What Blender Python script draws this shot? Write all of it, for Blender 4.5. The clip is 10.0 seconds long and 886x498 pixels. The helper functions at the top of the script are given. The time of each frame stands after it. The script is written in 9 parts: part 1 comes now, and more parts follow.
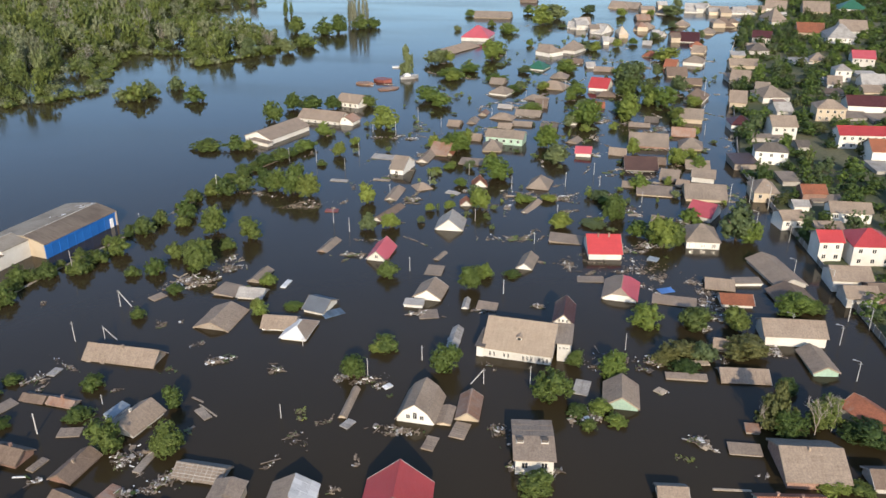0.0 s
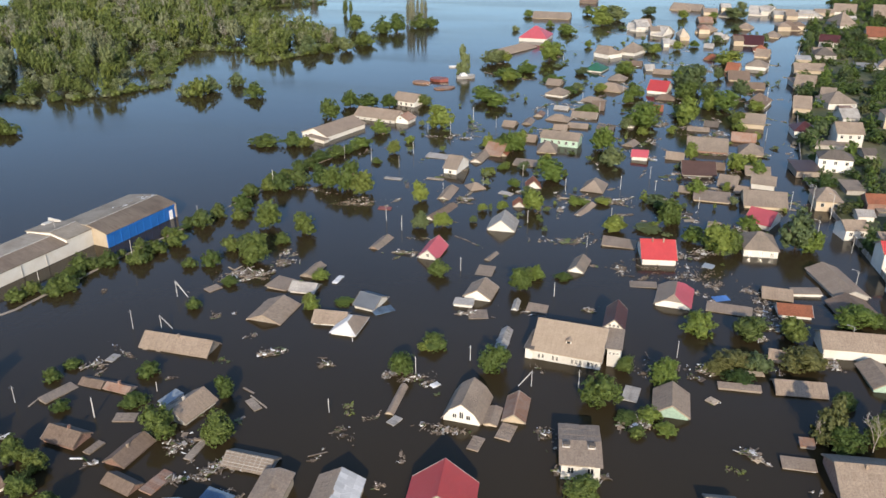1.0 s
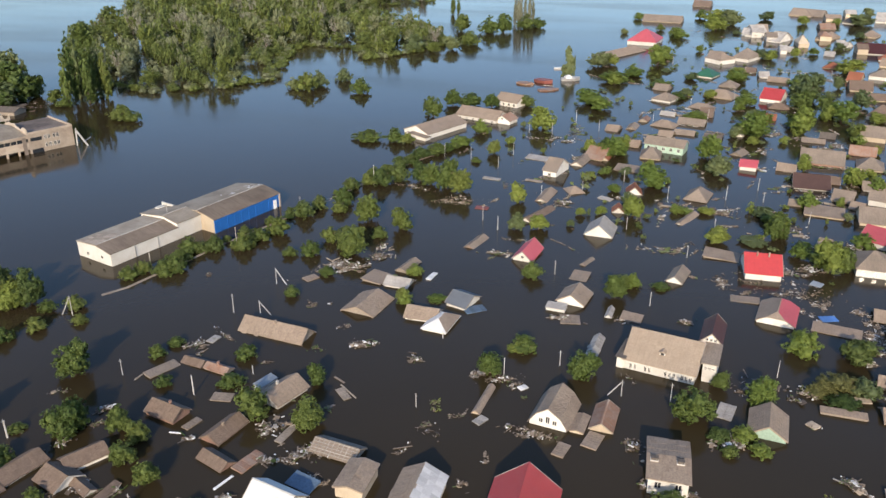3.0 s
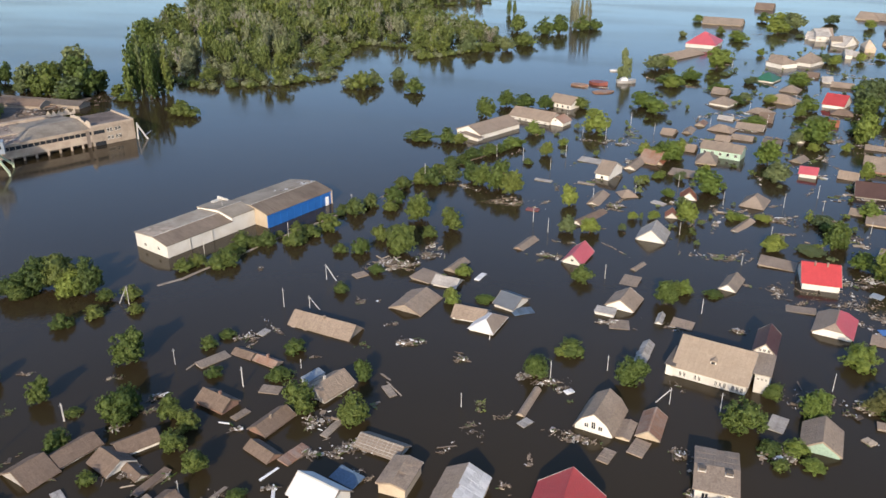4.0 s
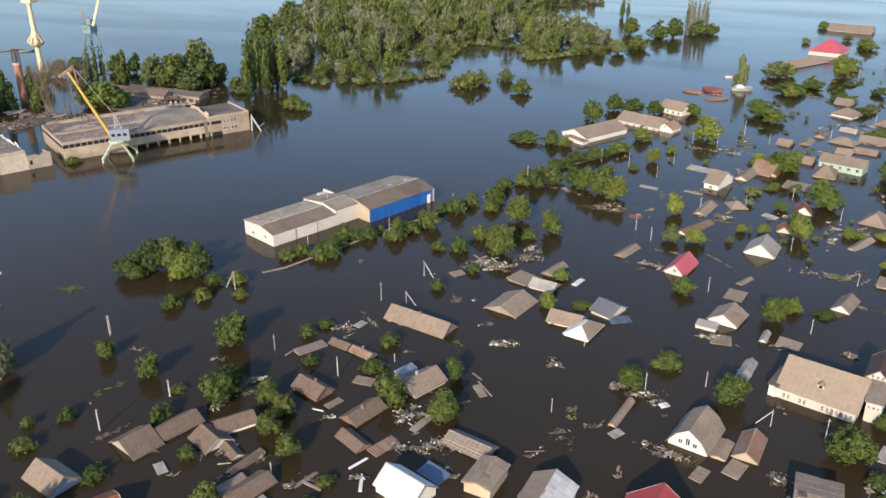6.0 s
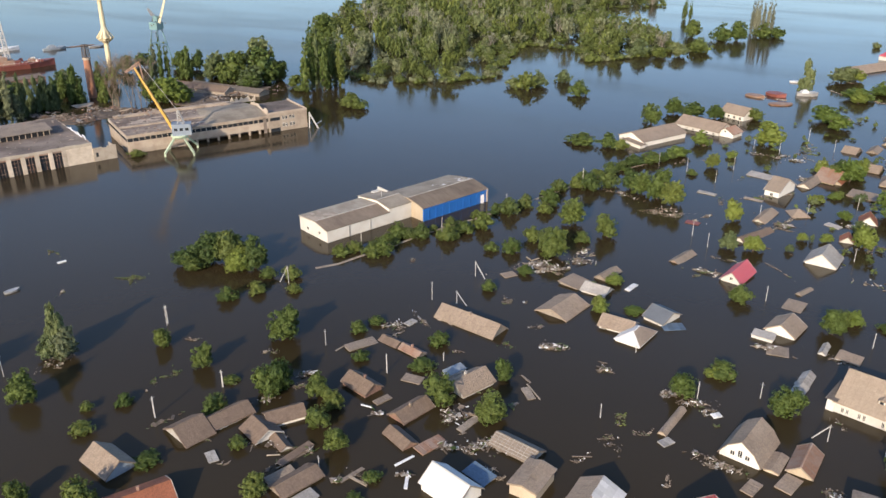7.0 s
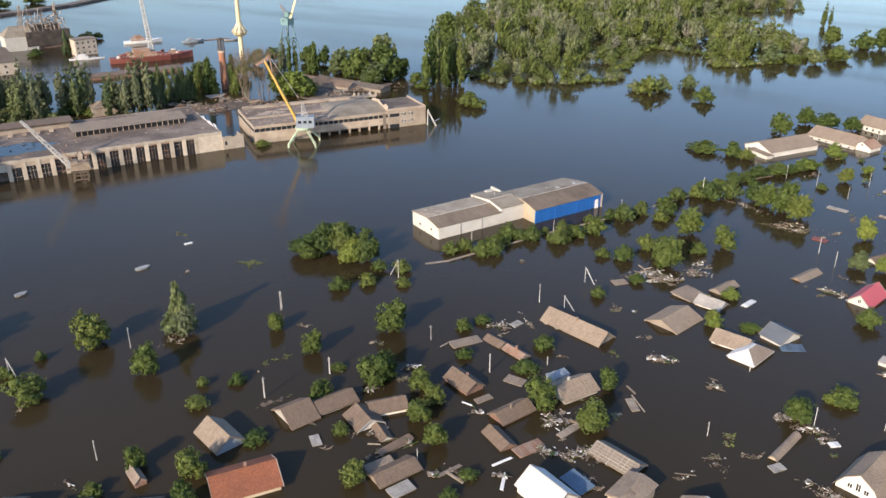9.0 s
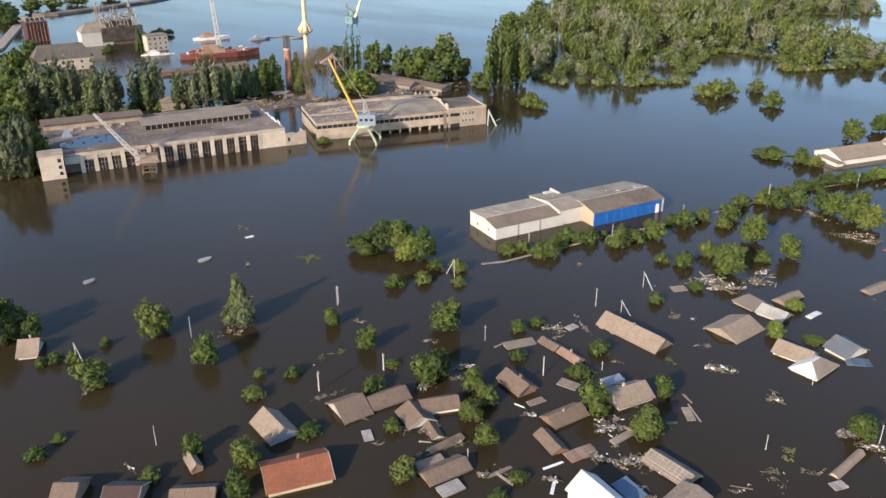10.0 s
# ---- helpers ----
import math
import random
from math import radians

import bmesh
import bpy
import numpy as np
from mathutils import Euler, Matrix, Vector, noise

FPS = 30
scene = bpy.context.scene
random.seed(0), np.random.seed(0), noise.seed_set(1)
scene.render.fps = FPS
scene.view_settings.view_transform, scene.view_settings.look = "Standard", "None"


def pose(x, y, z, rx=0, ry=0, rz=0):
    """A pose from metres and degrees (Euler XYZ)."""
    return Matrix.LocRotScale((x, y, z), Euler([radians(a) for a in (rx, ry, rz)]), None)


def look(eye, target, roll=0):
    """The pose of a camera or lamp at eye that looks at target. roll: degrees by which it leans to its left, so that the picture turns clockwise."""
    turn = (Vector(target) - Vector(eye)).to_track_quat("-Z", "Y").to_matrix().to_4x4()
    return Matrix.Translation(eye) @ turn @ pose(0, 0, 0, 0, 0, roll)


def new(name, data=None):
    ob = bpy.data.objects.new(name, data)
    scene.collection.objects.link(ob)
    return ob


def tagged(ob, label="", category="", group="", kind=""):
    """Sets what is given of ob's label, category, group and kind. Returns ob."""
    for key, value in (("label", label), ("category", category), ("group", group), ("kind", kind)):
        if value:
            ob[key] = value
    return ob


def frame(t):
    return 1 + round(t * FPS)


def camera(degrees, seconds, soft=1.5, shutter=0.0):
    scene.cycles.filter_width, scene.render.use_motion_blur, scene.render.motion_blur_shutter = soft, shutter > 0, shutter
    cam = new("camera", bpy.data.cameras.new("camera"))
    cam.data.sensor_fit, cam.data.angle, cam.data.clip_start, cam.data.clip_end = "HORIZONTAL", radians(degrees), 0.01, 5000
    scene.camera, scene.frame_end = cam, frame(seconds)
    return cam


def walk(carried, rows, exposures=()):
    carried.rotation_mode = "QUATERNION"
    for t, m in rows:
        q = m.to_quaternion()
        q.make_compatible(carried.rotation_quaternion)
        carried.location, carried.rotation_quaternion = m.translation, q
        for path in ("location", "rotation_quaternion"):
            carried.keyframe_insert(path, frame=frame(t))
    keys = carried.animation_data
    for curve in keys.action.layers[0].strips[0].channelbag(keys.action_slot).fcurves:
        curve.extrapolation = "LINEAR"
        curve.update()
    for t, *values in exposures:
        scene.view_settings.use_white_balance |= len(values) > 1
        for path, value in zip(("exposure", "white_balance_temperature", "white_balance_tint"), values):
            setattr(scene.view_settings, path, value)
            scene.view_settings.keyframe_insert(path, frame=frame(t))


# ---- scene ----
cam = camera(57.5, 10.0)
EYE = 90.0
PATH = [(0.0, -23.85, 0.07, 0.0), (0.5, -23.855, 0.045, 1.96), (1.0, -23.86, 0.01, 4.01), (1.5, -23.86, -0.01, 5.81), (2.0, -23.86, -0.03, 7.73),
        (2.5, -23.86, -0.05, 9.52), (4.0, -23.855, -0.08, 15.22), (4.5, -23.855, -0.10, 17.05), (5.0, -23.85, -0.10, 19.0), (5.5, -23.84, -0.08, 20.87),
        (7.0, -23.825, -0.05, 26.86), (7.5, -23.83, -0.03, 28.82), (8.0, -23.83, 0.01, 30.97), (8.5, -23.825, 0.04, 33.09), (9.0, -23.825, 0.07, 35.31),
        (9.5, -23.835, 0.10, 37.45), (10.0, -23.83, 0.16, 39.66)]
walk(cam, [(t, pose(0, 0, EYE, 90 + tilt, roll, turn)) for t, tilt, roll, turn in PATH], [(0.0, 0.49, 6550, 10), (5.0, 0.54, 6750, 13), (8.5, 0.68, 6800, 13), (10.0, 0.75, 6800, 13)])

# ---- light: a low morning sun behind the camera, clear sky ----
SUN_EL, SUN_AZ = 23.0, -86.0          # degrees; azimuth counted from +x, anticlockwise
world = bpy.data.worlds.new("sky")
scene.world = world
world.use_nodes = True
wn = world.node_tree
sky = wn.nodes.new("ShaderNodeTexSky")
sky.sky_type, sky.sun_disc = "NISHITA", False
sky.sun_elevation, sky.sun_rotation = radians(SUN_EL), radians(90 - SUN_AZ)
sky.air_density, sky.dust_density, sky.ozone_density = 1.0, 1.1, 3.8
wn.links.new(sky.outputs[0], wn.nodes["Background"].inputs[0])
wn.nodes["Background"].inputs[1].default_value = 0.161
lamp = bpy.data.lights.new("sun", "SUN")
lamp.energy, lamp.angle, lamp.color = 3.45, radians(0.53), (1.0, 0.86, 0.67)
sun_dir = Vector((math.cos(radians(SUN_AZ)) * math.cos(radians(SUN_EL)), math.sin(radians(SUN_AZ)) * math.cos(radians(SUN_EL)), math.sin(radians(SUN_EL))))
sun = new("sun", lamp)
sun.matrix_world = look(sun_dir * 300, (0, 0, 0))


# ---- materials ----
def nodes_of(name):
    m = bpy.data.materials.new(name)
    m.use_nodes = True
    return m, m.node_tree, m.node_tree.nodes["Principled BSDF"]


def nd(tree, kind, ins=(), **props):
    n = tree.nodes.new(kind)
    if "operation" in props:
        n.operation = props["operation"]
    if "wave_type" in props:
        n.wave_type, n.bands_direction = props["wave_type"], props["bands_direction"]
    if "offset" in props:
        n.offset = props["offset"]
    for k, v in ins:
        if isinstance(v, bpy.types.NodeSocket):
            tree.links.new(v, n.inputs[k])
        else:
            n.inputs[k].default_value = v
    return n


def ramp(tree, fac, stops):
    r = tree.nodes.new("ShaderNodeValToRGB")
    el = r.color_ramp.elements
    while len(el) < len(stops):
        el.new(0.5)
    for e, (p, c) in zip(el, stops):
        e.position, e.color = p, (*c, 1)
    tree.links.new(fac, r.inputs[0])
    return r.outputs[0]


def mix(tree, fac, a, b, blend="MIX"):
    n = tree.nodes.new("ShaderNodeMix")
    n.data_type, n.blend_type = "RGBA", blend
    for i, v in ((0, fac), (6, a), (7, b)):
        if isinstance(v, bpy.types.NodeSocket):
            tree.links.new(v, n.inputs[i])
        elif i == 0:
            n.inputs[i].default_value = v
        else:
            n.inputs[i].default_value = (*v, 1)
    return n.outputs[2]


def tint(c, k):
    return tuple(min(1, v * k) for v in c)


def surface(name, base, rough=0.8, var=0.35, big=0.25, fine=3.0, metal=0.0, stain=None, stain_amt=0.35, bump=0.3, corrugate=0.0, sheets=None, streak=0.0, tone=0.2):
    """A weathered surface: fine grain, broad stains, per-object tone, with optional corrugation and sheet joints along local x."""
    m, t, b = nodes_of(name)
    co = nd(t, "ShaderNodeTexCoord").outputs["Object"]
    info = nd(t, "ShaderNodeObjectInfo")
    shift = nd(t, "ShaderNodeVectorMath", [(0, co)], operation="ADD")
    sc = nd(t, "ShaderNodeMath", [(0, info.outputs["Random"]), (1, 91.0)], operation="MULTIPLY")
    t.links.new(sc.outputs[0], shift.inputs[1])
    p = shift.outputs[0]
    n1 = nd(t, "ShaderNodeTexNoise", [("Vector", p), ("Scale", fine), ("Detail", 6.0), ("Roughness", 0.65)])
    n2 = nd(t, "ShaderNodeTexNoise", [("Vector", p), ("Scale", big), ("Detail", 4.0), ("Roughness", 0.6)])
    col = ramp(t, n1.outputs[0], [(0.25, tint(base, 1 - var)), (0.5, base), (0.78, tint(base, 1 + var))])
    st = stain if stain else tint(base, 0.55)
    f2 = nd(t, "ShaderNodeMapRange", [(0, n2.outputs[0]), (1, 0.42), (2, 0.68), (3, 0.0), (4, stain_amt)])
    col = mix(t, f2.outputs[0], col, st)
    if streak:
        mp = nd(t, "ShaderNodeMapping", [("Vector", p), ("Scale", (2.2, 0.22, 0.22))])
        n3 = nd(t, "ShaderNodeTexNoise", [("Vector", mp.outputs[0]), ("Scale", 1.0), ("Detail", 3.0)])
        f3 = nd(t, "ShaderNodeMapRange", [(0, n3.outputs[0]), (1, 0.48), (2, 0.72), (3, 0.0), (4, streak)])
        col = mix(t, f3.outputs[0], col, tint(st, 0.8))
    height = n1.outputs[0]
    if sheets:
        br = nd(t, "ShaderNodeTexBrick", [("Vector", co), ("Color1", (1, 1, 1, 1)), ("Color2", (0.86, 0.86, 0.86, 1)), ("Mortar", (0.6, 0.6, 0.6, 1)), ("Scale", 1.0),
                                          ("Mortar Size", 0.03), ("Brick Width", sheets[0]), ("Row Height", sheets[1])], offset=0.0)
        col = mix(t, 0.35, col, br.outputs[0], "MULTIPLY")
    shade = nd(t, "ShaderNodeMapRange", [(0, info.outputs["Random"]), (1, 0.0), (2, 1.0), (3, 1.0 - tone), (4, 1.0 + tone * 0.9)])
    hsv = nd(t, "ShaderNodeHueSaturation", [("Color", col), ("Value", shade.outputs[0])])
    t.links.new(hsv.outputs[0], b.inputs["Base Color"])
    b.inputs["Roughness"].default_value, b.inputs["Metallic"].default_value = rough, metal
    bp = nd(t, "ShaderNodeBump", [("Height", height), ("Strength", bump), ("Distance", 0.06)])
    if corrugate:
        wv = nd(t, "ShaderNodeTexWave", [("Vector", co), ("Scale", corrugate), ("Distortion", 0.3)], wave_type="BANDS", bands_direction="X")
        b2 = nd(t, "ShaderNodeBump", [("Height", wv.outputs[1]), ("Strength", 0.5), ("Distance", 0.05), ("Normal", bp.outputs[0])])
        bp = b2
    t.links.new(bp.outputs[0], b.inputs["Normal"])
    return m


def leaf_mat(name, dark, mid, light, glow=0.3):
    m, t, b = nodes_of(name)
    geo = nd(t, "ShaderNodeNewGeometry")
    info = nd(t, "ShaderNodeObjectInfo")
    co = nd(t, "ShaderNodeTexCoord").outputs["Object"]
    no = nd(t, "ShaderNodeTexNoise", [("Vector", co), ("Scale", 0.35), ("Detail", 2.0)])
    s = nd(t, "ShaderNodeMath", [(0, geo.outputs["Random Per Island"]), (1, 0.42)], operation="MULTIPLY")
    s2 = nd(t, "ShaderNodeMath", [(0, no.outputs[0]), (1, 0.58), (2, s.outputs[0])], operation="MULTIPLY_ADD")
    col = ramp(t, s2.outputs[0], [(0.12, dark), (0.5, mid), (0.9, light)])
    no2 = nd(t, "ShaderNodeTexNoise", [("Vector", co), ("Scale", 0.07), ("Detail", 1.0)])
    f2 = nd(t, "ShaderNodeMapRange", [(0, no2.outputs[0]), (1, 0.35), (2, 0.65), (3, 0.0), (4, 0.45)])
    col = mix(t, f2.outputs[0], col, tint(mid, 0.62))
    hue = nd(t, "ShaderNodeMapRange", [(0, info.outputs["Random"]), (3, 0.475), (4, 0.515)])
    val = nd(t, "ShaderNodeMapRange", [(0, info.outputs["Random"]), (3, 1.25), (4, 0.75)])
    hsv = nd(t, "ShaderNodeHueSaturation", [("Color", col), ("Hue", hue.outputs[0]), ("Value", val.outputs[0])])
    t.links.new(hsv.outputs[0], b.inputs["Base Color"])
    b.inputs["Roughness"].default_value = 0.6
    b.inputs["Specular IOR Level"].default_value = 0.25
    tr = nd(t, "ShaderNodeBsdfTranslucent", [("Color", hsv.outputs[0])])
    mx = nd(t, "ShaderNodeMixShader", [(0, glow), (1, b.outputs[0]), (2, tr.outputs[0])])
    t.links.new(mx.outputs[0], t.nodes["Material Output"].inputs[0])
    return m


def plain(name, base, rough=0.6, metal=0.0):
    return surface(name, base, rough, var=0.18, big=0.5, fine=4.0, metal=metal, stain_amt=0.25, bump=0.15)


MAT = {}
MAT["slate"] = surface("weathered_asbestos_slate", (0.322, 0.250, 0.188), 0.9, tone=0.04, stain=(0.164, 0.115, 0.0832), stain_amt=0.38, corrugate=3.0, streak=0.18, sheets=(1.13, 1.6))
MAT["slate_tan"] = surface("even_tan_slate", (0.385, 0.302, 0.222), 0.9, var=0.2, tone=0.03, stain=(0.26, 0.195, 0.14), stain_amt=0.3, corrugate=3.0, streak=0.12, sheets=(1.13, 1.6))
MAT["slate_grey"] = surface("grey_asbestos_slate", (0.284, 0.226, 0.175), 0.9, tone=0.04, stain=(0.133, 0.106, 0.0815), stain_amt=0.38, corrugate=3.0, streak=0.18, sheets=(1.13, 1.6))
MAT["slate_brown"] = surface("brown_stained_slate", (0.203, 0.145, 0.107), 0.9, tone=0.04, stain=(0.102, 0.0718, 0.0507), stain_amt=0.38, corrugate=3.0, streak=0.18, sheets=(1.13, 1.6))
MAT["slate_dark"] = surface("dark_old_slate", (0.15, 0.125, 0.105), 0.9, tone=0.04, stain=(0.07, 0.06, 0.05), stain_amt=0.45, corrugate=3.0, streak=0.4, sheets=(1.13, 1.6))
MAT["slate_light"] = surface("pale_sheet_roof", (0.43, 0.40, 0.362), 0.8, stain=(0.185, 0.168, 0.151), stain_amt=0.6, corrugate=2.0, sheets=(1.1, 0.9))
MAT["red"] = surface("red_metal_roof", (0.50, 0.062, 0.062), 0.45, var=0.12, corrugate=3.0, stain_amt=0.25, sheets=(1.1, 0.4))
MAT["pink"] = surface("faded_red_metal_roof", (0.52, 0.10, 0.12), 0.5, var=0.15, corrugate=3.0, stain_amt=0.25)
MAT["orange"] = surface("orange_clay_tiles", (0.34, 0.118, 0.06), 0.85, var=0.45, stain=(0.2, 0.08, 0.045), stain_amt=0.6, corrugate=3.5, sheets=(0.3, 0.34))
MAT["rust"] = surface("rusty_sheet", (0.30, 0.16, 0.10), 0.8, var=0.4, stain=(0.36, 0.3, 0.25), stain_amt=0.7, corrugate=3.0, streak=0.5)
MAT["maroon"] = surface("maroon_metal_roof", (0.085, 0.025, 0.022), 0.5, corrugate=3.0)
MAT["brown"] = surface("brown_metal_roof", (0.09, 0.05, 0.038), 0.5, corrugate=3.0)
MAT["white_roof"] = surface("white_sheet_roof", (0.56, 0.555, 0.545), 0.72, var=0.08, stain_amt=0.15, corrugate=2.5)
MAT["pale_blue"] = surface("pale_blue_sheet", (0.33, 0.38, 0.425), 0.72, var=0.15, corrugate=2.5)
MAT["dull_blue"] = surface("dull_blue_crumpled_sheet", (0.10, 0.155, 0.225), 0.6, var=0.3, stain=(0.05, 0.07, 0.10), stain_amt=0.6, corrugate=2.0)
MAT["blue_grey"] = surface("blue_grey_metal_roof", (0.13, 0.145, 0.165), 0.72, var=0.12, corrugate=2.5)
MAT["green"] = surface("green_metal_roof", (0.03, 0.12, 0.07), 0.5, corrugate=2.5)
MAT["mint"] = surface("mint_painted_boards", (0.32, 0.44, 0.35), 0.6)
MAT["blue"] = surface("blue_metal_cladding", (0.022, 0.16, 0.52), 0.45, var=0.1, stain_amt=0.2, corrugate=2.0)
MAT["white"] = surface("white_plaster", (0.655, 0.628, 0.575), 0.85, var=0.1, stain=(0.465, 0.4, 0.316), stain_amt=0.4)
MAT["cream"] = surface("cream_plaster", (0.539, 0.442, 0.321), 0.85, var=0.12, stain=(0.372, 0.288, 0.205), stain_amt=0.45)
MAT["grey_wall"] = surface("grey_plaster", (0.42, 0.39, 0.35), 0.9, stain_amt=0.5)
MAT["brick"] = surface("brick_wall", (0.285, 0.17, 0.127), 0.9, var=0.4, stain_amt=0.5)
MAT["old_brick"] = surface("soot_stained_brick", (0.34, 0.15, 0.09), 0.9, var=0.3, stain=(0.16, 0.10, 0.07), stain_amt=0.7, big=0.35)
MAT["concrete"] = surface("stained_concrete", (0.415, 0.342, 0.270), 0.9, var=0.2, stain=(0.224, 0.16, 0.12), stain_amt=0.6)
# roof bitumen; its dark tone also stands for shade inside the office hall
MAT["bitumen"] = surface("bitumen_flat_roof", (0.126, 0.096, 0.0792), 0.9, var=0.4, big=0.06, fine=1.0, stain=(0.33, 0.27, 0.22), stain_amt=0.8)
MAT["hangar_roof"] = surface("hangar_sheet_roof", (0.20, 0.155, 0.115), 0.85, var=0.25, stain=(0.12, 0.09, 0.066), stain_amt=0.8, big=0.14, streak=0.6)
MAT["hangar_felt"] = surface("pale_roof_felt", (0.33, 0.285, 0.225), 0.9, var=0.2, stain=(0.2, 0.165, 0.125), stain_amt=0.8, big=0.16, streak=0.3)
MAT["hall_plaster"] = surface("pale_stained_plaster", (0.53, 0.455, 0.37), 0.9, var=0.15, stain=(0.34, 0.27, 0.2), stain_amt=0.6, big=0.35)
MAT["wood"] = surface("grey_wet_wood", (0.30, 0.25, 0.20), 0.85, var=0.5)
MAT["plank"] = surface("pale_planks", (0.42, 0.34, 0.25), 0.8, var=0.5)
MAT["driftwood"] = surface("wet_driftwood", (0.12, 0.092, 0.068), 0.85, var=0.5)
MAT["driftboard"] = surface("drifting_boards", (0.24, 0.19, 0.145), 0.85, var=0.5)
MAT["pole"] = surface("concrete_pole", (0.52, 0.50, 0.47), 0.8, var=0.12, stain_amt=0.25)
MAT["bark"] = surface("bark", (0.13, 0.095, 0.07), 0.95, var=0.4)
MAT["dry_twigs"] = surface("dry_brown_twigs", (0.19, 0.14, 0.098), 0.9, var=0.3)
MAT["deadwood"] = surface("bare_pale_branches", (0.36, 0.31, 0.26), 0.9, var=0.3)
MAT["yellow"] = plain("crane_yellow_paint", (0.68, 0.40, 0.09), 0.45)
MAT["crane_green"] = plain("pale_green_paint", (0.42, 0.50, 0.36), 0.5)
MAT["crane_blue"] = plain("pale_blue_grey_paint", (0.225, 0.265, 0.315), 0.5)
MAT["crane_teal"] = plain("faded_teal_paint", (0.16, 0.27, 0.28), 0.5)
MAT["crane_cream"] = plain("cream_paint", (0.68, 0.58, 0.38), 0.5)
MAT["steel"] = plain("grey_steel", (0.38, 0.37, 0.36), 0.5, 0.3)
MAT["ship_red"] = surface("red_ship_paint", (0.225, 0.070, 0.056), 0.55, stain=(0.16, 0.06, 0.045), stain_amt=0.5)
MAT["tarp"] = plain("blue_plastic", (0.08, 0.2, 0.5), 0.4)
MAT["litter"] = plain("white_plastic", (0.78, 0.77, 0.75), 0.5)
MAT["scree"] = surface("dark_rubble_and_mud", (0.085, 0.068, 0.055), 0.95, var=0.6, big=0.3, fine=1.6, stain=(0.19, 0.15, 0.12), stain_amt=0.7, bump=1.0)
MAT["soil"] = surface("dry_soil_and_grass", (0.12, 0.115, 0.06), 0.95, var=0.4, big=0.03, fine=0.7, stain=(0.04, 0.06, 0.02), stain_amt=0.9)
MAT["leaf"] = leaf_mat("green_leaves", (0.055, 0.082, 0.024), (0.116, 0.163, 0.042), (0.200, 0.260, 0.070))
MAT["leaf_yellow"] = leaf_mat("yellow_green_leaves", (0.098, 0.142, 0.030), (0.180, 0.242, 0.054), (0.285, 0.352, 0.090))
MAT["leaf_dark"] = leaf_mat("dark_green_leaves", (0.046, 0.072, 0.024), (0.094, 0.137, 0.040), (0.168, 0.220, 0.066))
MAT["leaf_dry"] = leaf_mat("brownish_green_leaves", (0.064, 0.074, 0.026), (0.126, 0.138, 0.050), (0.204, 0.218, 0.082))
MAT["leaf_olive"] = leaf_mat("olive_green_leaves", (0.084, 0.115, 0.050), (0.148, 0.190, 0.082), (0.240, 0.292, 0.128))
MAT["leaf_silver"] = leaf_mat("silver_green_leaves", (0.125, 0.140, 0.095), (0.205, 0.220, 0.155), (0.300, 0.310, 0.225))
MAT["leaf_willow"] = leaf_mat("grey_green_willow_leaves", (0.092, 0.116, 0.062), (0.168, 0.198, 0.110), (0.262, 0.292, 0.170))


def glass_mat():
    m, t, b = nodes_of("dark_window_glass")
    b.inputs["Base Color"].default_value = (0.025, 0.028, 0.032, 1)
    b.inputs["Roughness"].default_value = 0.08
    return m


def water_mat():
    m, t, b = nodes_of("muddy_flood_water")
    co = nd(t, "ShaderNodeTexCoord").outputs["Object"]
    n1 = nd(t, "ShaderNodeTexNoise", [("Vector", co), ("Scale", 0.012), ("Detail", 4.0)])
    col = ramp(t, n1.outputs[0], [(0.3, (0.0325, 0.0238, 0.0120)), (0.7, (0.0415, 0.0306, 0.0160))])
    t.links.new(col, b.inputs["Base Color"])
    b.inputs["IOR"].default_value = 1.28
    mp = nd(t, "ShaderNodeMapping", [("Vector", co), ("Rotation", (0, 0, 0.5)), ("Scale", (0.45, 1.6, 1.0))])
    n4 = nd(t, "ShaderNodeTexNoise", [("Vector", mp.outputs[0]), ("Scale", 0.012), ("Detail", 5.0)])
    ro = nd(t, "ShaderNodeMapRange", [(0, n4.outputs[0]), (1, 0.38), (2, 0.62), (3, 0.05), (4, 0.19)])
    t.links.new(ro.outputs[0], b.inputs["Roughness"])
    n2 = nd(t, "ShaderNodeTexNoise", [("Vector", co), ("Scale", 0.9), ("Detail", 3.0)])
    n3 = nd(t, "ShaderNodeTexNoise", [("Vector", co), ("Scale", 0.12), ("Detail", 2.0)])
    b1 = nd(t, "ShaderNodeBump", [("Height", n2.outputs[0]), ("Strength", 0.16), ("Distance", 0.08)])
    b2 = nd(t, "ShaderNodeBump", [("Height", n3.outputs[0]), ("Strength", 0.10), ("Distance", 0.25), ("Normal", b1.outputs[0])])
    t.links.new(b2.outputs[0], b.inputs["Normal"])
    return m


MAT["glass"] = glass_mat()
MAT["water"] = water_mat()


# ---- builders ----
def mesh_of(name, verts, faces, mat, smooth=False):
    me = bpy.data.meshes.new(name)
    me.from_pydata([tuple(v) for v in verts], [], faces)
    bm = bmesh.new()
    bm.from_mesh(me)
    bmesh.ops.recalc_face_normals(bm, faces=bm.faces)
    bm.to_mesh(me)
    bm.free()
    me.materials.append(MAT[mat])
    if smooth:
        me.polygons.foreach_set("use_smooth", [True] * len(me.polygons))
    return me


def part(name, me, parent, m=None, label=""):
    ob = new(name, me)
    ob.parent = parent
    if m is not None:
        ob.matrix_basis = m
    return tagged(ob, label)


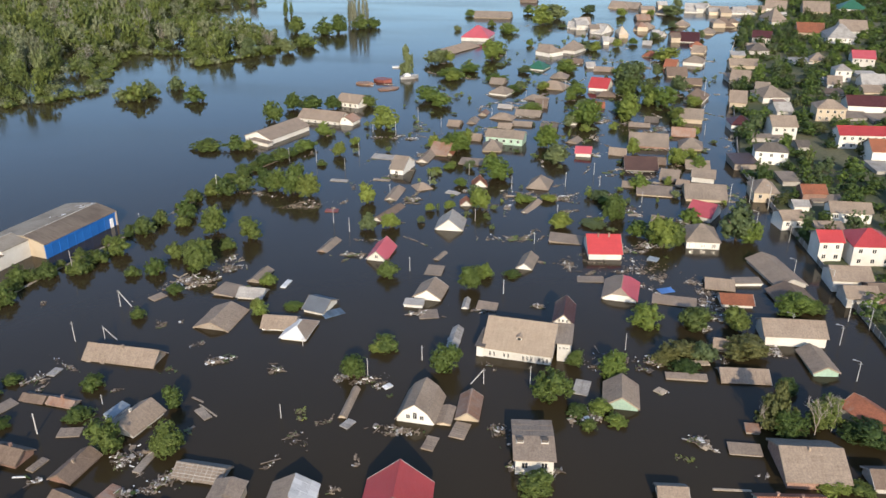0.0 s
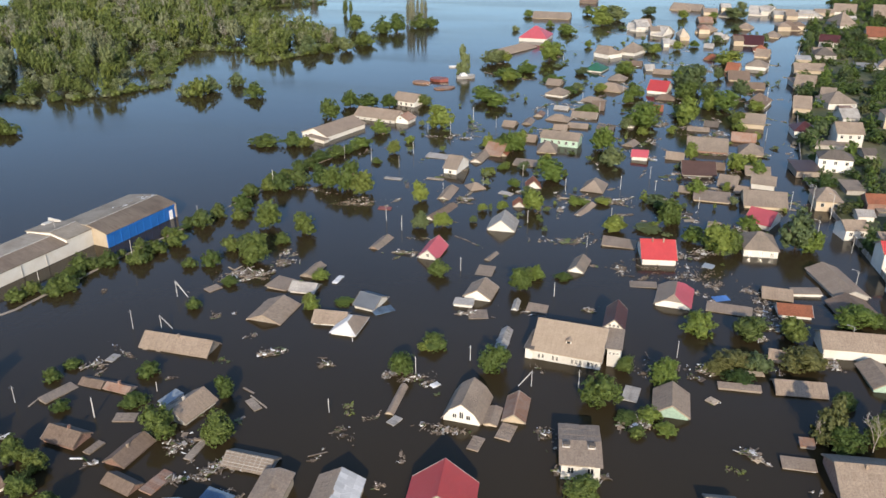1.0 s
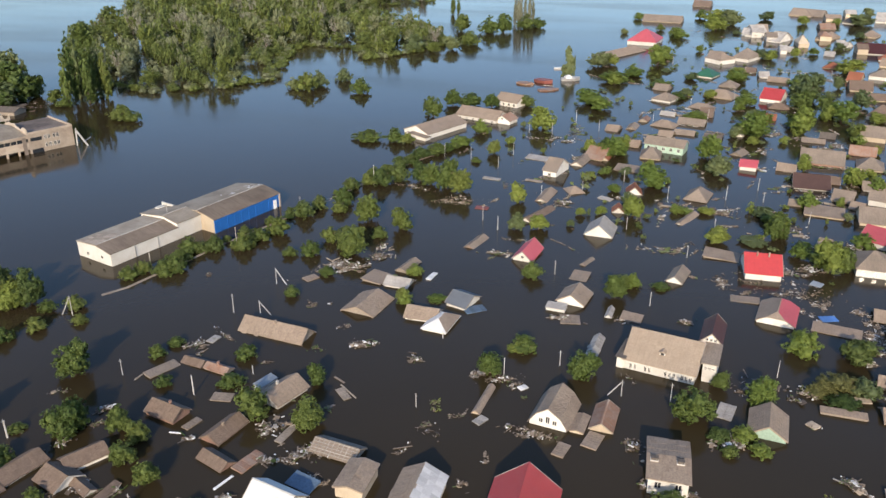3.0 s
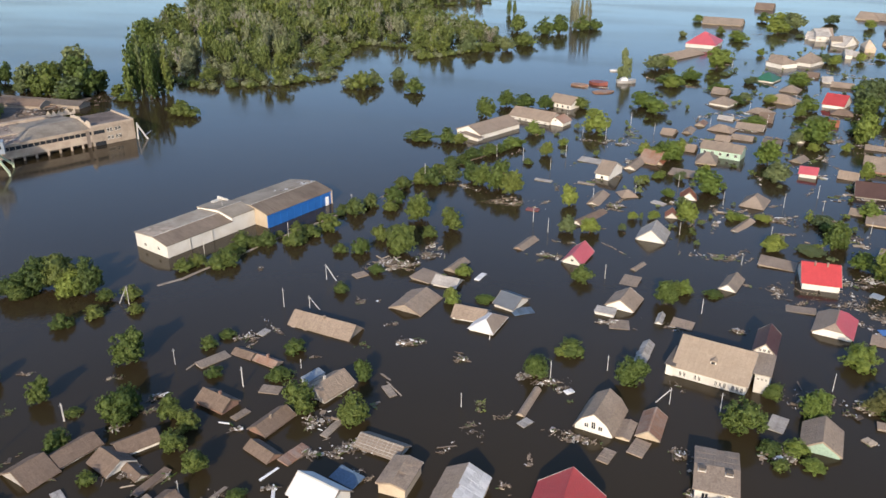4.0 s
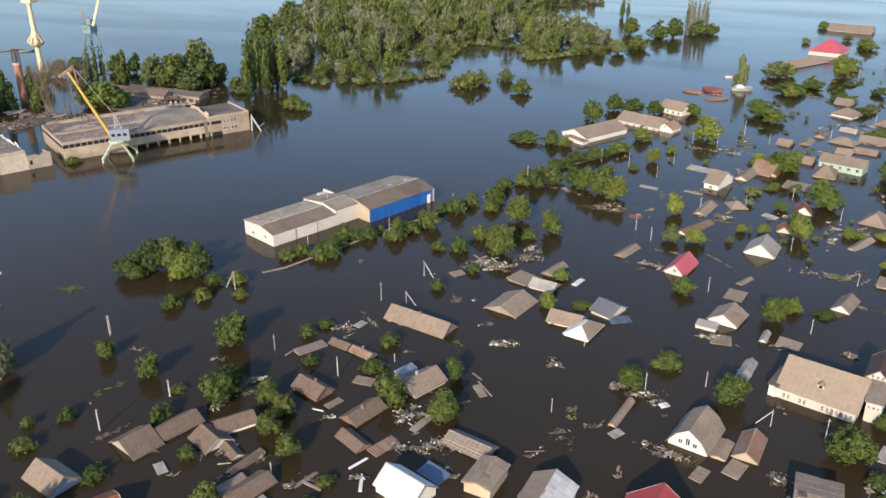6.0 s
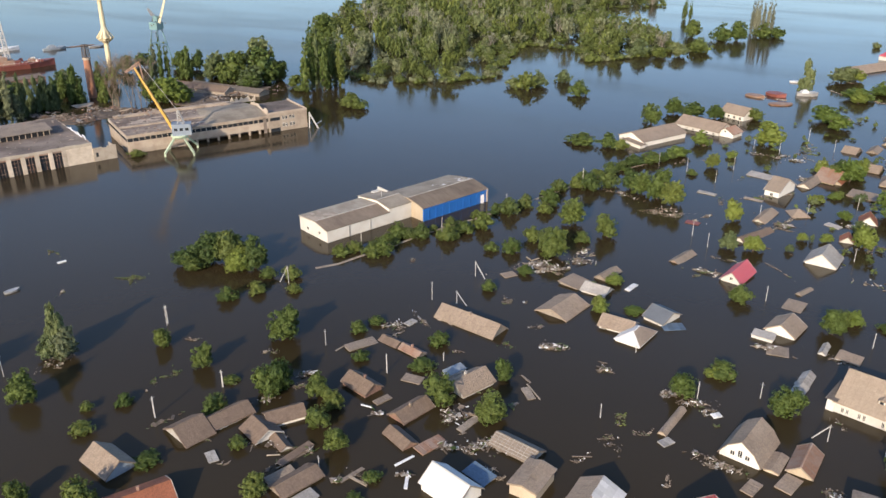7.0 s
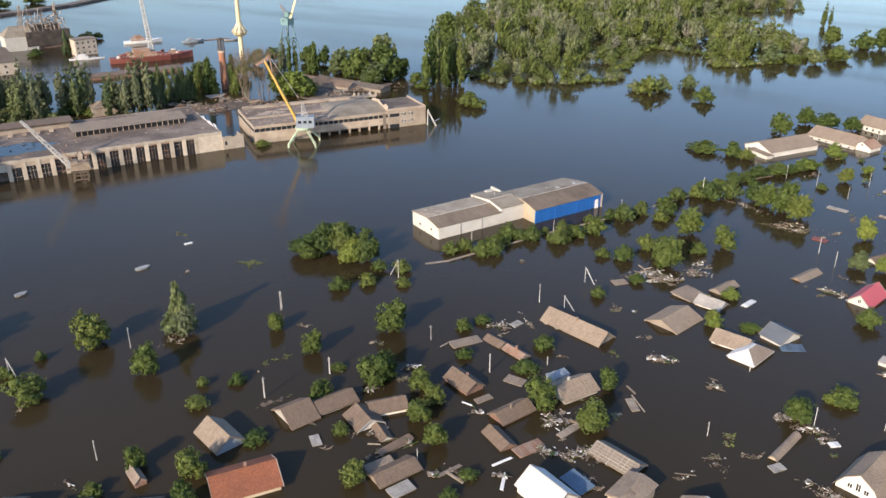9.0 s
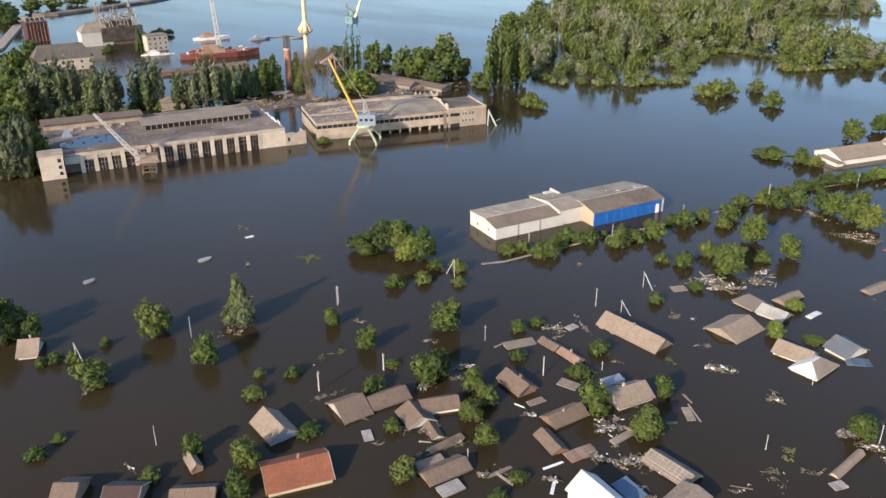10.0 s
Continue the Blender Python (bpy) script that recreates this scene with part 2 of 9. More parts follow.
def box(x0, x1, y0, y1, z0, z1):
    v = [(x, y, z) for z in (z0, z1) for y in (y0, y1) for x in (x0, x1)]
    return v, [(0, 2, 3, 1), (4, 5, 7, 6), (0, 1, 5, 4), (2, 6, 7, 3), (0, 4, 6, 2), (1, 3, 7, 5)]


def joined(*pieces):
    v, f = [], []
    for pv, pf in pieces:
        k = len(v)
        v += list(pv)
        f += [tuple(i + k for i in q) for q in pf]
    return v, f


def beam(a, b, r, r2=None, n=4, turn=0.785):
    """A tapered bar from a to b."""
    a, b = Vector(a), Vector(b)
    d = (b - a).normalized()
    s = d.cross(Vector((0, 0, 1)) if abs(d.z) < 0.95 else Vector((1, 0, 0))).normalized()
    u = s.cross(d)
    r2 = r if r2 is None else r2
    v = []
    for p, rr in ((a, r), (b, r2)):
        for i in range(n):
            k = turn + i * 2 * math.pi / n
            v.append(p + s * (rr * math.cos(k)) + u * (rr * math.sin(k)))
    f = [(i, (i + 1) % n, n + (i + 1) % n, n + i) for i in range(n)]
    return v, f + [tuple(range(n))[::-1], tuple(range(n, 2 * n))]


def jag_wall(a, b, tops, z0, thick):
    """An upright wall from a to b in plan whose broken top steps through the given heights."""
    a, b = Vector(a), Vector(b)
    d = (b - a).normalized()
    s = Vector((-d.y, d.x)) * thick / 2
    n = len(tops)
    v = []
    for i, z in enumerate(tops):
        p = a + (b - a) * (i / (n - 1))
        v += [(p.x - s.x, p.y - s.y, z0), (p.x - s.x, p.y - s.y, z), (p.x + s.x, p.y + s.y, z), (p.x + s.x, p.y + s.y, z0)]
    f = [(4 * i + j, 4 * i + (j + 1) % 4, 4 * i + 4 + (j + 1) % 4, 4 * i + 4 + j) for i in range(n - 1) for j in range(4)]
    return v, f + [(0, 1, 2, 3), (4 * n - 4, 4 * n - 1, 4 * n - 2, 4 * n - 3)]


def chips(rng, n, x0, x1, y0, y1, z, small, large, skip=None):
    """Loose flat scraps lying about on a roof."""
    v, f = [], []
    for _ in range(n):
        x, y, s = rng.uniform(x0, x1), rng.uniform(y0, y1), rng.uniform(small, large)
        if skip and skip[0] < x < skip[1] and skip[2] < y < skip[3]:
            continue
        m = pose(x, y, z, rng.gauss(0, 4), rng.gauss(0, 4), rng.uniform(0, 180))
        bv, bf = box(-s, s, -s * rng.uniform(.2, .7), s * .4, -.05, rng.uniform(.04, .2))
        k = len(v)
        v += [m @ Vector(c) for c in bv]
        f += [tuple(j + k for j in q) for q in bf]
    return v, f


def lattice(a, b, w, w2, bays, r=0.12):
    """A square lattice mast or boom from a to b."""
    a, b = Vector(a), Vector(b)
    d = (b - a).normalized()
    s = d.cross(Vector((0, 0, 1)) if abs(d.z) < 0.95 else Vector((1, 0, 0))).normalized()
    u = s.cross(d)
    corners = [(1, 1), (-1, 1), (-1, -1), (1, -1)]
    pieces, prev = [], None
    for i in range(bays + 1):
        k = i / bays
        ww = (w + (w2 - w) * k) / 2
        ring = [a + (b - a) * k + s * (cx * ww) + u * (cy * ww) for cx, cy in corners]
        for j in range(4):
            pieces.append(beam(ring[j], ring[(j + 1) % 4], r * 0.7))
            if prev:
                pieces.append(beam(prev[j], ring[j], r))
                pieces.append(beam(prev[j], ring[(j + 1) % 4], r * 0.7))
        prev = ring
    return joined(*pieces)


BED = -3.2
HOUSES = []
SHEETS = {}
ROOF_WORDS = {"slate_tan": "tan slate", "slate": "weathered tan asbestos slate", "slate_grey": "grey asbestos slate", "slate_dark": "dark old slate", "slate_brown": "brown stained slate", "slate_light": "pale patched sheet", "red": "bright red metal", "pink": "faded red metal",
              "orange": "orange clay tile", "rust": "rusty sheet", "maroon": "dark maroon metal", "brown": "dark brown metal", "white_roof": "white sheet", "pale_blue": "pale blue sheet",
              "blue_grey": "blue-grey metal", "green": "dark green metal"}
WALL_WORDS = {"white": "white", "cream": "cream", "grey_wall": "grey", "brick": "brick", "wood": "wooden", "mint": "mint-green", "blue": "blue", "pale_blue": "pale blue", "concrete": "concrete"}


def window_part(parent, x, y, z, w, h, face):
    """A window with frame and pane; face is the outward direction in degrees."""
    fr = 0.09
    v, f = joined(box(-w / 2, w / 2, -0.05, 0.03, h / 2 - fr, h / 2), box(-w / 2, w / 2, -0.05, 0.03, -h / 2, -h / 2 + fr),
                  box(-w / 2, -w / 2 + fr, -0.05, 0.03, -h / 2 + fr, h / 2 - fr), box(w / 2 - fr, w / 2, -0.05, 0.03, -h / 2 + fr, h / 2 - fr), box(-fr / 2, fr / 2, -0.045, 0.03, -h / 2 + fr, h / 2 - fr))
    win = part("window", mesh_of("window", v, f, "white"), parent, pose(x, y, z, 0, 0, face + 90))
    v, f = box(-w / 2 + fr, w / 2 - fr, -0.02, 0.02, -h / 2 + fr, h / 2 - fr)
    part("pane", mesh_of("pane", v, f, "glass"), win)
    return win


def roof_mesh(L, W, e, h, kind, mat, rng, thick=0.16):
    a, b = L / 2, W / 2
    j = lambda s: rng.uniform(-s, s)
    if kind == "flat":
        top = [(-a, -b, e + j(.06)), (a, -b, e + j(.06)), (a, b, h + j(.06)), (-a, b, h + j(.06))]
        f = [(0, 1, 2, 3)]
    elif kind == "hip":
        k = min(a * 0.92, b * 0.95)
        top = [(-a, -b, e), (a, -b, e), (a, b, e), (-a, b, e), (-a + k, 0, h), (a - k, 0, h)]
        f = [(0, 1, 5, 4), (2, 3, 4, 5), (1, 2, 5), (3, 0, 4)]
    elif kind == "half":
        k = min(a * 0.35, b * 0.4)
        m = (h - e) * 0.55 + e
        q = 1 - (m - e) / (h - e)
        top = [(-a, -b, e), (a, -b, e), (a, b, e), (-a, b, e), (-a + k, 0, h), (a - k, 0, h), (-a, -b * q, m), (-a, b * q, m), (a, -b * q, m), (a, b * q, m)]
        f = [(0, 1, 8, 5, 4, 6), (2, 3, 7, 4, 5, 9), (8, 9, 5), (7, 6, 4)]
    else:
        n = max(2, int(L / 2.5))
        top, f = [], []
        for i in range(n + 1):
            x = -a + L * i / n
            sag = 0.0 if i in (0, n) else j(0.06) - 0.04
            ky, kz = (0.62, 0.58) if kind == "gambrel" else (0.5, 0.5)
            top += [(x, -b, e + j(.04)), (x, -b * ky, e + (h - e) * kz + sag - 0.03), (x, 0, h + sag), (x, b * ky, e + (h - e) * kz + sag - 0.03), (x, b, e + j(.04))]
            if i:
                o = 5 * i
                f += [(o - 5 + s, o + s, o + s + 1, o - 4 + s) for s in range(4)]
    me = bpy.data.meshes.new("roof")
    me.from_pydata(top, [], f)
    bm = bmesh.new()
    bm.from_mesh(me)
    bmesh.ops.recalc_face_normals(bm, faces=bm.faces)
    if sum(x.normal.z for x in bm.faces) < 0:
        bmesh.ops.reverse_faces(bm, faces=bm.faces)
    geo = bmesh.ops.extrude_face_region(bm, geom=list(bm.faces))
    moved = [g for g in geo["geom"] if isinstance(g, bmesh.types.BMVert)]
    low = [v for v in bm.verts if v not in set(moved)]
    bmesh.ops.translate(bm, verts=low, vec=(0, 0, -thick))
    bmesh.ops.recalc_face_normals(bm, faces=bm.faces)
    bm.to_mesh(me)
    bm.free()
    me.materials.append(MAT[mat])
    return me


def lay_sheets(rf, L, W, e, h, roof, roof2, rng):
    """Corrugated sheets laid over both slopes, overlapping a little, a few of them slipped or gone."""
    run = math.hypot(W / 2, h - e)
    nx, ny = max(2, round(L / 1.13)), max(1, round(run / 1.65))
    sx, sy = L / nx, run / ny
    pitch = math.degrees(math.atan2(h - e, W / 2))
    for side in (-1, 1):
        mat = roof2 if roof2 and side < 0 else roof
        key = (round(sx, 2), round(sy, 2), mat)
        if key not in SHEETS:
            SHEETS[key] = mesh_of("sheet", *box(-sx * .4985, sx * .4985, -sy * .53, sy * .53, -.012, .022), mat)
        for j in range(ny):
            k = (j + .5) / ny
            for i in range(nx):
                if rng.random() < 0.025:
                    continue
                slip = rng.uniform(.1, .5) if rng.random() < 0.03 else 0
                d = k + slip / run
                m = pose(-L / 2 + sx * (i + .5), side * W / 2 * d, h - (h - e) * d + .055 + .012 * (i % 2), side * -pitch - side * 1.2, 0, rng.uniform(-.7, .7) + slip * rng.uniform(-12, 12))
                part("sheet", SHEETS[key], rf, m)


def house(x, y, yaw, L, W, e, h, kind="gable", roof="slate", wall="white", base=0.0, chimneys=0, windows="", roof2="", label="", category="house", group="", tilt=0.0, roll=0.0, dormer=False):
    """A house with its ridge along local x. windows: which walls have them, f (y-), b (y+), l (x-), r (x+), and g for the x- gable, h for the x+ gable."""
    rng = random.Random(int(abs(x) * 131 + abs(y) * 17))
    deep = base <= 0.0
    z0 = BED if deep else base - 0.5
    root = new("shed" if category == "shed" else "house")
    root.matrix_world = pose(x, y, z0, roll, tilt, yaw)
    e, h = e - z0, h - z0
    words = label or ("%s %s with %s roof%s" % (WALL_WORDS.get(wall, wall), "shed" if category == "shed" else "house", ROOF_WORDS.get(roof, roof), " flooded to its eaves" if deep and e + z0 < 1.4 else (" in flood water" if deep else " on dry ground")))
    tagged(root, words, category, group)
    HOUSES.append((x, y, max(L, W) / 2))
    ins = min(0.35, W * 0.06)
    a, b = L / 2 - ins, W / 2 - ins
    t = e - 0.1
    if kind == "flat":
        hb = e + (h - e) * (1 - ins / W) - 0.18
        hf = e + (h - e) * (ins / W) - 0.18
        v = [(-a, -b, 0), (a, -b, 0), (a, b, 0), (-a, b, 0), (-a, -b, hf), (a, -b, hf), (a, b, hb), (-a, b, hb)]
        f = [(0, 1, 5, 4), (1, 2, 6, 5), (2, 3, 7, 6), (3, 0, 4, 7), (4, 5, 6, 7)]
    elif kind in ("hip", "half"):
        q = 0.0 if kind == "hip" else 0.45
        m = t + (h - e) * q
        bb = b * (1 - q) if q else b
        v = [(-a, -b, 0), (a, -b, 0), (a, b, 0), (-a, b, 0), (-a, -b, t), (a, -b, t), (a, b, t), (-a, b, t), (-a, -bb, m), (a, -bb, m), (a, bb, m), (-a, bb, m)]
        f = [(0, 1, 5, 4), (2, 3, 7, 6), (1, 2, 6, 5), (3, 0, 4, 7)] + ([(5, 6, 10, 9), (7, 4, 8, 11)] if q else [])
    else:
        tt = e + (h - e) * (ins / (W / 2)) - 0.2
        v = [(-a, -b, 0), (a, -b, 0), (a, b, 0), (-a, b, 0), (-a, -b, tt), (a, -b, tt), (a, b, tt), (-a, b, tt), (-a, 0, h - 0.22), (a, 0, h - 0.22)]
        f = [(0, 1, 5, 4), (2, 3, 7, 6), (1, 2, 6, 9, 5), (3, 0, 4, 8, 7)]
    if kind == "gambrel":
        v += [(-a, -b * .66, e + (h - e) * .50), (-a, b * .66, e + (h - e) * .50), (a, -b * .66, e + (h - e) * .50), (a, b * .66, e + (h - e) * .50)]
        f = [(0, 1, 5, 4), (2, 3, 7, 6), (1, 2, 6, 13, 9, 12, 5), (3, 0, 4, 10, 8, 11, 7)]
    part("wall", mesh_of("wall", v, f, wall), root)
    me = roof_mesh(L, W, e, h, kind, roof, rng)
    if roof2:
        me.materials.append(MAT[roof2])
        for p in me.polygons:
            if p.center.y < -0.02 * W and p.normal.z > 0.1:
                p.material_index = 1
    rf = part("roof", me, root)
    if kind in ("gable", "half", "hip") and W > 3.5:
        k = L / 2 if kind == "gable" else L / 2 - min(L / 2 * 0.92, W / 2 * 0.95) if kind == "hip" else L / 2 * 0.7
        if k > 0.6:
            v, f = [], []
            for sx in (-k, k):
                v += [(sx, -0.22, h - 0.10), (sx, 0, h + 0.05), (sx, 0.22, h - 0.10), (sx, 0, h - 0.16)]
            f = [(0, 4, 5, 1), (1, 5, 6, 2), (2, 6, 7, 3), (3, 7, 4, 0), (0, 1, 2, 3), (4, 7, 6, 5)]
            part("ridge_cap", mesh_of("ridge_cap", v, f, roof), rf)
        if kind == "gable":
            for s in (-1, 1):
                v, f = [], []
                for (yy, zz) in ((-W / 2, e), (0, h), (W / 2, e)):
                    v += [(s * (L / 2 + 0.01), yy, zz - 0.26), (s * (L / 2 + 0.01), yy, zz + 0.03), (s * (L / 2 + 0.09), yy, zz - 0.26), (s * (L / 2 + 0.09), yy, zz + 0.03)]
                f = [(o + i, o + j2, o + 4 + j2, o + 4 + i) for o in (0, 4) for i, j2 in ((0, 1), (1, 3), (3, 2), (2, 0))] + [(0, 1, 3, 2), (8, 10, 11, 9)]
                part("verge_board", mesh_of("verge_board", v, f, "slate_light" if rng.random() < 0.2 else roof if roof.startswith("slate") else "wood"), rf)
    if kind == "gable" and roof.startswith("slate") and math.hypot(x, y) < 172 and L * W > 16:
        lay_sheets(rf, L, W, e, h, roof, roof2, rng)
    for i in range(chimneys):
        cx = L * (-0.28 + 0.56 * (i + 0.5) / chimneys + rng.uniform(-.06, .06)) * (1 if chimneys > 1 else 1.6)
        cy = rng.choice((-1, 1)) * W * 0.06
        zt = h + 0.5
        v, f = joined(box(cx - .19, cx + .19, cy - .19, cy + .19, h - W * 0.12 - 0.4, zt), box(cx - .24, cx + .24, cy - .24, cy + .24, zt, zt + .1))
        part("chimney", mesh_of("chimney", v, f, rng.choice(("grey_wall", "slate", "brick"))), root)
    if dormer:
        zz, yy = e + (h - e) * 0.42, -W / 2 * 0.58
        dm = part("dormer", mesh_of("dormer", [(-.55, yy - .4, zz - .5), (.55, yy - .4, zz - .5), (.55, yy + 2.2, zz - .3), (-.55, yy + 2.2, zz - .3), (-.55, yy - .4, zz + .45), (.55, yy - .4, zz + .45), (.55, yy + 2.2, zz + .45), (-.55, yy + 2.2, zz + .45)],
                                              [(0, 1, 5, 4), (1, 2, 6, 5), (2, 3, 7, 6), (3, 0, 4, 7), (4, 5, 6, 7)], "white"), root)
        part("dormer_roof", mesh_of("dormer_roof", [(-.72, yy - .6, zz + .45), (0, yy - .6, zz + .8), (.72, yy - .6, zz + .45), (-.72, yy + 2.6, zz + .45), (0, yy + 2.6, zz + .8), (.72, yy + 2.6, zz + .45)],
                                                   [(0, 1, 4, 3), (1, 2, 5, 4), (0, 3, 5, 2), (0, 2, 1), (3, 4, 5)], roof), dm)
        part("pane", mesh_of("pane", *box(-.36, .36, yy - .43, yy - .405, zz - .25, zz + .35), "glass"), dm)
    zt = e - 0.55
    dry = 0.0 - z0 if deep else 0.5
    wh = min(1.25, max(0.5, (zt - dry) * 0.8))
    rows = [zt - wh / 2 - 0.1]
    if zt - dry > 4.2:
        wh = 1.25
        rows = [zt - 0.8, zt - 3.6]
    for ch in windows:
        if ch in "fb":
            n = max(1, int(L / 3.0))
            for zc in rows:
                for i in range(n):
                    s = -1 if ch == "f" else 1
                    window_part(root, (-L / 2 + L * (i + 0.5) / n) * 0.92, s * (b + 0.02), zc, 1.1, wh, -90 if ch == "f" else 90)
        elif ch in "lr":
            n = max(1, int(W / 3.0))
            for zc in rows:
                for i in range(n):
                    s = -1 if ch == "l" else 1
                    window_part(root, s * (a + 0.02), (-W / 2 + W * (i + 0.5) / n) * 0.85, zc, 1.0, wh, 180 if ch == "l" else 0)
        elif ch == "p":
            for k, many in ((-.35, 2), (-.15, 2), (.15, 3), (.37, 3)):
                for i in range(many):
                    window_part(root, L * k + (i - (many - 1) / 2) * .85, -b - 0.02, rows[0], 0.6, wh, -90)
        elif ch in "tu":
            for i in (-1, 0, 1):
                if ch == "t":
                    window_part(root, i * .75, -b - 0.02, rows[0], 0.55, 0.7, -90)
                else:
                    window_part(root, -a - 0.02, i * .85, e + (h - e) * 0.25, 0.6, 0.7, 180)
        elif ch == "w":
            for k in (-1, 0, 1):
                window_part(root, -a - 0.02, k * W * 0.17, e + (h - e) * (0.22 if k else 0.3), 0.85, (h - e) * (0.26 if k else 0.4), 180)
        elif ch in "gh":
            s = -1 if ch == "g" else 1
            window_part(root, s * (a + 0.02), 0, e + (h - e) * 0.3, 0.9, min(1.1, (h - e) * 0.4), 180 if ch == "g" else 0)
    return root


# ---- trees ----
ICO = None


def lobe_shell(level):
    global ICO
    if ICO is None:
        ICO = {}
    if level not in ICO:
        bm = bmesh.new()
        bmesh.ops.create_icosphere(bm, subdivisions=level, radius=1.0)
        ICO[level] = (np.array([v.co[:] for v in bm.verts]), np.array([[v.index for v in f.verts] for f in bm.faces]))
        bm.free()
    return ICO[level]


def crown_arrays(rng, shape, lumps, per, size, level=2, inner=9, core=0.62, bare=0):
    """Vertices and triangles of a crown that is 1 high and about 1 wide, standing on z = 0: inner bodies, lumps of many small leaves over them, and last the bare limbs, whose number of triangles comes third."""
    sv, sf = lobe_shell(level)
    npr = np.random.RandomState(rng.randrange(10 ** 6))
    u = rng.uniform
    if shape == "round":
        bodies = [((u(-.04, .04), u(-.04, .04), .47), (.33, .33, .36))] + [((.2 * math.cos(a), .2 * math.sin(a), z), (.21, .21, .22)) for a, z in ((u(0, 2), .3), (u(2, 4), .36), (u(4, 6), .28), (u(0, 6), .72))]
    elif shape == "bush":
        bodies = [((.2 * math.cos(a), .2 * math.sin(a), u(.16, .38)), (u(.2, .3), u(.2, .3), u(.2, .4))) for a in (u(0, 1), u(1.4, 2.4), u(2.9, 3.9), u(4.4, 5.6))] + [((0, 0, .42), (.22, .22, .42))]
    elif shape == "poplar":
        bodies = [((0, 0, .48), (.26, .26, .47)), ((u(-.08, .08), u(-.08, .08), .3), (.3, .3, .28))]
    elif shape == "willow":
        bodies = [((.26 * math.cos(a) * z, .26 * math.sin(a) * z, z * .8), (u(.14, .2), u(.14, .2), u(.16, .24))) for a, z in ((u(0, 1.5), u(.5, .8)), (u(1.5, 3), u(.85, 1)), (u(3, 4.5), u(.55, .85)), (u(4.5, 6), u(.8, 1)), (u(0, 6), u(.9, 1)))] + [((0, 0, .38), (.22, .22, .34))]
    else:
        bodies = [((u(-.1, .1), u(-.1, .1), z), (r, r, .2)) for z, r in ((.16, .34), (.36, .30), (.58, .22), (.8, .13))]
    verts, tris = [], []
    n0 = 0
    for c, r in bodies[:inner]:
        v = sv * (np.array(r) * core) * (1 + npr.uniform(-.14, .14, (len(sv), 1))) + np.array(c)
        v[:, 2] = np.maximum(v[:, 2], -0.05)
        verts.append(v)
        tris.append(sf + n0)
        n0 += len(sv)
    flat = np.array([1, 1, {"poplar": 0.42, "willow": 0.9}.get(shape, 1.0)])
    wgt = np.array([r[0] * r[2] for _, r in bodies])
    pick = npr.choice(len(bodies), lumps, p=wgt / wgt.sum())
    bc, br = np.array([b[0] for b in bodies]), np.array([b[1] for b in bodies])
    d = npr.normal(size=(lumps, 3))
    d /= np.linalg.norm(d, axis=1)[:, None]
    cc = bc[pick] + d * br[pick] * npr.uniform(.55, 1.14, (lumps, 1))
    cr = npr.uniform(.04, .09, lumps) * (.85 if shape in ("poplar", "willow") else 1)
    n = lumps * per
    o = npr.normal(size=(n, 3)) + np.repeat(d, per, 0) * .7
    o /= np.linalg.norm(o, axis=1)[:, None]
    p = np.repeat(cc, per, 0) + o * (np.repeat(cr, per) * npr.uniform(.5, 1.08, n))[:, None] * flat
    nrm = o * .5 + np.repeat(d, per, 0) * .7 + npr.normal(size=(n, 3)) * 0.5
    nrm /= np.linalg.norm(nrm, axis=1)[:, None]
    s = np.cross(nrm, npr.normal(size=(n, 3)))
    s /= np.linalg.norm(s, axis=1)[:, None]
    t = np.cross(nrm, s)
    k = size * npr.uniform(.6, 1.4, (n, 1)) * np.array([1, 1, {"willow": 1.9, "ragged": 1.5}.get(shape, 1.0)])
    q = np.stack([p - (s * .9 + t * .5) * k * flat, p + (s * .9 - t * .4 + nrm * .1) * k * flat, p + (t * .95 - nrm * .15) * k * flat], 1)
    q[:, :, 2] = np.maximum(q[:, :, 2], -0.02)
    verts.append(q.reshape(-1, 3))
    tris.append(np.arange(3 * n).reshape(n, 3) + n0)
    n0 += 3 * n
    nb = 0
    for i in range(bare):
        a, f = i * 2.4 + u(-.4, .4), u(.12, .5)
        bv, bf = beam((0, 0, u(0, .3)), (f * math.cos(a), f * math.sin(a), u(.6, 1.0)), .012, .005, 3)
        verts.append(np.array([c[:] for c in bv]))
        bf = np.array([(x[0], x[1], x[2]) for x in bf[:3]] + [(x[0], x[2], x[3]) for x in bf[:3]])
        tris.append(bf + n0)
        n0 += len(bv)
        nb += len(bf)
    return np.concatenate(verts), np.concatenate(tris), nb


def fill_mesh(name, v, tris, mats, index=None):
    me = bpy.data.meshes.new(name)
    nt = len(tris)
    me.vertices.add(len(v))
    me.vertices.foreach_set("co", np.asarray(v, np.float32).ravel())
    me.loops.add(nt * 3)
    me.loops.foreach_set("vertex_index", np.asarray(tris, np.int32).ravel())
    me.polygons.add(nt)
    me.polygons.foreach_set("loop_start", (np.arange(nt) * 3).astype(np.int32))
    if index is not None:
        me.polygons.foreach_set("material_index", np.asarray(index, np.int32))
    me.update(calc_edges=True)
    me.validate()
    for m in mats:
        me.materials.append(MAT[m])
    return me


CROWNS = {}


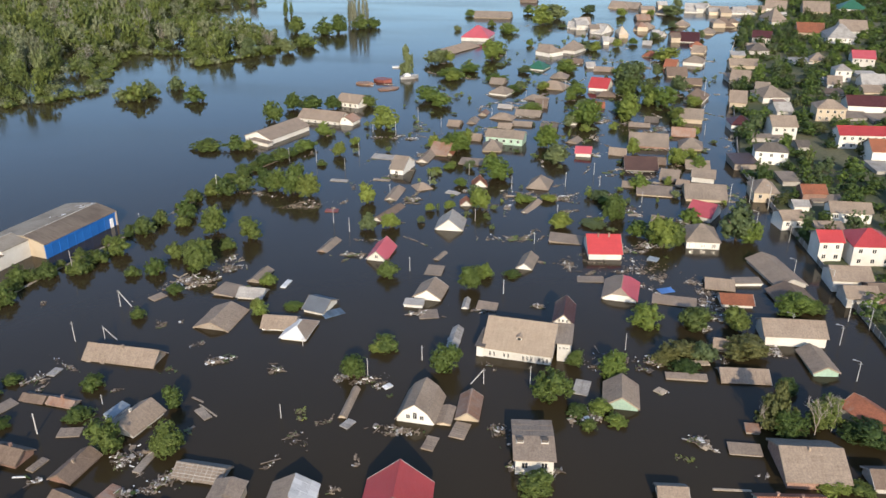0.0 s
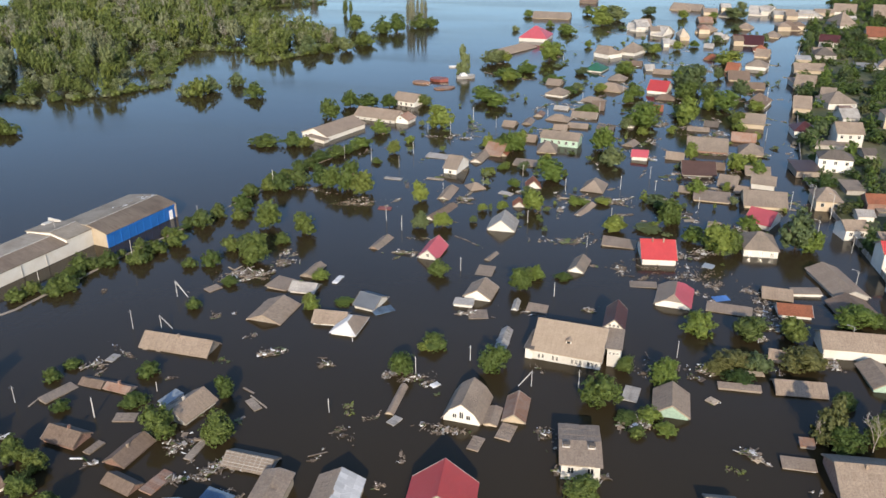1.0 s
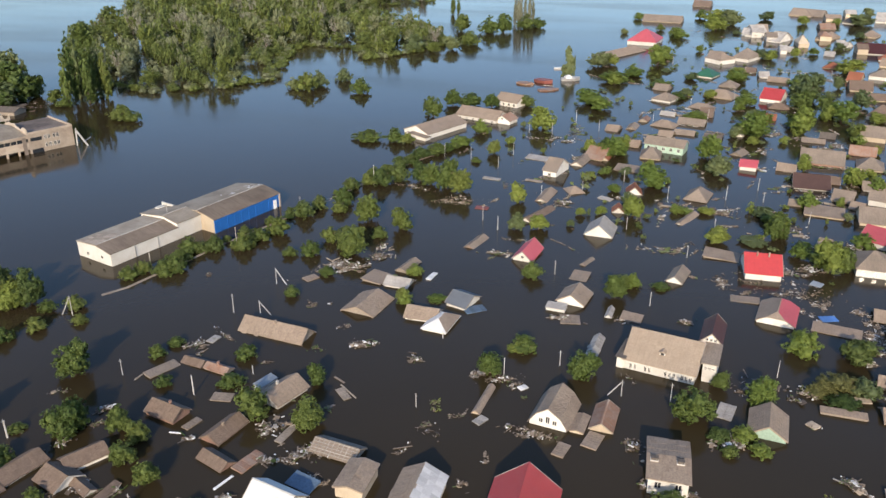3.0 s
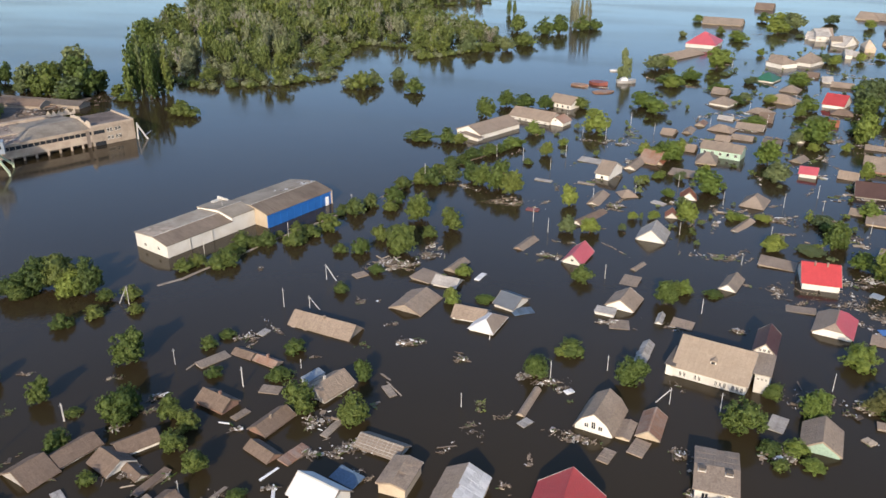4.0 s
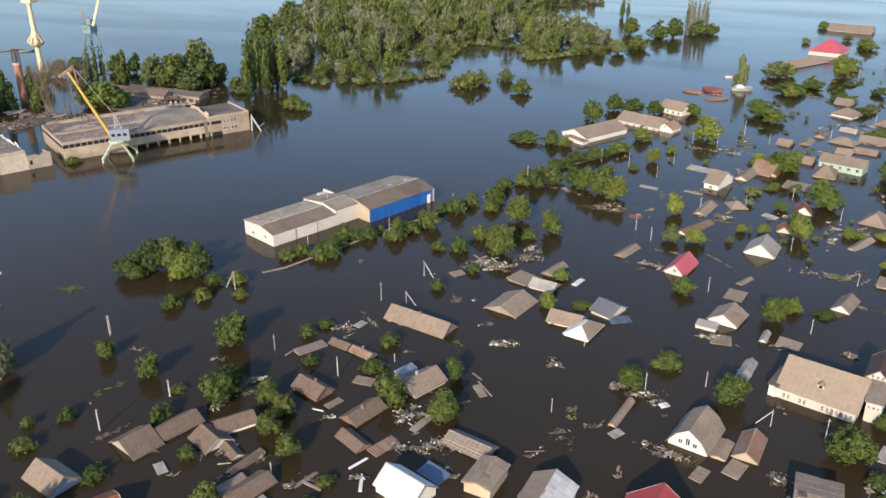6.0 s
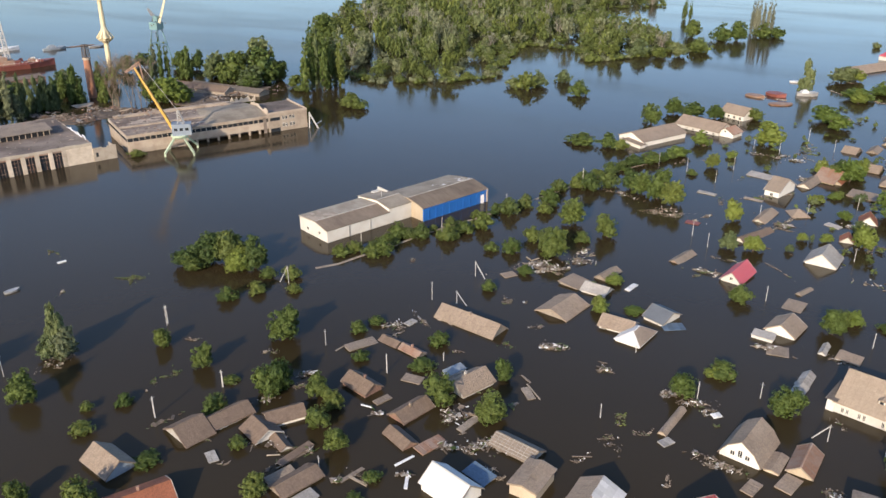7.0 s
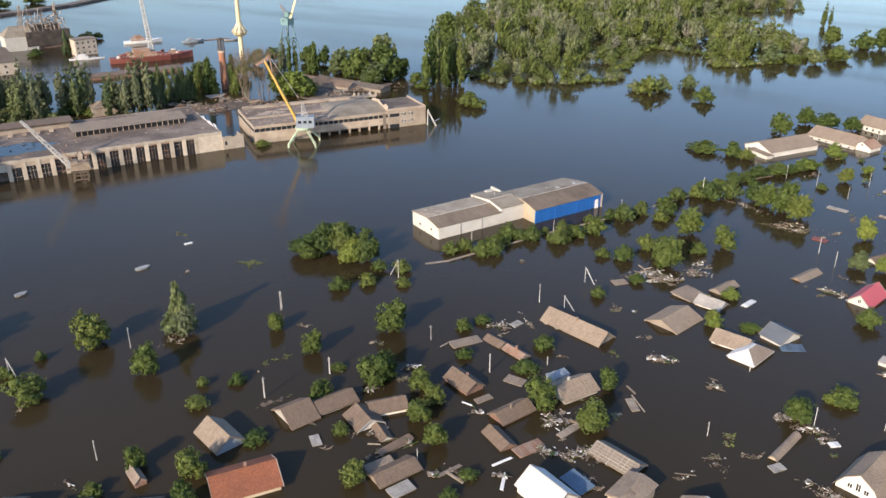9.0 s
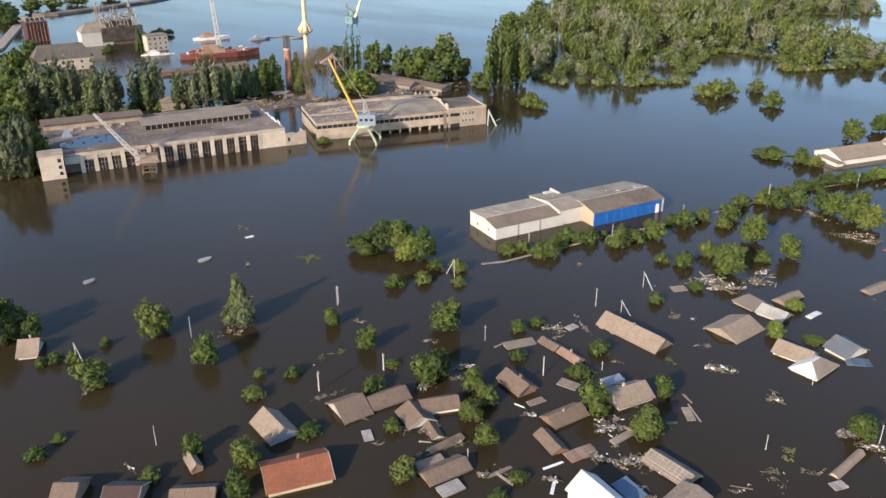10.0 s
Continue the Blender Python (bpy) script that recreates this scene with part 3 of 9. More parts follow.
def crown_data(shape, k, mat, far=False):
    key = (shape, k, mat, far)
    if key not in CROWNS:
        rng = random.Random(hash_of(shape, k))
        n = {"round": (240, 21, .029), "bush": (160, 20, .033), "poplar": (180, 20, .045), "ragged": (200, 20, .032), "willow": (190, 20, .03)}[shape]
        if far:
            n = (n[0] * 3 // 4, n[1] * 2 // 3, n[2] * 1.45, 1, 9, .6)
        v, t, nb = crown_arrays(rng, shape, *n)
        CROWNS[key] = fill_mesh("crown", v, t, [mat])
    return CROWNS[key]


def hash_of(shape, k):
    return {"round": 11, "bush": 23, "poplar": 37, "ragged": 53, "willow": 71}[shape] * 100 + k


def trunk_mesh(h, w, rng, mat="bark", limbs=4):
    r = max(0.1, w * 0.045)
    ps = [beam((0, 0, 0), (rng.uniform(-.1, .1), rng.uniform(-.1, .1), -BED + h * 0.55), r, r * 0.5, 7)]
    for i in range(limbs):
        a = i * 2.4 + rng.random()
        z = -BED + h * rng.uniform(0.1, 0.35)
        ps.append(beam((0, 0, z), (math.cos(a) * w * 0.33, math.sin(a) * w * 0.33, z + h * rng.uniform(.2, .4)), r * 0.5, r * 0.15, 5))
    return mesh_of("trunk", *joined(*ps), mat)


TREE_WORDS = {"leaf": "green", "leaf_yellow": "sunlit yellow-green", "leaf_dark": "dark green", "leaf_olive": "olive-green", "leaf_silver": "silver-green", "leaf_willow": "grey-green", "leaf_dry": "brownish green"}


def tree(x, y, h, w, shape="round", mat="leaf", base=0.0, group="", label=""):
    rng = random.Random(int(abs(x) * 77 + abs(y) * 31))
    dry = base > 0.0
    root = new("shrub" if shape == "bush" else "tree")
    root.location = (x, y, base + BED)
    words = {"round": "broad leafy tree", "bush": "low leafy shrub", "poplar": "tall slim poplar", "ragged": "tall uneven tree", "willow": "spreading willow"}[shape]
    tagged(root, label or "%s %s %s" % (TREE_WORDS[mat], words, "among the houses on dry ground" if dry else "standing in muddy flood water"), "shrub" if shape == "bush" else "tree", group)
    part("trunk", trunk_mesh(h, w, rng), root)
    part("crown", crown_data(shape, rng.randrange(4), mat, math.hypot(x, y) > 215), root, Matrix.LocRotScale((0, 0, -BED), Euler((0, 0, rng.uniform(0, 6.28))), (w * 1.16, w * 1.16, h * 1.13)))
    return root


def pole(x, y, h, lean=0.0, yaw=0.0, brace=0.0, lampo=False):
    """A concrete power pole out of the water, with a cross arm; brace: the foot of a slanting strut."""
    root = new("utility_pole")
    root.matrix_world = pose(x, y, BED, lean, 0, yaw)
    tagged(root, "pale concrete utility pole %sstanding in flood water" % ("with a slanting strut " if brace else ""), "utility pole", "utility poles")
    top = h - BED
    part("post", mesh_of("post", *beam((0, 0, 0), (0, 0, top), 0.11, 0.065, 6), "pole"), root)
    v, f = joined(beam((-0.36, 0, top - 0.5), (0.36, 0, top - 0.5), 0.03), *[beam((s, 0, top - 0.47), (s, 0, top - 0.33), 0.03, 0.02, 6) for s in (-.34, .34)])
    part("cross_arm", mesh_of("cross_arm", v, f, "steel"), root)
    if brace:
        part("strut", mesh_of("strut", *beam((brace, 0, -BED - 0.6), (0.05 * brace, 0, top - 0.5), 0.12, 0.09, 6), "pole"), root)
    if lampo:
        part("lamp_arm", mesh_of("lamp_arm", *joined(beam((0, 0, top), (1.2, 0, top + 0.25), 0.05), box(1.0, 1.6, -.12, .12, top + .2, top + .32)), "steel"), root)
    return root


def debris(x, y, rx, ry, n, yaw=0.0, kind="planks", seed=0, label=""):
    """A drift of broken boards, twigs and litter afloat, packed in a few tight knots; rubble lies higher and in bigger pieces."""
    rng = random.Random(int(abs(x) * 57 + abs(y) * 91) + seed)
    v, f, idx = [], [], []
    mats = {"planks": ["driftwood", "driftboard", "plank", "litter", "leaf_olive"], "reeds": ["leaf_olive", "driftwood", "leaf_yellow", "driftboard", "leaf"],
            "clutter": ["driftwood", "driftboard", "slate_light", "litter", "leaf_dark"],
            "litter": ["driftboard", "driftwood", "litter", "plank", "slate_light"], "rubble": ["bitumen", "driftwood", "concrete", "rust", "steel"]}[kind]
    odds = {"rubble": (7, 4, 2, 2, 1), "reeds": (6, 4, 3, 1, 4), "clutter": (6, 4, 3.2, 2.0, 1.8)}.get(kind, (7, 4, 1.3, 1.0, 1.6))
    knots = [(rx * rng.gauss(0, .42), ry * rng.gauss(0, .42), rng.uniform(.12, .4), rng.uniform(0, 180)) for _ in range(3 + n // 22)]
    high = {"rubble": 1.0, "clutter": 0.45}.get(kind, 0.16)
    for i in range(int(n * 2.6)):
        kx, ky, ks, ka = rng.choice(knots)
        if rng.random() < 0.12:
            px, py = rx * rng.gauss(0, .6), ry * rng.gauss(0, .6)
        else:
            px, py = kx + rx * ks * rng.gauss(0, .55), ky + ry * ks * rng.gauss(0, .8)
        t = rng.random()
        if t < .70:
            long = rng.uniform(.08, .38)
            wide = long * rng.uniform(.2, .8)
        elif t < .92:
            long, wide = rng.uniform(.4, 1.0), rng.uniform(.04, .12)
        elif t < .97:
            long, wide = rng.uniform(1.0, 2.3), rng.uniform(.06, .14)
        else:
            long, wide = rng.uniform(.4, 1.0), rng.uniform(.25, .6)
        if kind == "reeds":
            long, wide = min(long, .5), min(wide, .16)
        if kind == "clutter":
            long, wide = long * 1.5, min(1.2, wide * 2.2)
        if kind == "rubble":
            long, wide = long * 2.4, wide * 4
        bv, bf = box(-long / 2, long / 2, -wide / 2, wide / 2, -.06, rng.uniform(.02, .10) * (4 if kind == "rubble" else 1))
        m = pose(px, py, rng.uniform(.0, high), rng.gauss(0, 8), rng.gauss(0, 8), ka + rng.gauss(0, 40))
        k = len(v)
        v += [m @ Vector(c) for c in bv]
        f += [tuple(j + k for j in q) for q in bf]
        idx += [rng.choices(range(5), odds)[0]] * 6
    me = bpy.data.meshes.new("floating_debris")
    me.from_pydata([tuple(c) for c in v], [], f)
    for m in mats:
        me.materials.append(MAT[m])
    me.polygons.foreach_set("material_index", idx)
    ob = new("rubble" if kind == "rubble" else "floating_debris", me)
    ob.matrix_world = pose(x, y, 0.0, 0, 0, yaw)
    return tagged(ob, label or {"planks": "drift of broken boards and roof scraps on the water", "reeds": "mat of reeds and twigs floating on the water", "litter": "loose litter and boards floating on the water", "clutter": "tangle of broken boards, sheets and household scrap afloat",
                                "rubble": "heap of dark broken concrete and scrap in the water"}[kind], "debris", "", "stuff")


def slab(x, y, yaw, L, W, z, mat, name="floating_roof_panel", label="grey roof panel floating on the water", category="panel", tilt=2.0):
    """A loose roof panel or raft afloat, made of a few boards side by side."""
    root = new(name)
    root.matrix_world = pose(x, y, z, tilt, tilt * 0.6, yaw)
    tagged(root, label, category)
    n = max(2, int(L / 1.1))
    for i in range(n):
        x0 = -L / 2 + L * i / n
        d = 0.02 * ((i * 7) % 3)
        part("sheet", mesh_of("sheet", *box(x0 + .02, x0 + L / n - .02, -W / 2, W / 2, -0.1 + d, 0.12 + d), mat), root)
    return root


def barrel_roof(x, y, yaw, L, W, h, mat, label):
    """The vaulted sheet roof of a drowned shed, with boarded ends."""
    root = new("shed")
    root.matrix_world = pose(x, y, 0, 0, 0, yaw)
    tagged(root, label, "shed")
    n, v, f = 10, [], []
    for xx in (-L / 2, L / 2):
        for rr in (1, .93):
            v += [(xx, -W / 2 * rr * math.cos(math.pi * i / n), -.8 + (h + .8) * rr * math.sin(math.pi * i / n)) for i in range(n + 1)]
    k = n + 1
    for i in range(n):
        f += [(i, i + 1, 2 * k + i + 1, 2 * k + i), (k + i, 3 * k + i, 3 * k + i + 1, k + i + 1), (i, k + i, k + i + 1, i + 1), (2 * k + i, 2 * k + i + 1, 3 * k + i + 1, 3 * k + i)]
    part("roof", mesh_of("roof", v, f, mat), root)
    for xx in (-L / 2 + .25, L / 2 - .33):
        ring = [(-W / 2 * .92 * math.cos(math.pi * i / n), -.8 + (h + .8) * .92 * math.sin(math.pi * i / n)) for i in range(n + 1)]
        v = [(xx, a, b) for a, b in ring] + [(xx + .08, a, b) for a, b in ring]
        f = [tuple(range(k)), tuple(range(2 * k - 1, k - 1, -1))] + [(i, k + i, k + i + 1, i + 1) for i in range(n)]
        part("end_wall", mesh_of("end_wall", v, f, "plank"), root)
    return root


def board(x, y, yaw, L, W, z, mat, label, tilt=3.0):
    """One long loose board or beam afloat, split and worn at its ends."""
    ob = new("loose_board", mesh_of("loose_board", [(-L / 2, -W / 2, -.05), (L / 2, -W * .42, -.05), (L / 2 - .15, W / 2, -.05), (-L / 2 + .1, W / 2, -.05), (-L / 2, -W / 2, .07), (L / 2, -W * .42, .07), (L / 2 - .15, W / 2, .07), (-L / 2 + .1, W / 2, .07)],
                                    [(0, 3, 2, 1), (4, 5, 6, 7), (0, 1, 5, 4), (1, 2, 6, 5), (2, 3, 7, 6), (3, 0, 4, 7)], mat))
    ob.matrix_world = pose(x, y, z, 0, tilt, yaw)
    return tagged(ob, label, "board")


def bare_tree(x, y, h, w, label="bare pale dead tree standing in the flood", mat="deadwood"):
    """A leafless tree of forking limbs."""
    rng = random.Random(int(x * 13 + y * 7))
    root = new("bare_tree")
    root.location = (x, y, BED)
    tagged(root, label, "tree")
    twigs = []

    def grow(p, d, length, r, depth):
        q = p + d * length
        twigs.append(beam(p, q, r, r * 0.65, 5))
        if depth:
            for i in range(4 if mat == "dry_twigs" else 3):
                nd2 = (d + Vector((rng.uniform(-.8, .8), rng.uniform(-.8, .8), rng.uniform(-.1, .5)))).normalized()
                grow(q, nd2, length * rng.uniform(.55, .8), r * 0.6, depth - 1)

    part("trunk", mesh_of("trunk", *beam((0, 0, 0), (0, 0, -BED + h * .2), w * .018 + .05, w * .012 + .04, 6), mat), root)
    for i in range(3):
        a = i * 2.1 + rng.random()
        grow(Vector((0, 0, -BED + h * .15)), Vector((math.cos(a) * w / h * .6, math.sin(a) * w / h * .6, 1)).normalized(), h * 0.33, w * .012 + .025, 3)
    part("branch", mesh_of("branch", *joined(*twigs), mat), root)
    return root


# ---- the water and the ground ----
EDGE = [(-400, 88), (60, 89), (145, 93), (208, 98), (274, 102), (354, 127), (489, 170), (599, 211), (690, 262), (900, 380), (4000, 2200)]


def bank_x(y):
    for (y0, x0), (y1, x1) in zip(EDGE, EDGE[1:]):
        if y <= y1:
            return x0 + (x1 - x0) * (y - y0) / (y1 - y0)
    return 2200


def ground_z(x, y):
    d = x - bank_x(y)
    if d <= 0:
        return BED
    return BED + min(1, d / 3.5) * (0.55 - BED) + max(0, d - 3.5) * 0.012


def make_ground():
    xs = [-4500, -2500, -1200, -600, -300, -100, 0, 60, 80] + [84 + 2.0 * i for i in range(30)] + [146 + 6.0 * i for i in range(40)] + [420, 600, 1000, 2000, 4500]
    ys = [-4500, -2000, -700, -300, -100, 0, 40] + [60 + 6.0 * i for i in range(115)] + [800, 1000, 1500, 2500, 4500]
    v = [(x, y, ground_z(x, y) + (0.12 * noise.noise((x * .2, y * .2, 0)) if ground_z(x, y) > 0 else 0)) for y in ys for x in xs]
    n = len(xs)
    f = [(j * n + i, j * n + i + 1, j * n + n + i + 1, j * n + n + i) for j in range(len(ys) - 1) for i in range(n - 1)]
    tagged(new("ground", mesh_of("ground", v, f, "soil")), "dry grassy soil rising out of the flood, river bed beneath it", "ground", "", "structure")


make_ground()
xs = [-4800, -2000, -600, -200, 0, 200, 600, 2000, 4800]
tagged(new("water", mesh_of("water", [(x, y, 0) for y in xs for x in xs], [(j * 9 + i, j * 9 + i + 1, j * 9 + i + 10, j * 9 + i + 9) for j in range(8) for i in range(8)], "water")),
       "calm muddy brown flood water with the sky mirrored in it", "water", "", "structure")


# ---- the blue and white hangar ----
def hangar():
    root = new("warehouse")
    root.matrix_world = pose(-122.5, 170.8, BED, 0, 0, 68.5)
    tagged(root, "long white warehouse with a blue hangar end and patched brown roof", "warehouse")
    g = -BED
    W = 14.4

    def section(name, x0, x1, y0, y1, front, back, ridge, ry, wall, end_wall, bow):
        prof = []
        for i in range(9):
            k = i / 8
            if k < 0.5:
                q = k / 0.5
                yy, zz = y0 + (ry - y0) * q, front + (ridge - front) * (q * (1 - bow) + bow * math.sin(q * math.pi / 2))
            else:
                q = (k - 0.5) / 0.5
                yy, zz = ry + (y1 - ry) * q, ridge + (back - ridge) * (q * (1 - bow) + bow * (1 - math.cos(q * math.pi / 2)))
            prof.append((yy, zz))
        v, f = [], []
        for x in (x0 - 0.25, x1 + 0.25):
            v += [(x, yy, g + zz) for yy, zz in prof] + [(x, yy, g + zz - 0.22) for yy, zz in prof]
        for i in range(8):
            f += [(i, i + 1, 19 + i, 18 + i), (9 + i, 27 + i, 28 + i, 10 + i), (i, 9 + i, 10 + i, i + 1), (18 + i, 19 + i, 28 + i, 27 + i)]
        f += [(0, 18, 27, 9), (8, 17, 35, 26)]
        me = mesh_of("roof", v, f, "hangar_roof" if name != "mid" else "hangar_felt")
        me.materials.append(MAT["hangar_felt"])
        for p in me.polygons:
            p.material_index = 1 if p.center.y > ry and name != "mid" else 0
        part("roof", me, root, None, "patched sheet roof, brown towards the water and pale behind the ridge")
        rib = [beam((x, ry, g + ridge + 0.08), (x2, ry, g + ridge + 0.08), 0.16) for x, x2 in ((x0, x1),)]
        part("ridge_strip", mesh_of("ridge_strip", *joined(*rib), "slate_light"), root)
        part("front_wall", mesh_of("front_wall", *box(x0, x1, y0 + 0.2, y0 + 0.5, 0, g + front - 0.2), wall), root)
        part("back_wall", mesh_of("back_wall", *box(x0, x1, y1 - 0.5, y1 - 0.2, 0, g + back - 0.25), "white"), root)
        for x in (x0, x1 - 0.3):
            v, f = [], []
            for xx in (x, x + 0.3):
                v += [(xx, y0 + 0.5, 0)] + [(xx, min(max(yy, y0 + .5), y1 - .5), g + zz - 0.24) for yy, zz in prof] + [(xx, y1 - 0.5, 0)]
            n = 11
            f = [tuple(range(n)), tuple(range(2 * n - 1, n - 1, -1))] + [(i, (i + 1) % n, n + (i + 1) % n, n + i) for i in range(n)]
            part("end_wall", mesh_of("end_wall", v, f, end_wall), root)

    section("low", 0, 22, 0, W, 3.7, 4.3, 4.9, 5.8, "white", "white", 0.1)
    section("mid", 22.02, 30.5, 0, W + 1.5, 4.9, 4.6, 5.9, 6.0, "white", "white", 0.1)
    section("hangar", 30.52, 57, -5.6, W - 1, 4.3, 4.0, 5.8, 1.5, "blue", "cream", 0.5)
    rng = random.Random(31)
    for i in range(7):
        for j in range(4):
            if rng.random() < .75 - .08 * i:
                q = .15 + .2 * j
                yy, zz = 5.8 + (W - 5.8) * q, 4.9 - .6 * q
                part("pale_sheet", mesh_of("pale_sheet", *box(.2 + i * 1.15, 1.3 + i * 1.15, -.85, .85, .03, .06), "concrete"), root, pose(0, yy, g + zz, -4, 0, 0))
    for i in range(26):
        xx, q = 38 + 18.5 * rng.random() ** .6, rng.uniform(.04, .4)
        yy, zz = 1.5 + (W - 2.5) * q, 5.8 - 1.8 * (q * .5 + .5 * (1 - math.cos(q * math.pi / 2)))
        s = rng.uniform(.25, .9)
        part("torn_sheet", mesh_of("torn_sheet", *box(-s, s, -s * .4, s * .4, .05, .09), rng.choice(("litter", "slate_light", "slate_light", "slate_dark"))), root, pose(xx, yy, g + zz, -4, rng.uniform(-3, 3), rng.uniform(-30, 30)))
    # blue boards added under the eave to draw its shadow line
    for i in range(6):
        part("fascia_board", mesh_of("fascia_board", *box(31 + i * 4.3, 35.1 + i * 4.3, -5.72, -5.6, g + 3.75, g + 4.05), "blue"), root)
    for x in (7.5, 15.0):
        part("downpipe", mesh_of("downpipe", *beam((x, 0.1, 0), (x, 0.1, g + 3.3), 0.12), "steel"), root)
    for yy, zz in ((4.0, 1.9), (10.0, 1.5)):
        window_part(root, -0.02, yy, g + zz, 1.0, 0.9, 180)
    for i in range(9):
        part("cladding_rib", mesh_of("cladding_rib", *box(32.5 + i * 2.8, 32.7 + i * 2.8, -5.5, -5.38, 0, g + 4.3), "blue"), root)
    part("pilaster", mesh_of("pilaster", *box(56.6, 57.0, -5.8, -5.2, 0, g + 4.2), "concrete"), root)
    part("torn_sheet", mesh_of("torn_sheet", *box(54.0, 55.3, -5.75, -5.6, 0, g + 2.8), "litter"), root)
    part("roof_vent", mesh_of("roof_vent", *joined(box(26.5, 29.0, 13.5, 15.0, g + 4.4, g + 5.2), box(29.6, 30.0, 11.0, 15.8, g + 4.4, g + 5.7)), "white"), root)
    part("mast", mesh_of("mast", *beam((24.5, 7, g + 6), (24.5, 7, g + 9.0), 0.07), "pole"), root)


hangar()


# ---- the river port ----
def hall(x, y, yaw, L, D, h):
    """The derelict hall with a row of tall window bays."""
    rng = random.Random(9)
    root = new("factory_hall")
    root.matrix_world = pose(x, y, BED, 0, 0, yaw)
    tagged(root, "derelict concrete factory hall with tall broken windows and a bitumen roof", "factory")
    g = -BED
    part("roof", mesh_of("roof", *joined(box(0.3, L - 0.3, 0.6, D, g + h - 0.5, g + h)), "bitumen"), root)
    part("parapet", mesh_of("parapet", *jag_wall((0, .37), (L, .37), [g + h + rng.uniform(.05, .3) for _ in range(40)], g + h - .9, .45), "hall_plaster"), root)
    part("end_wall", mesh_of("end_wall", *jag_wall((L - .2, .6), (L - .2, D), [g + h + rng.uniform(-.4, .4) for _ in range(22)], 0, .4), "concrete"), root)
    part("end_wall", mesh_of("end_wall", *box(0, 0.3, 0.6, D, 0, g + h + 0.1), "concrete"), root)
    part("back_wall", mesh_of("back_wall", *box(0.3, L - 0.4, D, D + 0.4, 0, g + h + 0.1), "concrete"), root)
    a, b, c = L * 0.43, L * 0.9, D * 0.45
    part("clerestory", mesh_of("clerestory", *box(a, b, c + .3, c + 9, g + h, g + h + 2.0), "glass"), root, None, "dark broken clerestory glazing")
    for i in range(20):
        part("clerestory_post", mesh_of("clerestory_post", *box(a + (b - a) * i / 19 - .12, a + (b - a) * i / 19 + .12, c, c + .3, g + h, g + h + 2.0), "concrete"), root)
    part("skylight_roof", mesh_of("skylight_roof", [(a - 1, c - .8, g + h + 2.0), (b + 1, c - .8, g + h + 2.0), (b + 1, c + 9.5, g + h + 2.0), (a - 1, c + 9.5, g + h + 2.0), (a - 1, c - .8, g + h + 2.2), (b + 1, c - .8, g + h + 2.2), (b + 1, c + 9.5, g + h + 2.9), (a - 1, c + 9.5, g + h + 2.9)],
                                  [(0, 3, 2, 1), (4, 5, 6, 7), (0, 1, 5, 4), (1, 2, 6, 5), (2, 3, 7, 6), (3, 0, 4, 7)], "slate_grey"), root, None, "long tan skylight roof")
    part("far_skylight", mesh_of("far_skylight", *box(L * 0.02, L * 0.44, D * 0.82, D * 0.82 + 8, g + h, g + h + 2.2), "concrete"), root)
    part("far_skylight_roof", mesh_of("far_skylight_roof", *box(L * 0.01, L * 0.45, D * 0.80, D * 0.82 + 8.4, g + h + 2.2, g + h + 2.5), "slate_brown"), root)
    for i in range(5):
        k = L * (.12 + .055 * i)
        part("roof_hatch", mesh_of("roof_hatch", *box(k, k + 1.5, D * .72, D * .72 + 1.2, g + h, g + h + rng.uniform(.6, 1.3)), "concrete"), root)
    part("roof_hut", mesh_of("roof_hut", [(7.5, D * .52, g + h), (11, D * .52, g + h), (11, D * .52 + 3, g + h), (7.5, D * .52 + 3, g + h), (8.6, D * .52 + 1.4, g + h + 2.8), (10.0, D * .52 + 1.4, g + h + 2.8)], [(0, 1, 5, 4), (1, 2, 5), (2, 3, 4, 5), (3, 0, 4)], "crane_blue"), root, None, "pale sheet hut on the roof")
    n = 26
    ring = [(L * .20 + 13 * math.cos(i * 6.283 / n) * rng.uniform(.75, 1.1), D * .33 + 7.5 * math.sin(i * 6.283 / n) * rng.uniform(.7, 1.15), g + h + .012) for i in range(n)]
    part("roof_puddle", mesh_of("roof_puddle", ring, [tuple(range(n))], "glass"), root, None, "shallow rain puddle on the flat roof")
    for mat, q in (("concrete", 90), ("slate_dark", 120), ("rust", 60)):
        tagged(part("roof_scrap", mesh_of("roof_scrap", *chips(rng, q, 2, L - 2, 1.5, D * .95, g + h + .03, .1, .55, (a - 1.2, b + 1.2, c - 1, c + 10)), mat), root), "scraps lying on the flat roof", "", "", "stuff")
    for i in range(9):
        k = i / 9
        part("torn_flashing", mesh_of("torn_flashing", *beam((L - .3 + rng.uniform(-.3, .3), 5 + 22 * k, g + h + rng.uniform(0, .5)), (L - .3 + rng.uniform(-.4, .4), 5 + 22 * (k + .12), g + h + rng.uniform(0, 1.0)), .22), "litter"), root)
    n = 14
    x0, x1 = 12.0, L * 0.885
    w = (x1 - x0) / n
    for i in range(n + 1):
        part("pier", mesh_of("pier", *box(x0 + i * w - .72, x0 + i * w + .72, 0.1, 0.75, 0, g + h - 0.9), "hall_plaster"), root)
    part("end_bay", mesh_of("end_bay", *box(x1 + .72, L, 0.15, 0.7, 0, g + h - 0.9), "hall_plaster"), root)
    part("near_bay", mesh_of("near_bay", *box(6.3, x0 - .72, 2.1, 2.5, 0, g + h - 0.9), "bitumen"), root)
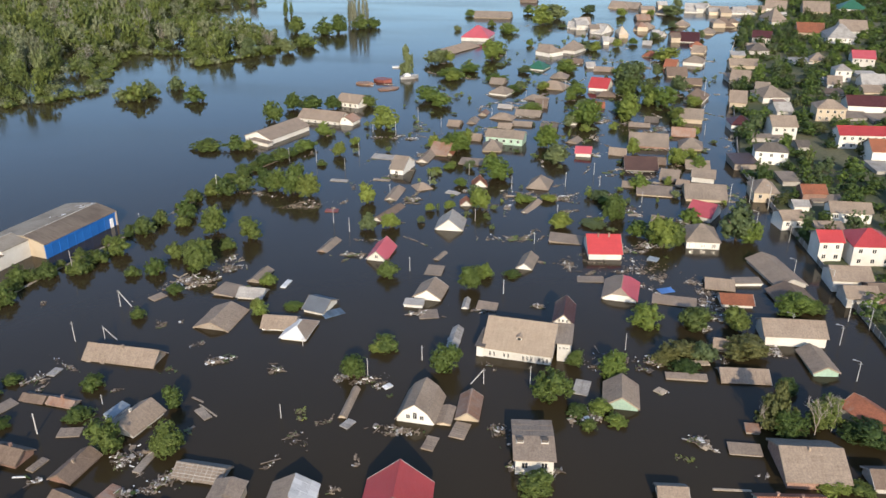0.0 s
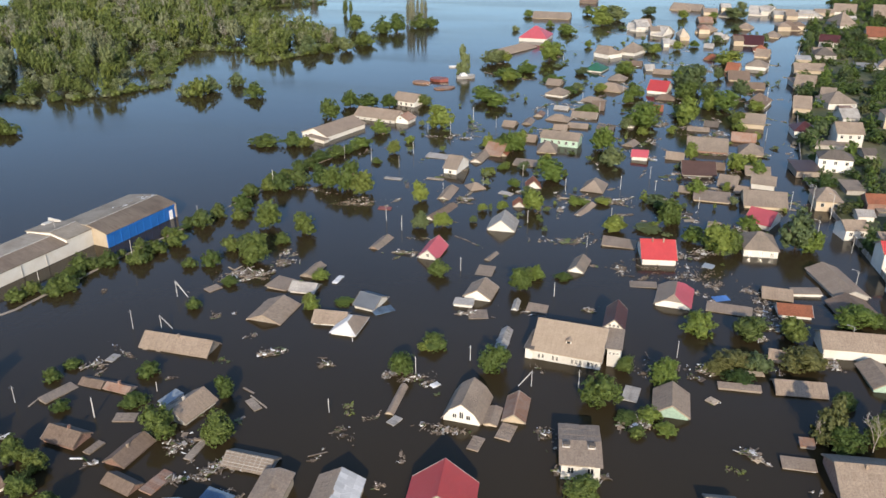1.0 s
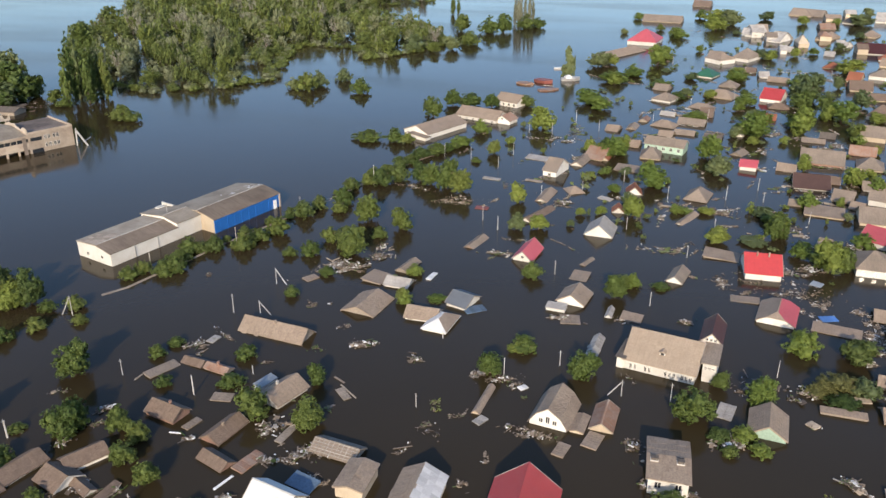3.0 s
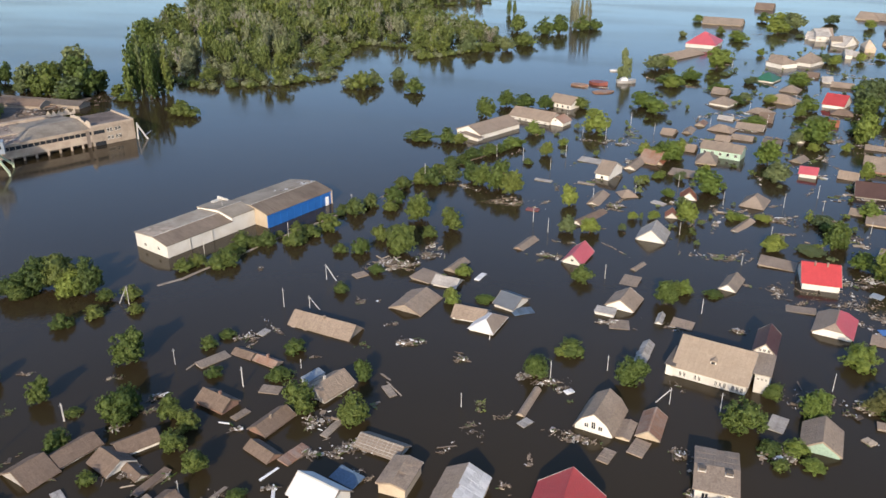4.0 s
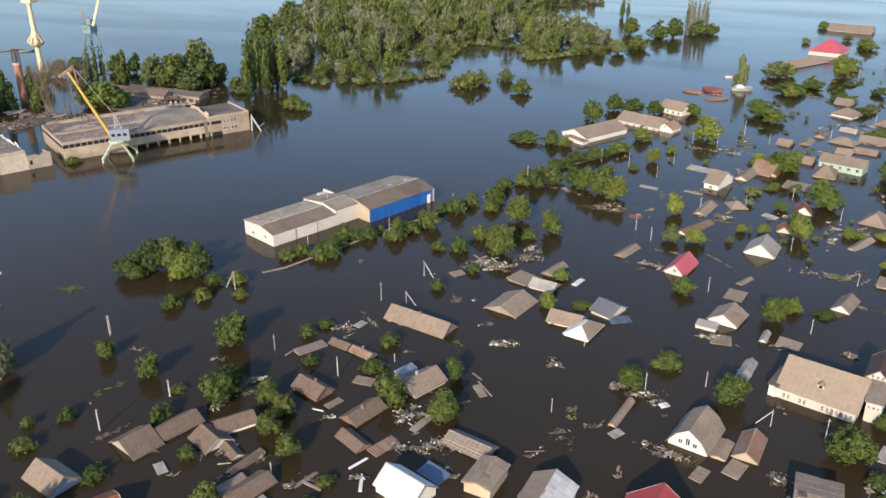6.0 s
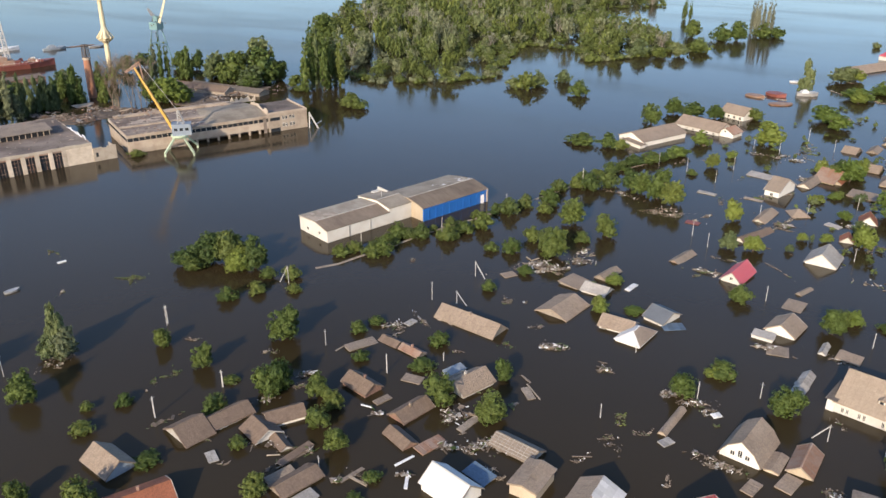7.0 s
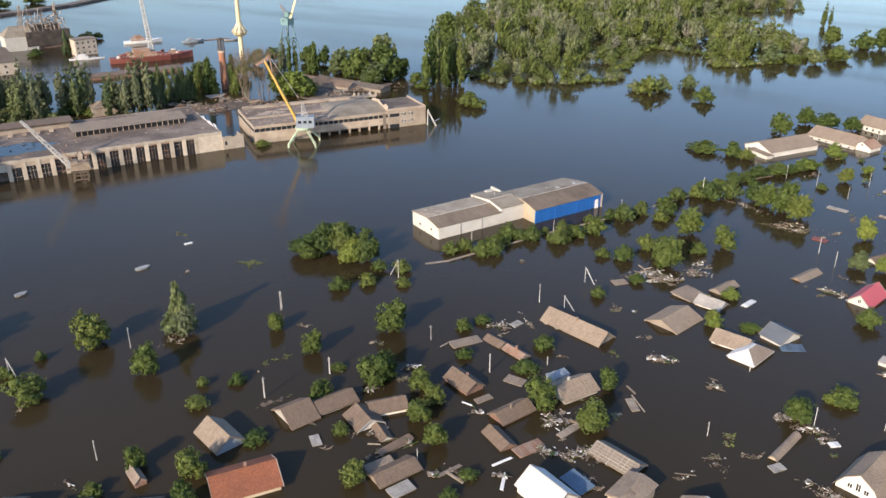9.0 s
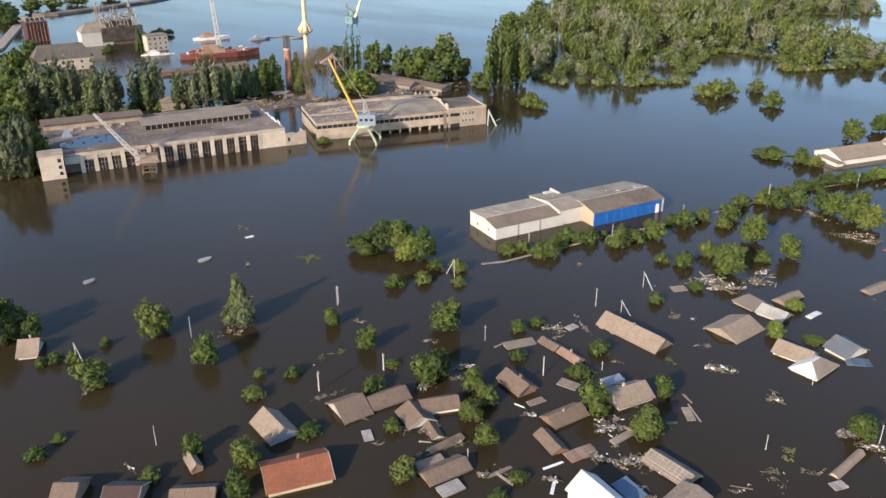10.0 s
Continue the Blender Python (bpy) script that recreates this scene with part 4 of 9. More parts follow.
    for i in range(n):
        a, b = x0 + i * w + .72, x0 + (i + 1) * w - .72
        bars = [box(a, b, 0.35, 0.5, g + h - 1.5, g + h - 0.9)]
        bars += [box(a + (b - a) * k - .05, a + (b - a) * k + .05, .4, .5, 0, g + h - 1.5) for k in (.33, .66) if rng.random() < .8]
        bars += [box(a, a + (b - a) * rng.choice((1, 1, .5)), .4, .5, g + z, g + z + .09) for z in (1.2, 2.9, 4.4) if rng.random() < .8]
        if i < 3:
            bars.append(box(a, b, .3, .5, g + 4.6, g + h - 1.5))
        win = part("window", mesh_of("window", *joined(*bars), "rust" if i > 2 else "concrete"), root)
        part("pane", mesh_of("pane", *box(a, b, 0.66, 0.70, 0, g + h - 1.5), "glass"), win)
    an = part("low_annex", mesh_of("low_annex", *joined(box(L + 0.02, L + 3.4, -0.2, 0.2, 0, g + 5.0), box(L + 3.42, L + 5.0, -0.2, 0.2, 0, g + 4.6), box(L + 5.02, L + 8.2, -0.2, 0.2, 0, g + 5.1), box(L + 7.9, L + 8.2, 0.22, 7.5, 0, g + 4.4)), "hall_plaster"), root, None, "broken roofless annex walls")
    part("opening", mesh_of("opening", *box(L + .8, L + 1.7, -.24, -.2, g + 1.6, g + 3.2), "glass"), an)
    tw = part("tower", mesh_of("tower", *box(-1.5, 6.2, -3.6, 3.0, 0, g + 8.6), "hall_plaster"), root, None, "white rendered corner tower")
    part("tower_cap", mesh_of("tower_cap", *box(-1.7, 6.4, -3.8, 3.2, g + 8.6, g + 8.9), "concrete"), tw)
    for i in range(3):
        part("opening", mesh_of("opening", *box(4.3, 5.4, -3.64, -3.58, g + 1.3 + 2.3 * i, g + 2.5 + 2.3 * i), "glass"), tw)
    part("door_panel", mesh_of("door_panel", *box(6.5, x0 - .72, .9, 1.0, g + 3.4, g + h - .9), "white"), root)


hall(-275.3, 116.9, 66.1, 85, 46, 7.0)


def office_hall(x, y, yaw, L, D, h):
    """The hall by the portal crane: ribbon windows, open ground floor, a block with windows at its far end."""
    root = new("factory_hall")
    root.matrix_world = pose(x, y, BED, 0, 0, yaw)
    tagged(root, "derelict pinkish concrete hall with ribbon windows and a crumbling flat roof", "factory")
    g = -BED
    k = L - 17
    part("roof", mesh_of("roof", *box(0.4, k, 0.4, D, g + h - 0.5, g + h), "bitumen"), root)
    part("roof_strip", mesh_of("roof_strip", *joined(box(0.5, k - 1, D * 0.40, D * 0.46, g + h, g + h + 0.5), box(2, k * 0.9, D * 0.93, D, g + h, g + h + 0.9)), "concrete"), root)
    part("roof_ridge", mesh_of("roof_ridge", [(k * .55, .8, g + h), (k, .8, g + h), (k, D * .9, g + h), (k * .62, D * .9, g + h), (k * .68, D * .4, g + h + 1.6), (k, D * .4, g + h + 1.9)],
                              [(0, 1, 5, 4), (1, 2, 5), (2, 3, 4, 5), (3, 0, 4)], "hangar_felt"), root)
    part("fascia", mesh_of("fascia", *joined(box(0, k, 0, 0.4, g + h - 0.9, g + h + 0.2)), "concrete"), root)
    part("spandrel", mesh_of("spandrel", *box(0, k, 0, 0.35, g + 1.7, g + h - 2.3), "concrete"), root)
    part("ribbon_window", mesh_of("ribbon_window", *box(0.3, k, 0.3, 0.36, g + h - 2.3, g + h - 0.9), "glass"), root)
    for i in range(26):
        part("mullion", mesh_of("mullion", *box(i * k / 26, i * k / 26 + 0.18, 0.1, 0.3, g + h - 2.3, g + h - 0.9), "concrete"), root)
    for i in range(13):
        part("column", mesh_of("column", *box(i * k / 13, i * k / 13 + 0.7, 0.02, 0.6, 0, g + 1.7), "concrete"), root)
    part("plinth_wall", mesh_of("plinth_wall", *box(0, 22, 0.1, 0.5, 0, g + 1.7), "concrete"), root)
    # dark colour puts the shade of the open ground floor on this wall
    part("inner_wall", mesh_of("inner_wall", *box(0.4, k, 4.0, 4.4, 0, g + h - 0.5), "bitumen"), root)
    part("side_wall", mesh_of("side_wall", *joined(box(0, 0.4, 0.4, D, 0, g + h - 2.4), box(0, 0.4, 0.4, D, g + h - 1.2, g + h + 0.2)), "concrete"), root)
    part("side_ribbon", mesh_of("side_ribbon", *box(0.15, 0.25, 0.4, D, g + h - 2.4, g + h - 1.2), "glass"), root)
    part("back_wall", mesh_of("back_wall", *box(0.4, k, D, D + 0.4, 0, g + h), "concrete"), root)
    part("end_block", mesh_of("end_block", *box(k, L, 0, 20, 0, g + h + 0.6), "concrete"), root)
    part("end_block_roof", mesh_of("end_block_roof", *joined(box(k + .4, L - .4, 0.4, 19.6, g + h + .6, g + h + .65)), "bitumen"), root)
    part("end_parapet", mesh_of("end_parapet", *joined(box(k, L, 0, .4, g + h + .6, g + h + 1.3), box(L - .4, L, .4, 20, g + h + .6, g + h + 1.3), box(k, k + .4, .4, 20, g + h + .6, g + h + 1.3)), "concrete"), root)
    for xx in (6.4, 7.7, 9.6, 10.9):
        for z in (1.2, 4.2):
            window_part(root, k + xx, -0.03, g + z + 1.2, 1.0, 1.5, -90)
    part("end_ribbon", mesh_of("end_ribbon", *box(k + .8, k + 5.0, -.05, -.02, g + h - 2.2, g + h - .9), "glass"), root)
    part("end_opening", mesh_of("end_opening", *box(k + .8, k + 5.0, -.05, -.02, g - .5, g + 1.5), "glass"), root)
    part("end_sill", mesh_of("end_sill", *box(k + .6, k + 5.2, -.25, -.002, g + h - 2.45, g + h - 2.2), "concrete"), root)
    rng = random.Random(12)
    part("broken_wall", mesh_of("broken_wall", *jag_wall((k + .2, .6), (k + .2, 19.0), [g + h + 1.3 + rng.uniform(.2, 2.2) for _ in range(14)], g + h + 1.2, .35), "hall_plaster"), root)
    part("broken_wall", mesh_of("broken_wall", *jag_wall((k * .9, D * .96), (k + 6, D * .96), [g + h + .3 + rng.uniform(.2, 2.4) for _ in range(12)], g + h - .2, .35), "hall_plaster"), root)
    for mat, q in (("concrete", 90), ("slate_dark", 120), ("rust", 60)):
        tagged(part("roof_scrap", mesh_of("roof_scrap", *chips(rng, q, 1, k, 1, D, g + h + .03, .1, .6), mat), root), "scraps lying on the flat roof", "", "", "stuff")
    n = 18
    for cx, cy, rx, ry in ((k * .2, D * .62, 7, 3.2), (k * .33, D * .74, 4, 1.6), (k * .8, D * .92, 7, 2.0), (k * .48, D * .2, 8, 1.2), (k * .5, D * .8, 5, .9)):
        ring = [(cx + rx * math.cos(i * 6.283 / n) * rng.uniform(.6, 1.15), cy + ry * math.sin(i * 6.283 / n) * rng.uniform(.6, 1.15), g + h + .02) for i in range(n)]
        part("bare_patch", mesh_of("bare_patch", ring, [tuple(range(n))], "concrete"), root, None, "patch where the bitumen has peeled off")
    for i in range(16):
        q = rng.uniform(.02, .4) * k
        part("bent_rod", mesh_of("bent_rod", *beam((q, D * rng.uniform(.8, 1), g + h), (q + rng.uniform(-2, 2), D * rng.uniform(.8, 1.02), g + h + rng.uniform(.8, 2.6)), .12), rng.choice(("rust", "concrete", "steel"))), root)
    # flat dark strip on the facade, painted as the shade of a stair recess
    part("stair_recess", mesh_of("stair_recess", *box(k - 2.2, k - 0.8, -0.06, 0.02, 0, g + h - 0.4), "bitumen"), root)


office_hall(-236.6, 206.9, 59.7, 72.5, 31, 6.8)


def portal_crane(x, y, yaw, boom_yaw, s=1.0, legs="crane_green", house_mat="crane_blue", boom_mat="yellow", tip=(13.0, 34.0), label=""):
    root = new("portal_crane")
    root.matrix_world = pose(x, y, BED, 0, 0, yaw)
    tagged(root, label, "crane", "harbour cranes")
    g = -BED
    for sx, sy in ((1, 1), (-1, 1), (-1, -1), (1, -1)):
        part("leg", mesh_of("leg", *joined(beam((sx * 5.2 * s, sy * 5.2 * s, 0), (sx * 5.2 * s, sy * 5.2 * s, g + 1.2), 0.45), beam((sx * 5.2 * s, sy * 5.2 * s, g + 1.2), (sx * 1.6 * s, sy * 1.6 * s, g + 6.2 * s), 0.5, 0.4)), legs), root)
    part("slewing_ring", mesh_of("slewing_ring", *joined(beam((0, 0, g + 5.7 * s), (0, 0, g + 6.4 * s), 2.6 * s, 3.2 * s, 16), beam((0, 0, g + 6.4 * s), (0, 0, g + 7.0 * s), 3.2 * s, 3.2 * s, 16)), legs), root)
    up = part("superstructure", mesh_of("superstructure", *box(-2.2 * s, 2.2 * s, -4.5 * s, 2.4 * s, g + 7.0 * s, g + 11.2 * s), house_mat), root, pose(0, 0, 0, 0, 0, boom_yaw - yaw - 90))
    v, f = joined(box(2.25 * s, 4.2 * s, -0.5, 2.6 * s, g + 8.4 * s, g + 11.0 * s))
    cab = part("cab", mesh_of("cab", v, f, house_mat), up)
    part("cab_window", mesh_of("cab_window", *box(2.5 * s, 4.0 * s, 2.6 * s, 2.66 * s, g + 9.2 * s, g + 10.6 * s), "glass"), cab)
    for i in range(3):
        part("opening", mesh_of("opening", *box(-2.26 * s, -2.2 * s, -3.6 * s + i * 2.0 * s, -2.4 * s + i * 2.0 * s, g + 8.8 * s, g + 9.8 * s), "glass"), up)
    part("gantry", mesh_of("gantry", *joined(lattice((0, -1.0 * s, g + 11.2 * s), (0, -0.4 * s, g + 16.0 * s), 2.4 * s, 0.8 * s, 4, 0.12), beam((0, -2.5 * s, g + 11 * s), (0, -0.4 * s, g + 16 * s), 0.16)), "steel"), up)
    tx, tz = tip
    part("boom", mesh_of("boom", *joined(beam((0.9 * s, 2.0 * s, g + 9 * s), (0.35, tx, g + tz), 0.62, 0.42), beam((-0.9 * s, 2.0 * s, g + 9 * s), (-0.35, tx, g + tz), 0.62, 0.42),
                                         *[beam((0.9 - .55 * k, 2 + (tx - 2) * k, g + 9 + (tz - 9) * k), (-0.9 + .55 * k, 2 + (tx - 2) * k, g + 9 + (tz - 9) * k), 0.2) for k in (.15, .35, .55, .75, .95)]), boom_mat), up)
    part("jib", mesh_of("jib", *joined(lattice((0, tx - 2.0, g + tz + 1.5), (0, tx + 3.2, g + tz - 1.6), 0.9, 0.5, 4, 0.14)), "rust"), up)
    part("jib_strut", mesh_of("jib_strut", *beam((0, tx - 2.0, g + tz + 1.5), (0, tx - 2.6, g + tz - 6), 0.3), "rust"), up)
    part("stay", mesh_of("stay", *beam((0, -0.4 * s, g + 16 * s), (0, tx - 2.0, g + tz + 1.4), 0.09), "steel"), up)
    return root


portal_crane(-221, 218, 35, 220, tip=(12.5, 32.5), label="portal crane with pale green legs, grey-blue cab and yellow boom")


def grab_crane(x, y, yaw, reach, tip):
    """A derelict slewing crane standing in the water before the hall."""
    root = new("slewing_crane")
    root.matrix_world = pose(x, y, BED, 0, 0, yaw)
    tagged(root, "derelict rusty crane with a pale lattice boom standing in the flood", "crane", "harbour cranes")
    g = -BED
    for sx in (-1, 1):
        for sy in (-1, 1):
            part("leg", mesh_of("leg", *beam((sx * 2.4, sy * 2.4, 0), (sx * 2.2, sy * 2.2, g + 3.2), .3), "driftwood"), root)
        part("tie_beam", mesh_of("tie_beam", *box(-2.2, 2.2, sx * 2.4 - .1, sx * 2.4 + .1, g + .7, g + 1.1), "driftwood"), root)
    part("portal_deck", mesh_of("portal_deck", *box(-2.6, 2.6, -2.6, 2.6, g + 3.2, g + 3.7), "driftwood"), root)
    part("machine_house", mesh_of("machine_house", *joined(box(-2.6, 3.4, -2, 2, g + 3.9, g + 6.6), box(-2.2, -.4, -1.8, 1.8, g + 6.6, g + 7.2)), "driftboard"), root)
    part("cab", mesh_of("cab", *box(-3.8, -2.62, -1.2, .9, g + 4.2, g + 6.4), "steel"), root)
    part("boom", mesh_of("boom", *lattice((-2.0, 0, g + 4.2), (-reach, 0, g + tip), 1.5, .6, 12, .14), "pole"), root)
    part("a_frame", mesh_of("a_frame", *joined(beam((2.6, -1.2, g + 6.6), (1.0, 0, g + 11), .16), beam((2.6, 1.2, g + 6.6), (1.0, 0, g + 11), .16), beam((1.0, 0, g + 11), (-2.0, 0, g + 6.6), .14)), "driftwood"), root)
    rng = random.Random(9)
    for _ in range(22):
        p = Vector((rng.uniform(-3.5, 3.6), rng.uniform(-2.4, 2.4), g + rng.uniform(3.0, 7.6)))
        q = p + Vector((rng.gauss(0, 1.2), rng.gauss(0, 1.2), rng.gauss(0, 1.4)))
        part("bent_bar", mesh_of("bent_bar", *beam(p, q, rng.uniform(.1, .3), rng.uniform(.06, .2)), rng.choice(("rust", "concrete", "scree", "driftwood"))), root)


def dock_wreck(x, y, yaw, L, W, h, label="rusting floating dock with broken lattice upper works"):
    """A rusting floating dock: hull, side walls, broken upper works."""
    rng = random.Random(4)
    root = new("floating_dock")
    root.matrix_world = pose(x, y, -1.0, 0, 0, yaw)
    tagged(root, label, "dock")
    part("hull", mesh_of("hull", *box(-L / 2, L / 2, -W / 2, W / 2, 0, 3.0), "rust"), root)
    for s in (-1, 1):
        part("side_wall", mesh_of("side_wall", *box(-L / 2, L / 2, s * W / 2 - .9, s * W / 2 + .9, 3.0, h * .78), "scree"), root)
    for i in range(11):
        k = -L / 2 + L * (i + .5) / 11
        part("frame_rib", mesh_of("frame_rib", *beam((k, -W / 2, h * .7), (k + rng.uniform(-1, 1), -W / 3, h * rng.uniform(1.0, 1.45)), .24), "concrete"), root)
        part("frame_rib", mesh_of("frame_rib", *beam((k, W / 2, h * .7), (k + rng.uniform(-2, 2), W * .2, h * rng.uniform(1.1, 1.7)), .24), "concrete"), root)
    for _ in range(90):
        p = Vector((rng.uniform(-.48, .48) * L, rng.uniform(-.5, .5) * W, h * rng.uniform(.5, 1.4)))
        q = p + Vector((rng.gauss(0, 2.5), rng.gauss(0, 2), rng.gauss(0, 1.6)))
        part("bent_plate", mesh_of("bent_plate", *beam(p, q, rng.uniform(.15, .7), rng.uniform(.1, .5)), rng.choice(("rust", "concrete", "hall_plaster", "concrete", "steel", "bitumen", "scree"))), root)
    for s in (-.42, .38):
        part("lattice_mast", mesh_of("lattice_mast", *lattice((s * L, W * .3, h * .7), (s * L + 1.5, W * .3, h * 1.75), 1.6, .9, 5, .16), "concrete"), root)
    part("deck_house", mesh_of("deck_house", *joined(box(-L * .3, -L * .05, -W * .3, W * .3, h * .7, h), box(L * .1, L * .35, -W * .2, W * .35, h * .7, h * .95)), "scree"), root)



def broken_gantry(x, y, yaw):
    """White beams fallen into the water at the hall's end."""
    root = new("broken_gantry")
    root.matrix_world = pose(x, y, BED, 0, 0, yaw)
    tagged(root, "pale steel beams of a broken gantry leaning in the water", "gantry")
    part("beam", mesh_of("beam", *beam((0, 0, 0), (0.6, 1.5, -BED + 6.5), .32), "pole"), root)
    part("beam", mesh_of("beam", *beam((5.5, -2.5, 0), (0.8, 1.5, -BED + 5.5), .32), "pole"), root)
    part("beam", mesh_of("beam", *beam((2.6, 1.0, -BED + 1.0), (5.5, 2.5, -BED + 2.2), .2), "crane_blue"), root)


# ---- flooded houses ----
house(-112.9, 40.9, 39.8, 4.1, 8.5, 1, 3.3, roof='slate_brown', wall='wood', category='shed')
house(-105.5, 46.4, 39.8, 6, 7.5, 1, 3.1, roof='brown', wall='wood')
house(-97.3, 53.8, 43.8, 7.3, 5.8, 0.6, 2.2, roof='slate_brown', wall='wood')
house(-89.1, 68.3, 59.8, 11.3, 8.8, 1, 3.2, roof='orange', wall='cream', chimneys=1)
house(-101.6, 73.9, -12.5, 8.2, 6.0, 0.8, 3.0, wall='pale_blue', label='pale blue house with tan slate roof flooded to its eaves')
house(-95.8, 87.2, 73.5, 6, 8.2, 0.3, 2.6, roof='slate_brown', wall='grey_wall')
house(-92.5, 94.1, 70.1, 8.3, 5.2, 0.5, 1.9, roof='slate_brown')
house(-84.2, 93.2, -22.9, 6.2, 5.8, 0.5, 2.1, roof='slate_brown', category='shed')
house(-83.1, 98.7, 54, 7.4, 4.8, 0.8, 2.1, roof='slate_brown', category='shed')
house(-79.2, 92.2, -28.3, 5.5, 2.5, 0.3, 1, roof='slate_brown', category='shed')
house(-74.7, 90.7, 78.2, 7.4, 1.5, 0.3, 0.5, kind='flat', roof='slate_brown', wall='wood', category='shed')
house(-70.2, 84.7, 71, 8.4, 4.6, 0.5, 1.6, roof='slate_brown', wall='wood')
house(-66.6, 81.9, 72, 4.4, 2.6, 0.4, 0.6, kind='flat', roof='slate_light', wall='wood', category='shed', label='flat pale sheet roof beside a drowned house')
house(-73.3, 84.6, 70, 5.2, 2.0, 0.5, 0.9, kind='flat', roof='slate_grey', wall='wood', category='shed')
house(-75.7, 114, -17.6, 7.4, 4.9, 0.8, 2.4, roof='slate_brown', wall='brick', chimneys=1)
house(-60.6, 102.8, -25.5, 6.6, 3.5, 0.3, 1.3, roof='slate_brown', wall='brick', category='shed')
house(-62.8, 110.9, 72.4, 8.1, 4.7, 0.5, 1.9, roof='slate_brown', wall='brick', chimneys=1)
house(-57.0, 124.2, 66.2, 8.7, 6.6, 0.8, 2.7, wall='grey_wall', chimneys=1)
house(-61.2, 126.2, 66.2, 4.8, 2.0, 1.2, 1.6, kind='flat', roof='pale_blue', category='shed')
house(-79.1, 131.8, -15.7, 5.6, 3, 0.2, 1, roof='slate_brown', wall='wood', category='shed', tilt=-1.9, roll=0.9)
house(-73.2, 130.2, -16, 6, 3, 0.4, 1.2, roof='rust', wall='wood', category='shed', chimneys=1)
bare_roof = house(-40.8, 109.6, -12.6, 9, 5, 0.4, 1.8, roof='slate_grey', wall='grey_wall', label='grey house whose roof shows its pale battens, flooded to the eaves')
slope = math.degrees(math.atan2(1.4, 2.5))
for i in range(10):
    m = pose(-4.3 + i * .955, -1.25, 1.1 + .14 - BED, slope, 0, 0)
    part("batten", mesh_of("batten", *box(-.04, .04, -1.42, 1.42, -.03, .03), "slate_light"), bare_roof, m)
for j in range(5):
    k = (j + .5) / 5
    m = pose(0, -2.5 * k, 1.8 - 1.4 * k + .19 - BED, slope, 0, 0)
    part("batten", mesh_of("batten", *box(-4.45, 4.45, -.05, .05, -.03, .03), "slate_light"), bare_roof, m)
house(-46.2, 94.3, -18.1, 8.6, 6.6, 1.5, 4.0, roof='white_roof')
house(-43.9, 100.2, -20, 5.2, 3.2, 0.3, 0.7, kind='flat', roof='dull_blue', wall='wood', category='shed', tilt=2.0)
house(-34.9, 101.6, 84.1, 7.5, 5.4, 2.2, 2.9, wall='cream')
house(-24.3, 100.7, 85.6, 8.8, 7.9, 1.8, 3.8, wall='cream', roof2='white_roof')
house(-7.3, 100.3, 85.6, 8.8, 11.1, 2.6, 6.9, roof='red', wall='cream')
house(-4.3, 128.1, 76.9, 9.5, 7.7, 0.5, 4.3, kind='gambrel', windows='w')
house(0.5, 125.8, 79.2, 5.8, 2.8, 0.4, 0.8, wall='cream', category='shed')
house(4.9, 128.1, 81.3, 8, 4.6, 0.5, 2.1, roof='rust', wall='cream', category='shed')
block_house = house(15.5, 114.6, -2.6, 7.1, 11.4, 3.2, 3.9, windows='f', label='white house with a low grey-tan slate roof and two chimneys')
for cx in (-2.35, 1.9):
    v, f = joined(box(cx - .55, cx + .55, -1.75, -1.0, 3.3 - BED, 4.35 - BED), box(cx - .62, cx + .62, -1.82, -.93, 4.35 - BED, 4.45 - BED))
    stack = part("chimney", mesh_of("chimney", v, f, "slate_dark"), block_house)
    part("chimney_base", mesh_of("chimney_base", *box(cx - .66, cx + .66, -1.86, -.9, 3.3 - BED, 3.95 - BED), "white"), stack, label="white painted chimney foot")
house(34.4, 131.8, 79, 8.4, 7.0, 0.7, 3.0, wall='mint')
house(17.1, 152.0, -15.5, 15.0, 14.0, 2.2, 6.2, roof='slate_tan', windows='p', dormer=True, label='large white house with a tan slate roof and dormer')
house(8.6, 150.5, -18.2, 2.2, 7.2, 2.6, 3.3, kind='flat', roof='slate_dark', category='shed', tilt=1.4, roll=-0.3)
house(25.9, 148.6, -12, 3.4, 7.5, 4.6, 5.2, kind='flat', roof='slate_grey', category='shed', windows='t', tilt=-1.6, roll=1.4)
house(26.5, 157.2, 78.1, 9.5, 4.8, 5, 7.2, roof='maroon', windows='u', tilt=-0.3, roll=1.2)
house(10.2, 169.4, -13.4, 4.9, 3.5, 0.3, 0.7, kind='flat', category='shed', tilt=3.0, roll=1.3)
house(5.4, 171, 80.7, 5, 1.7, 0.2, 0.9, roof='slate_light', category='shed', tilt=-1.2, roll=0.3)
house(2.5, 154.2, 79.6, 9.8, 2.6, 0.2, 1.1, roof='slate_light', category='shed', tilt=0.2, roll=-0.3)
house(-3.1, 176.6, 75.7, 7.8, 7.2, 0.6, 2.8, tilt=1.3, roll=0.6)
house(-6.9, 170.6, -10.3, 4.8, 2.8, 0.8, 1.1, kind='flat', roof='slate_light', category='shed', tilt=-1.0, roll=1.3)
house(-2.2, 189.4, -13, 4.5, 5, 0.1, 0.6, kind='flat', roof='slate_grey', wall='wood', category='shed', tilt=-0.8, roll=1.2)
house(-0.9, 198.8, 64.4, 5.8, 1.7, 0.1, 0.6, roof='slate_grey', wall='wood', category='shed', tilt=0.7, roll=2.6)
house(-16.8, 200.3, 75.7, 9.5, 5.9, 0.7, 3.3, roof='pink', windows='g', tilt=-3.0, roll=1.6)
house(-29.2, 169.6, -21, 5.8, 7.6, 0.9, 2.7, roof='blue_grey', tilt=2.0, roll=0.6)
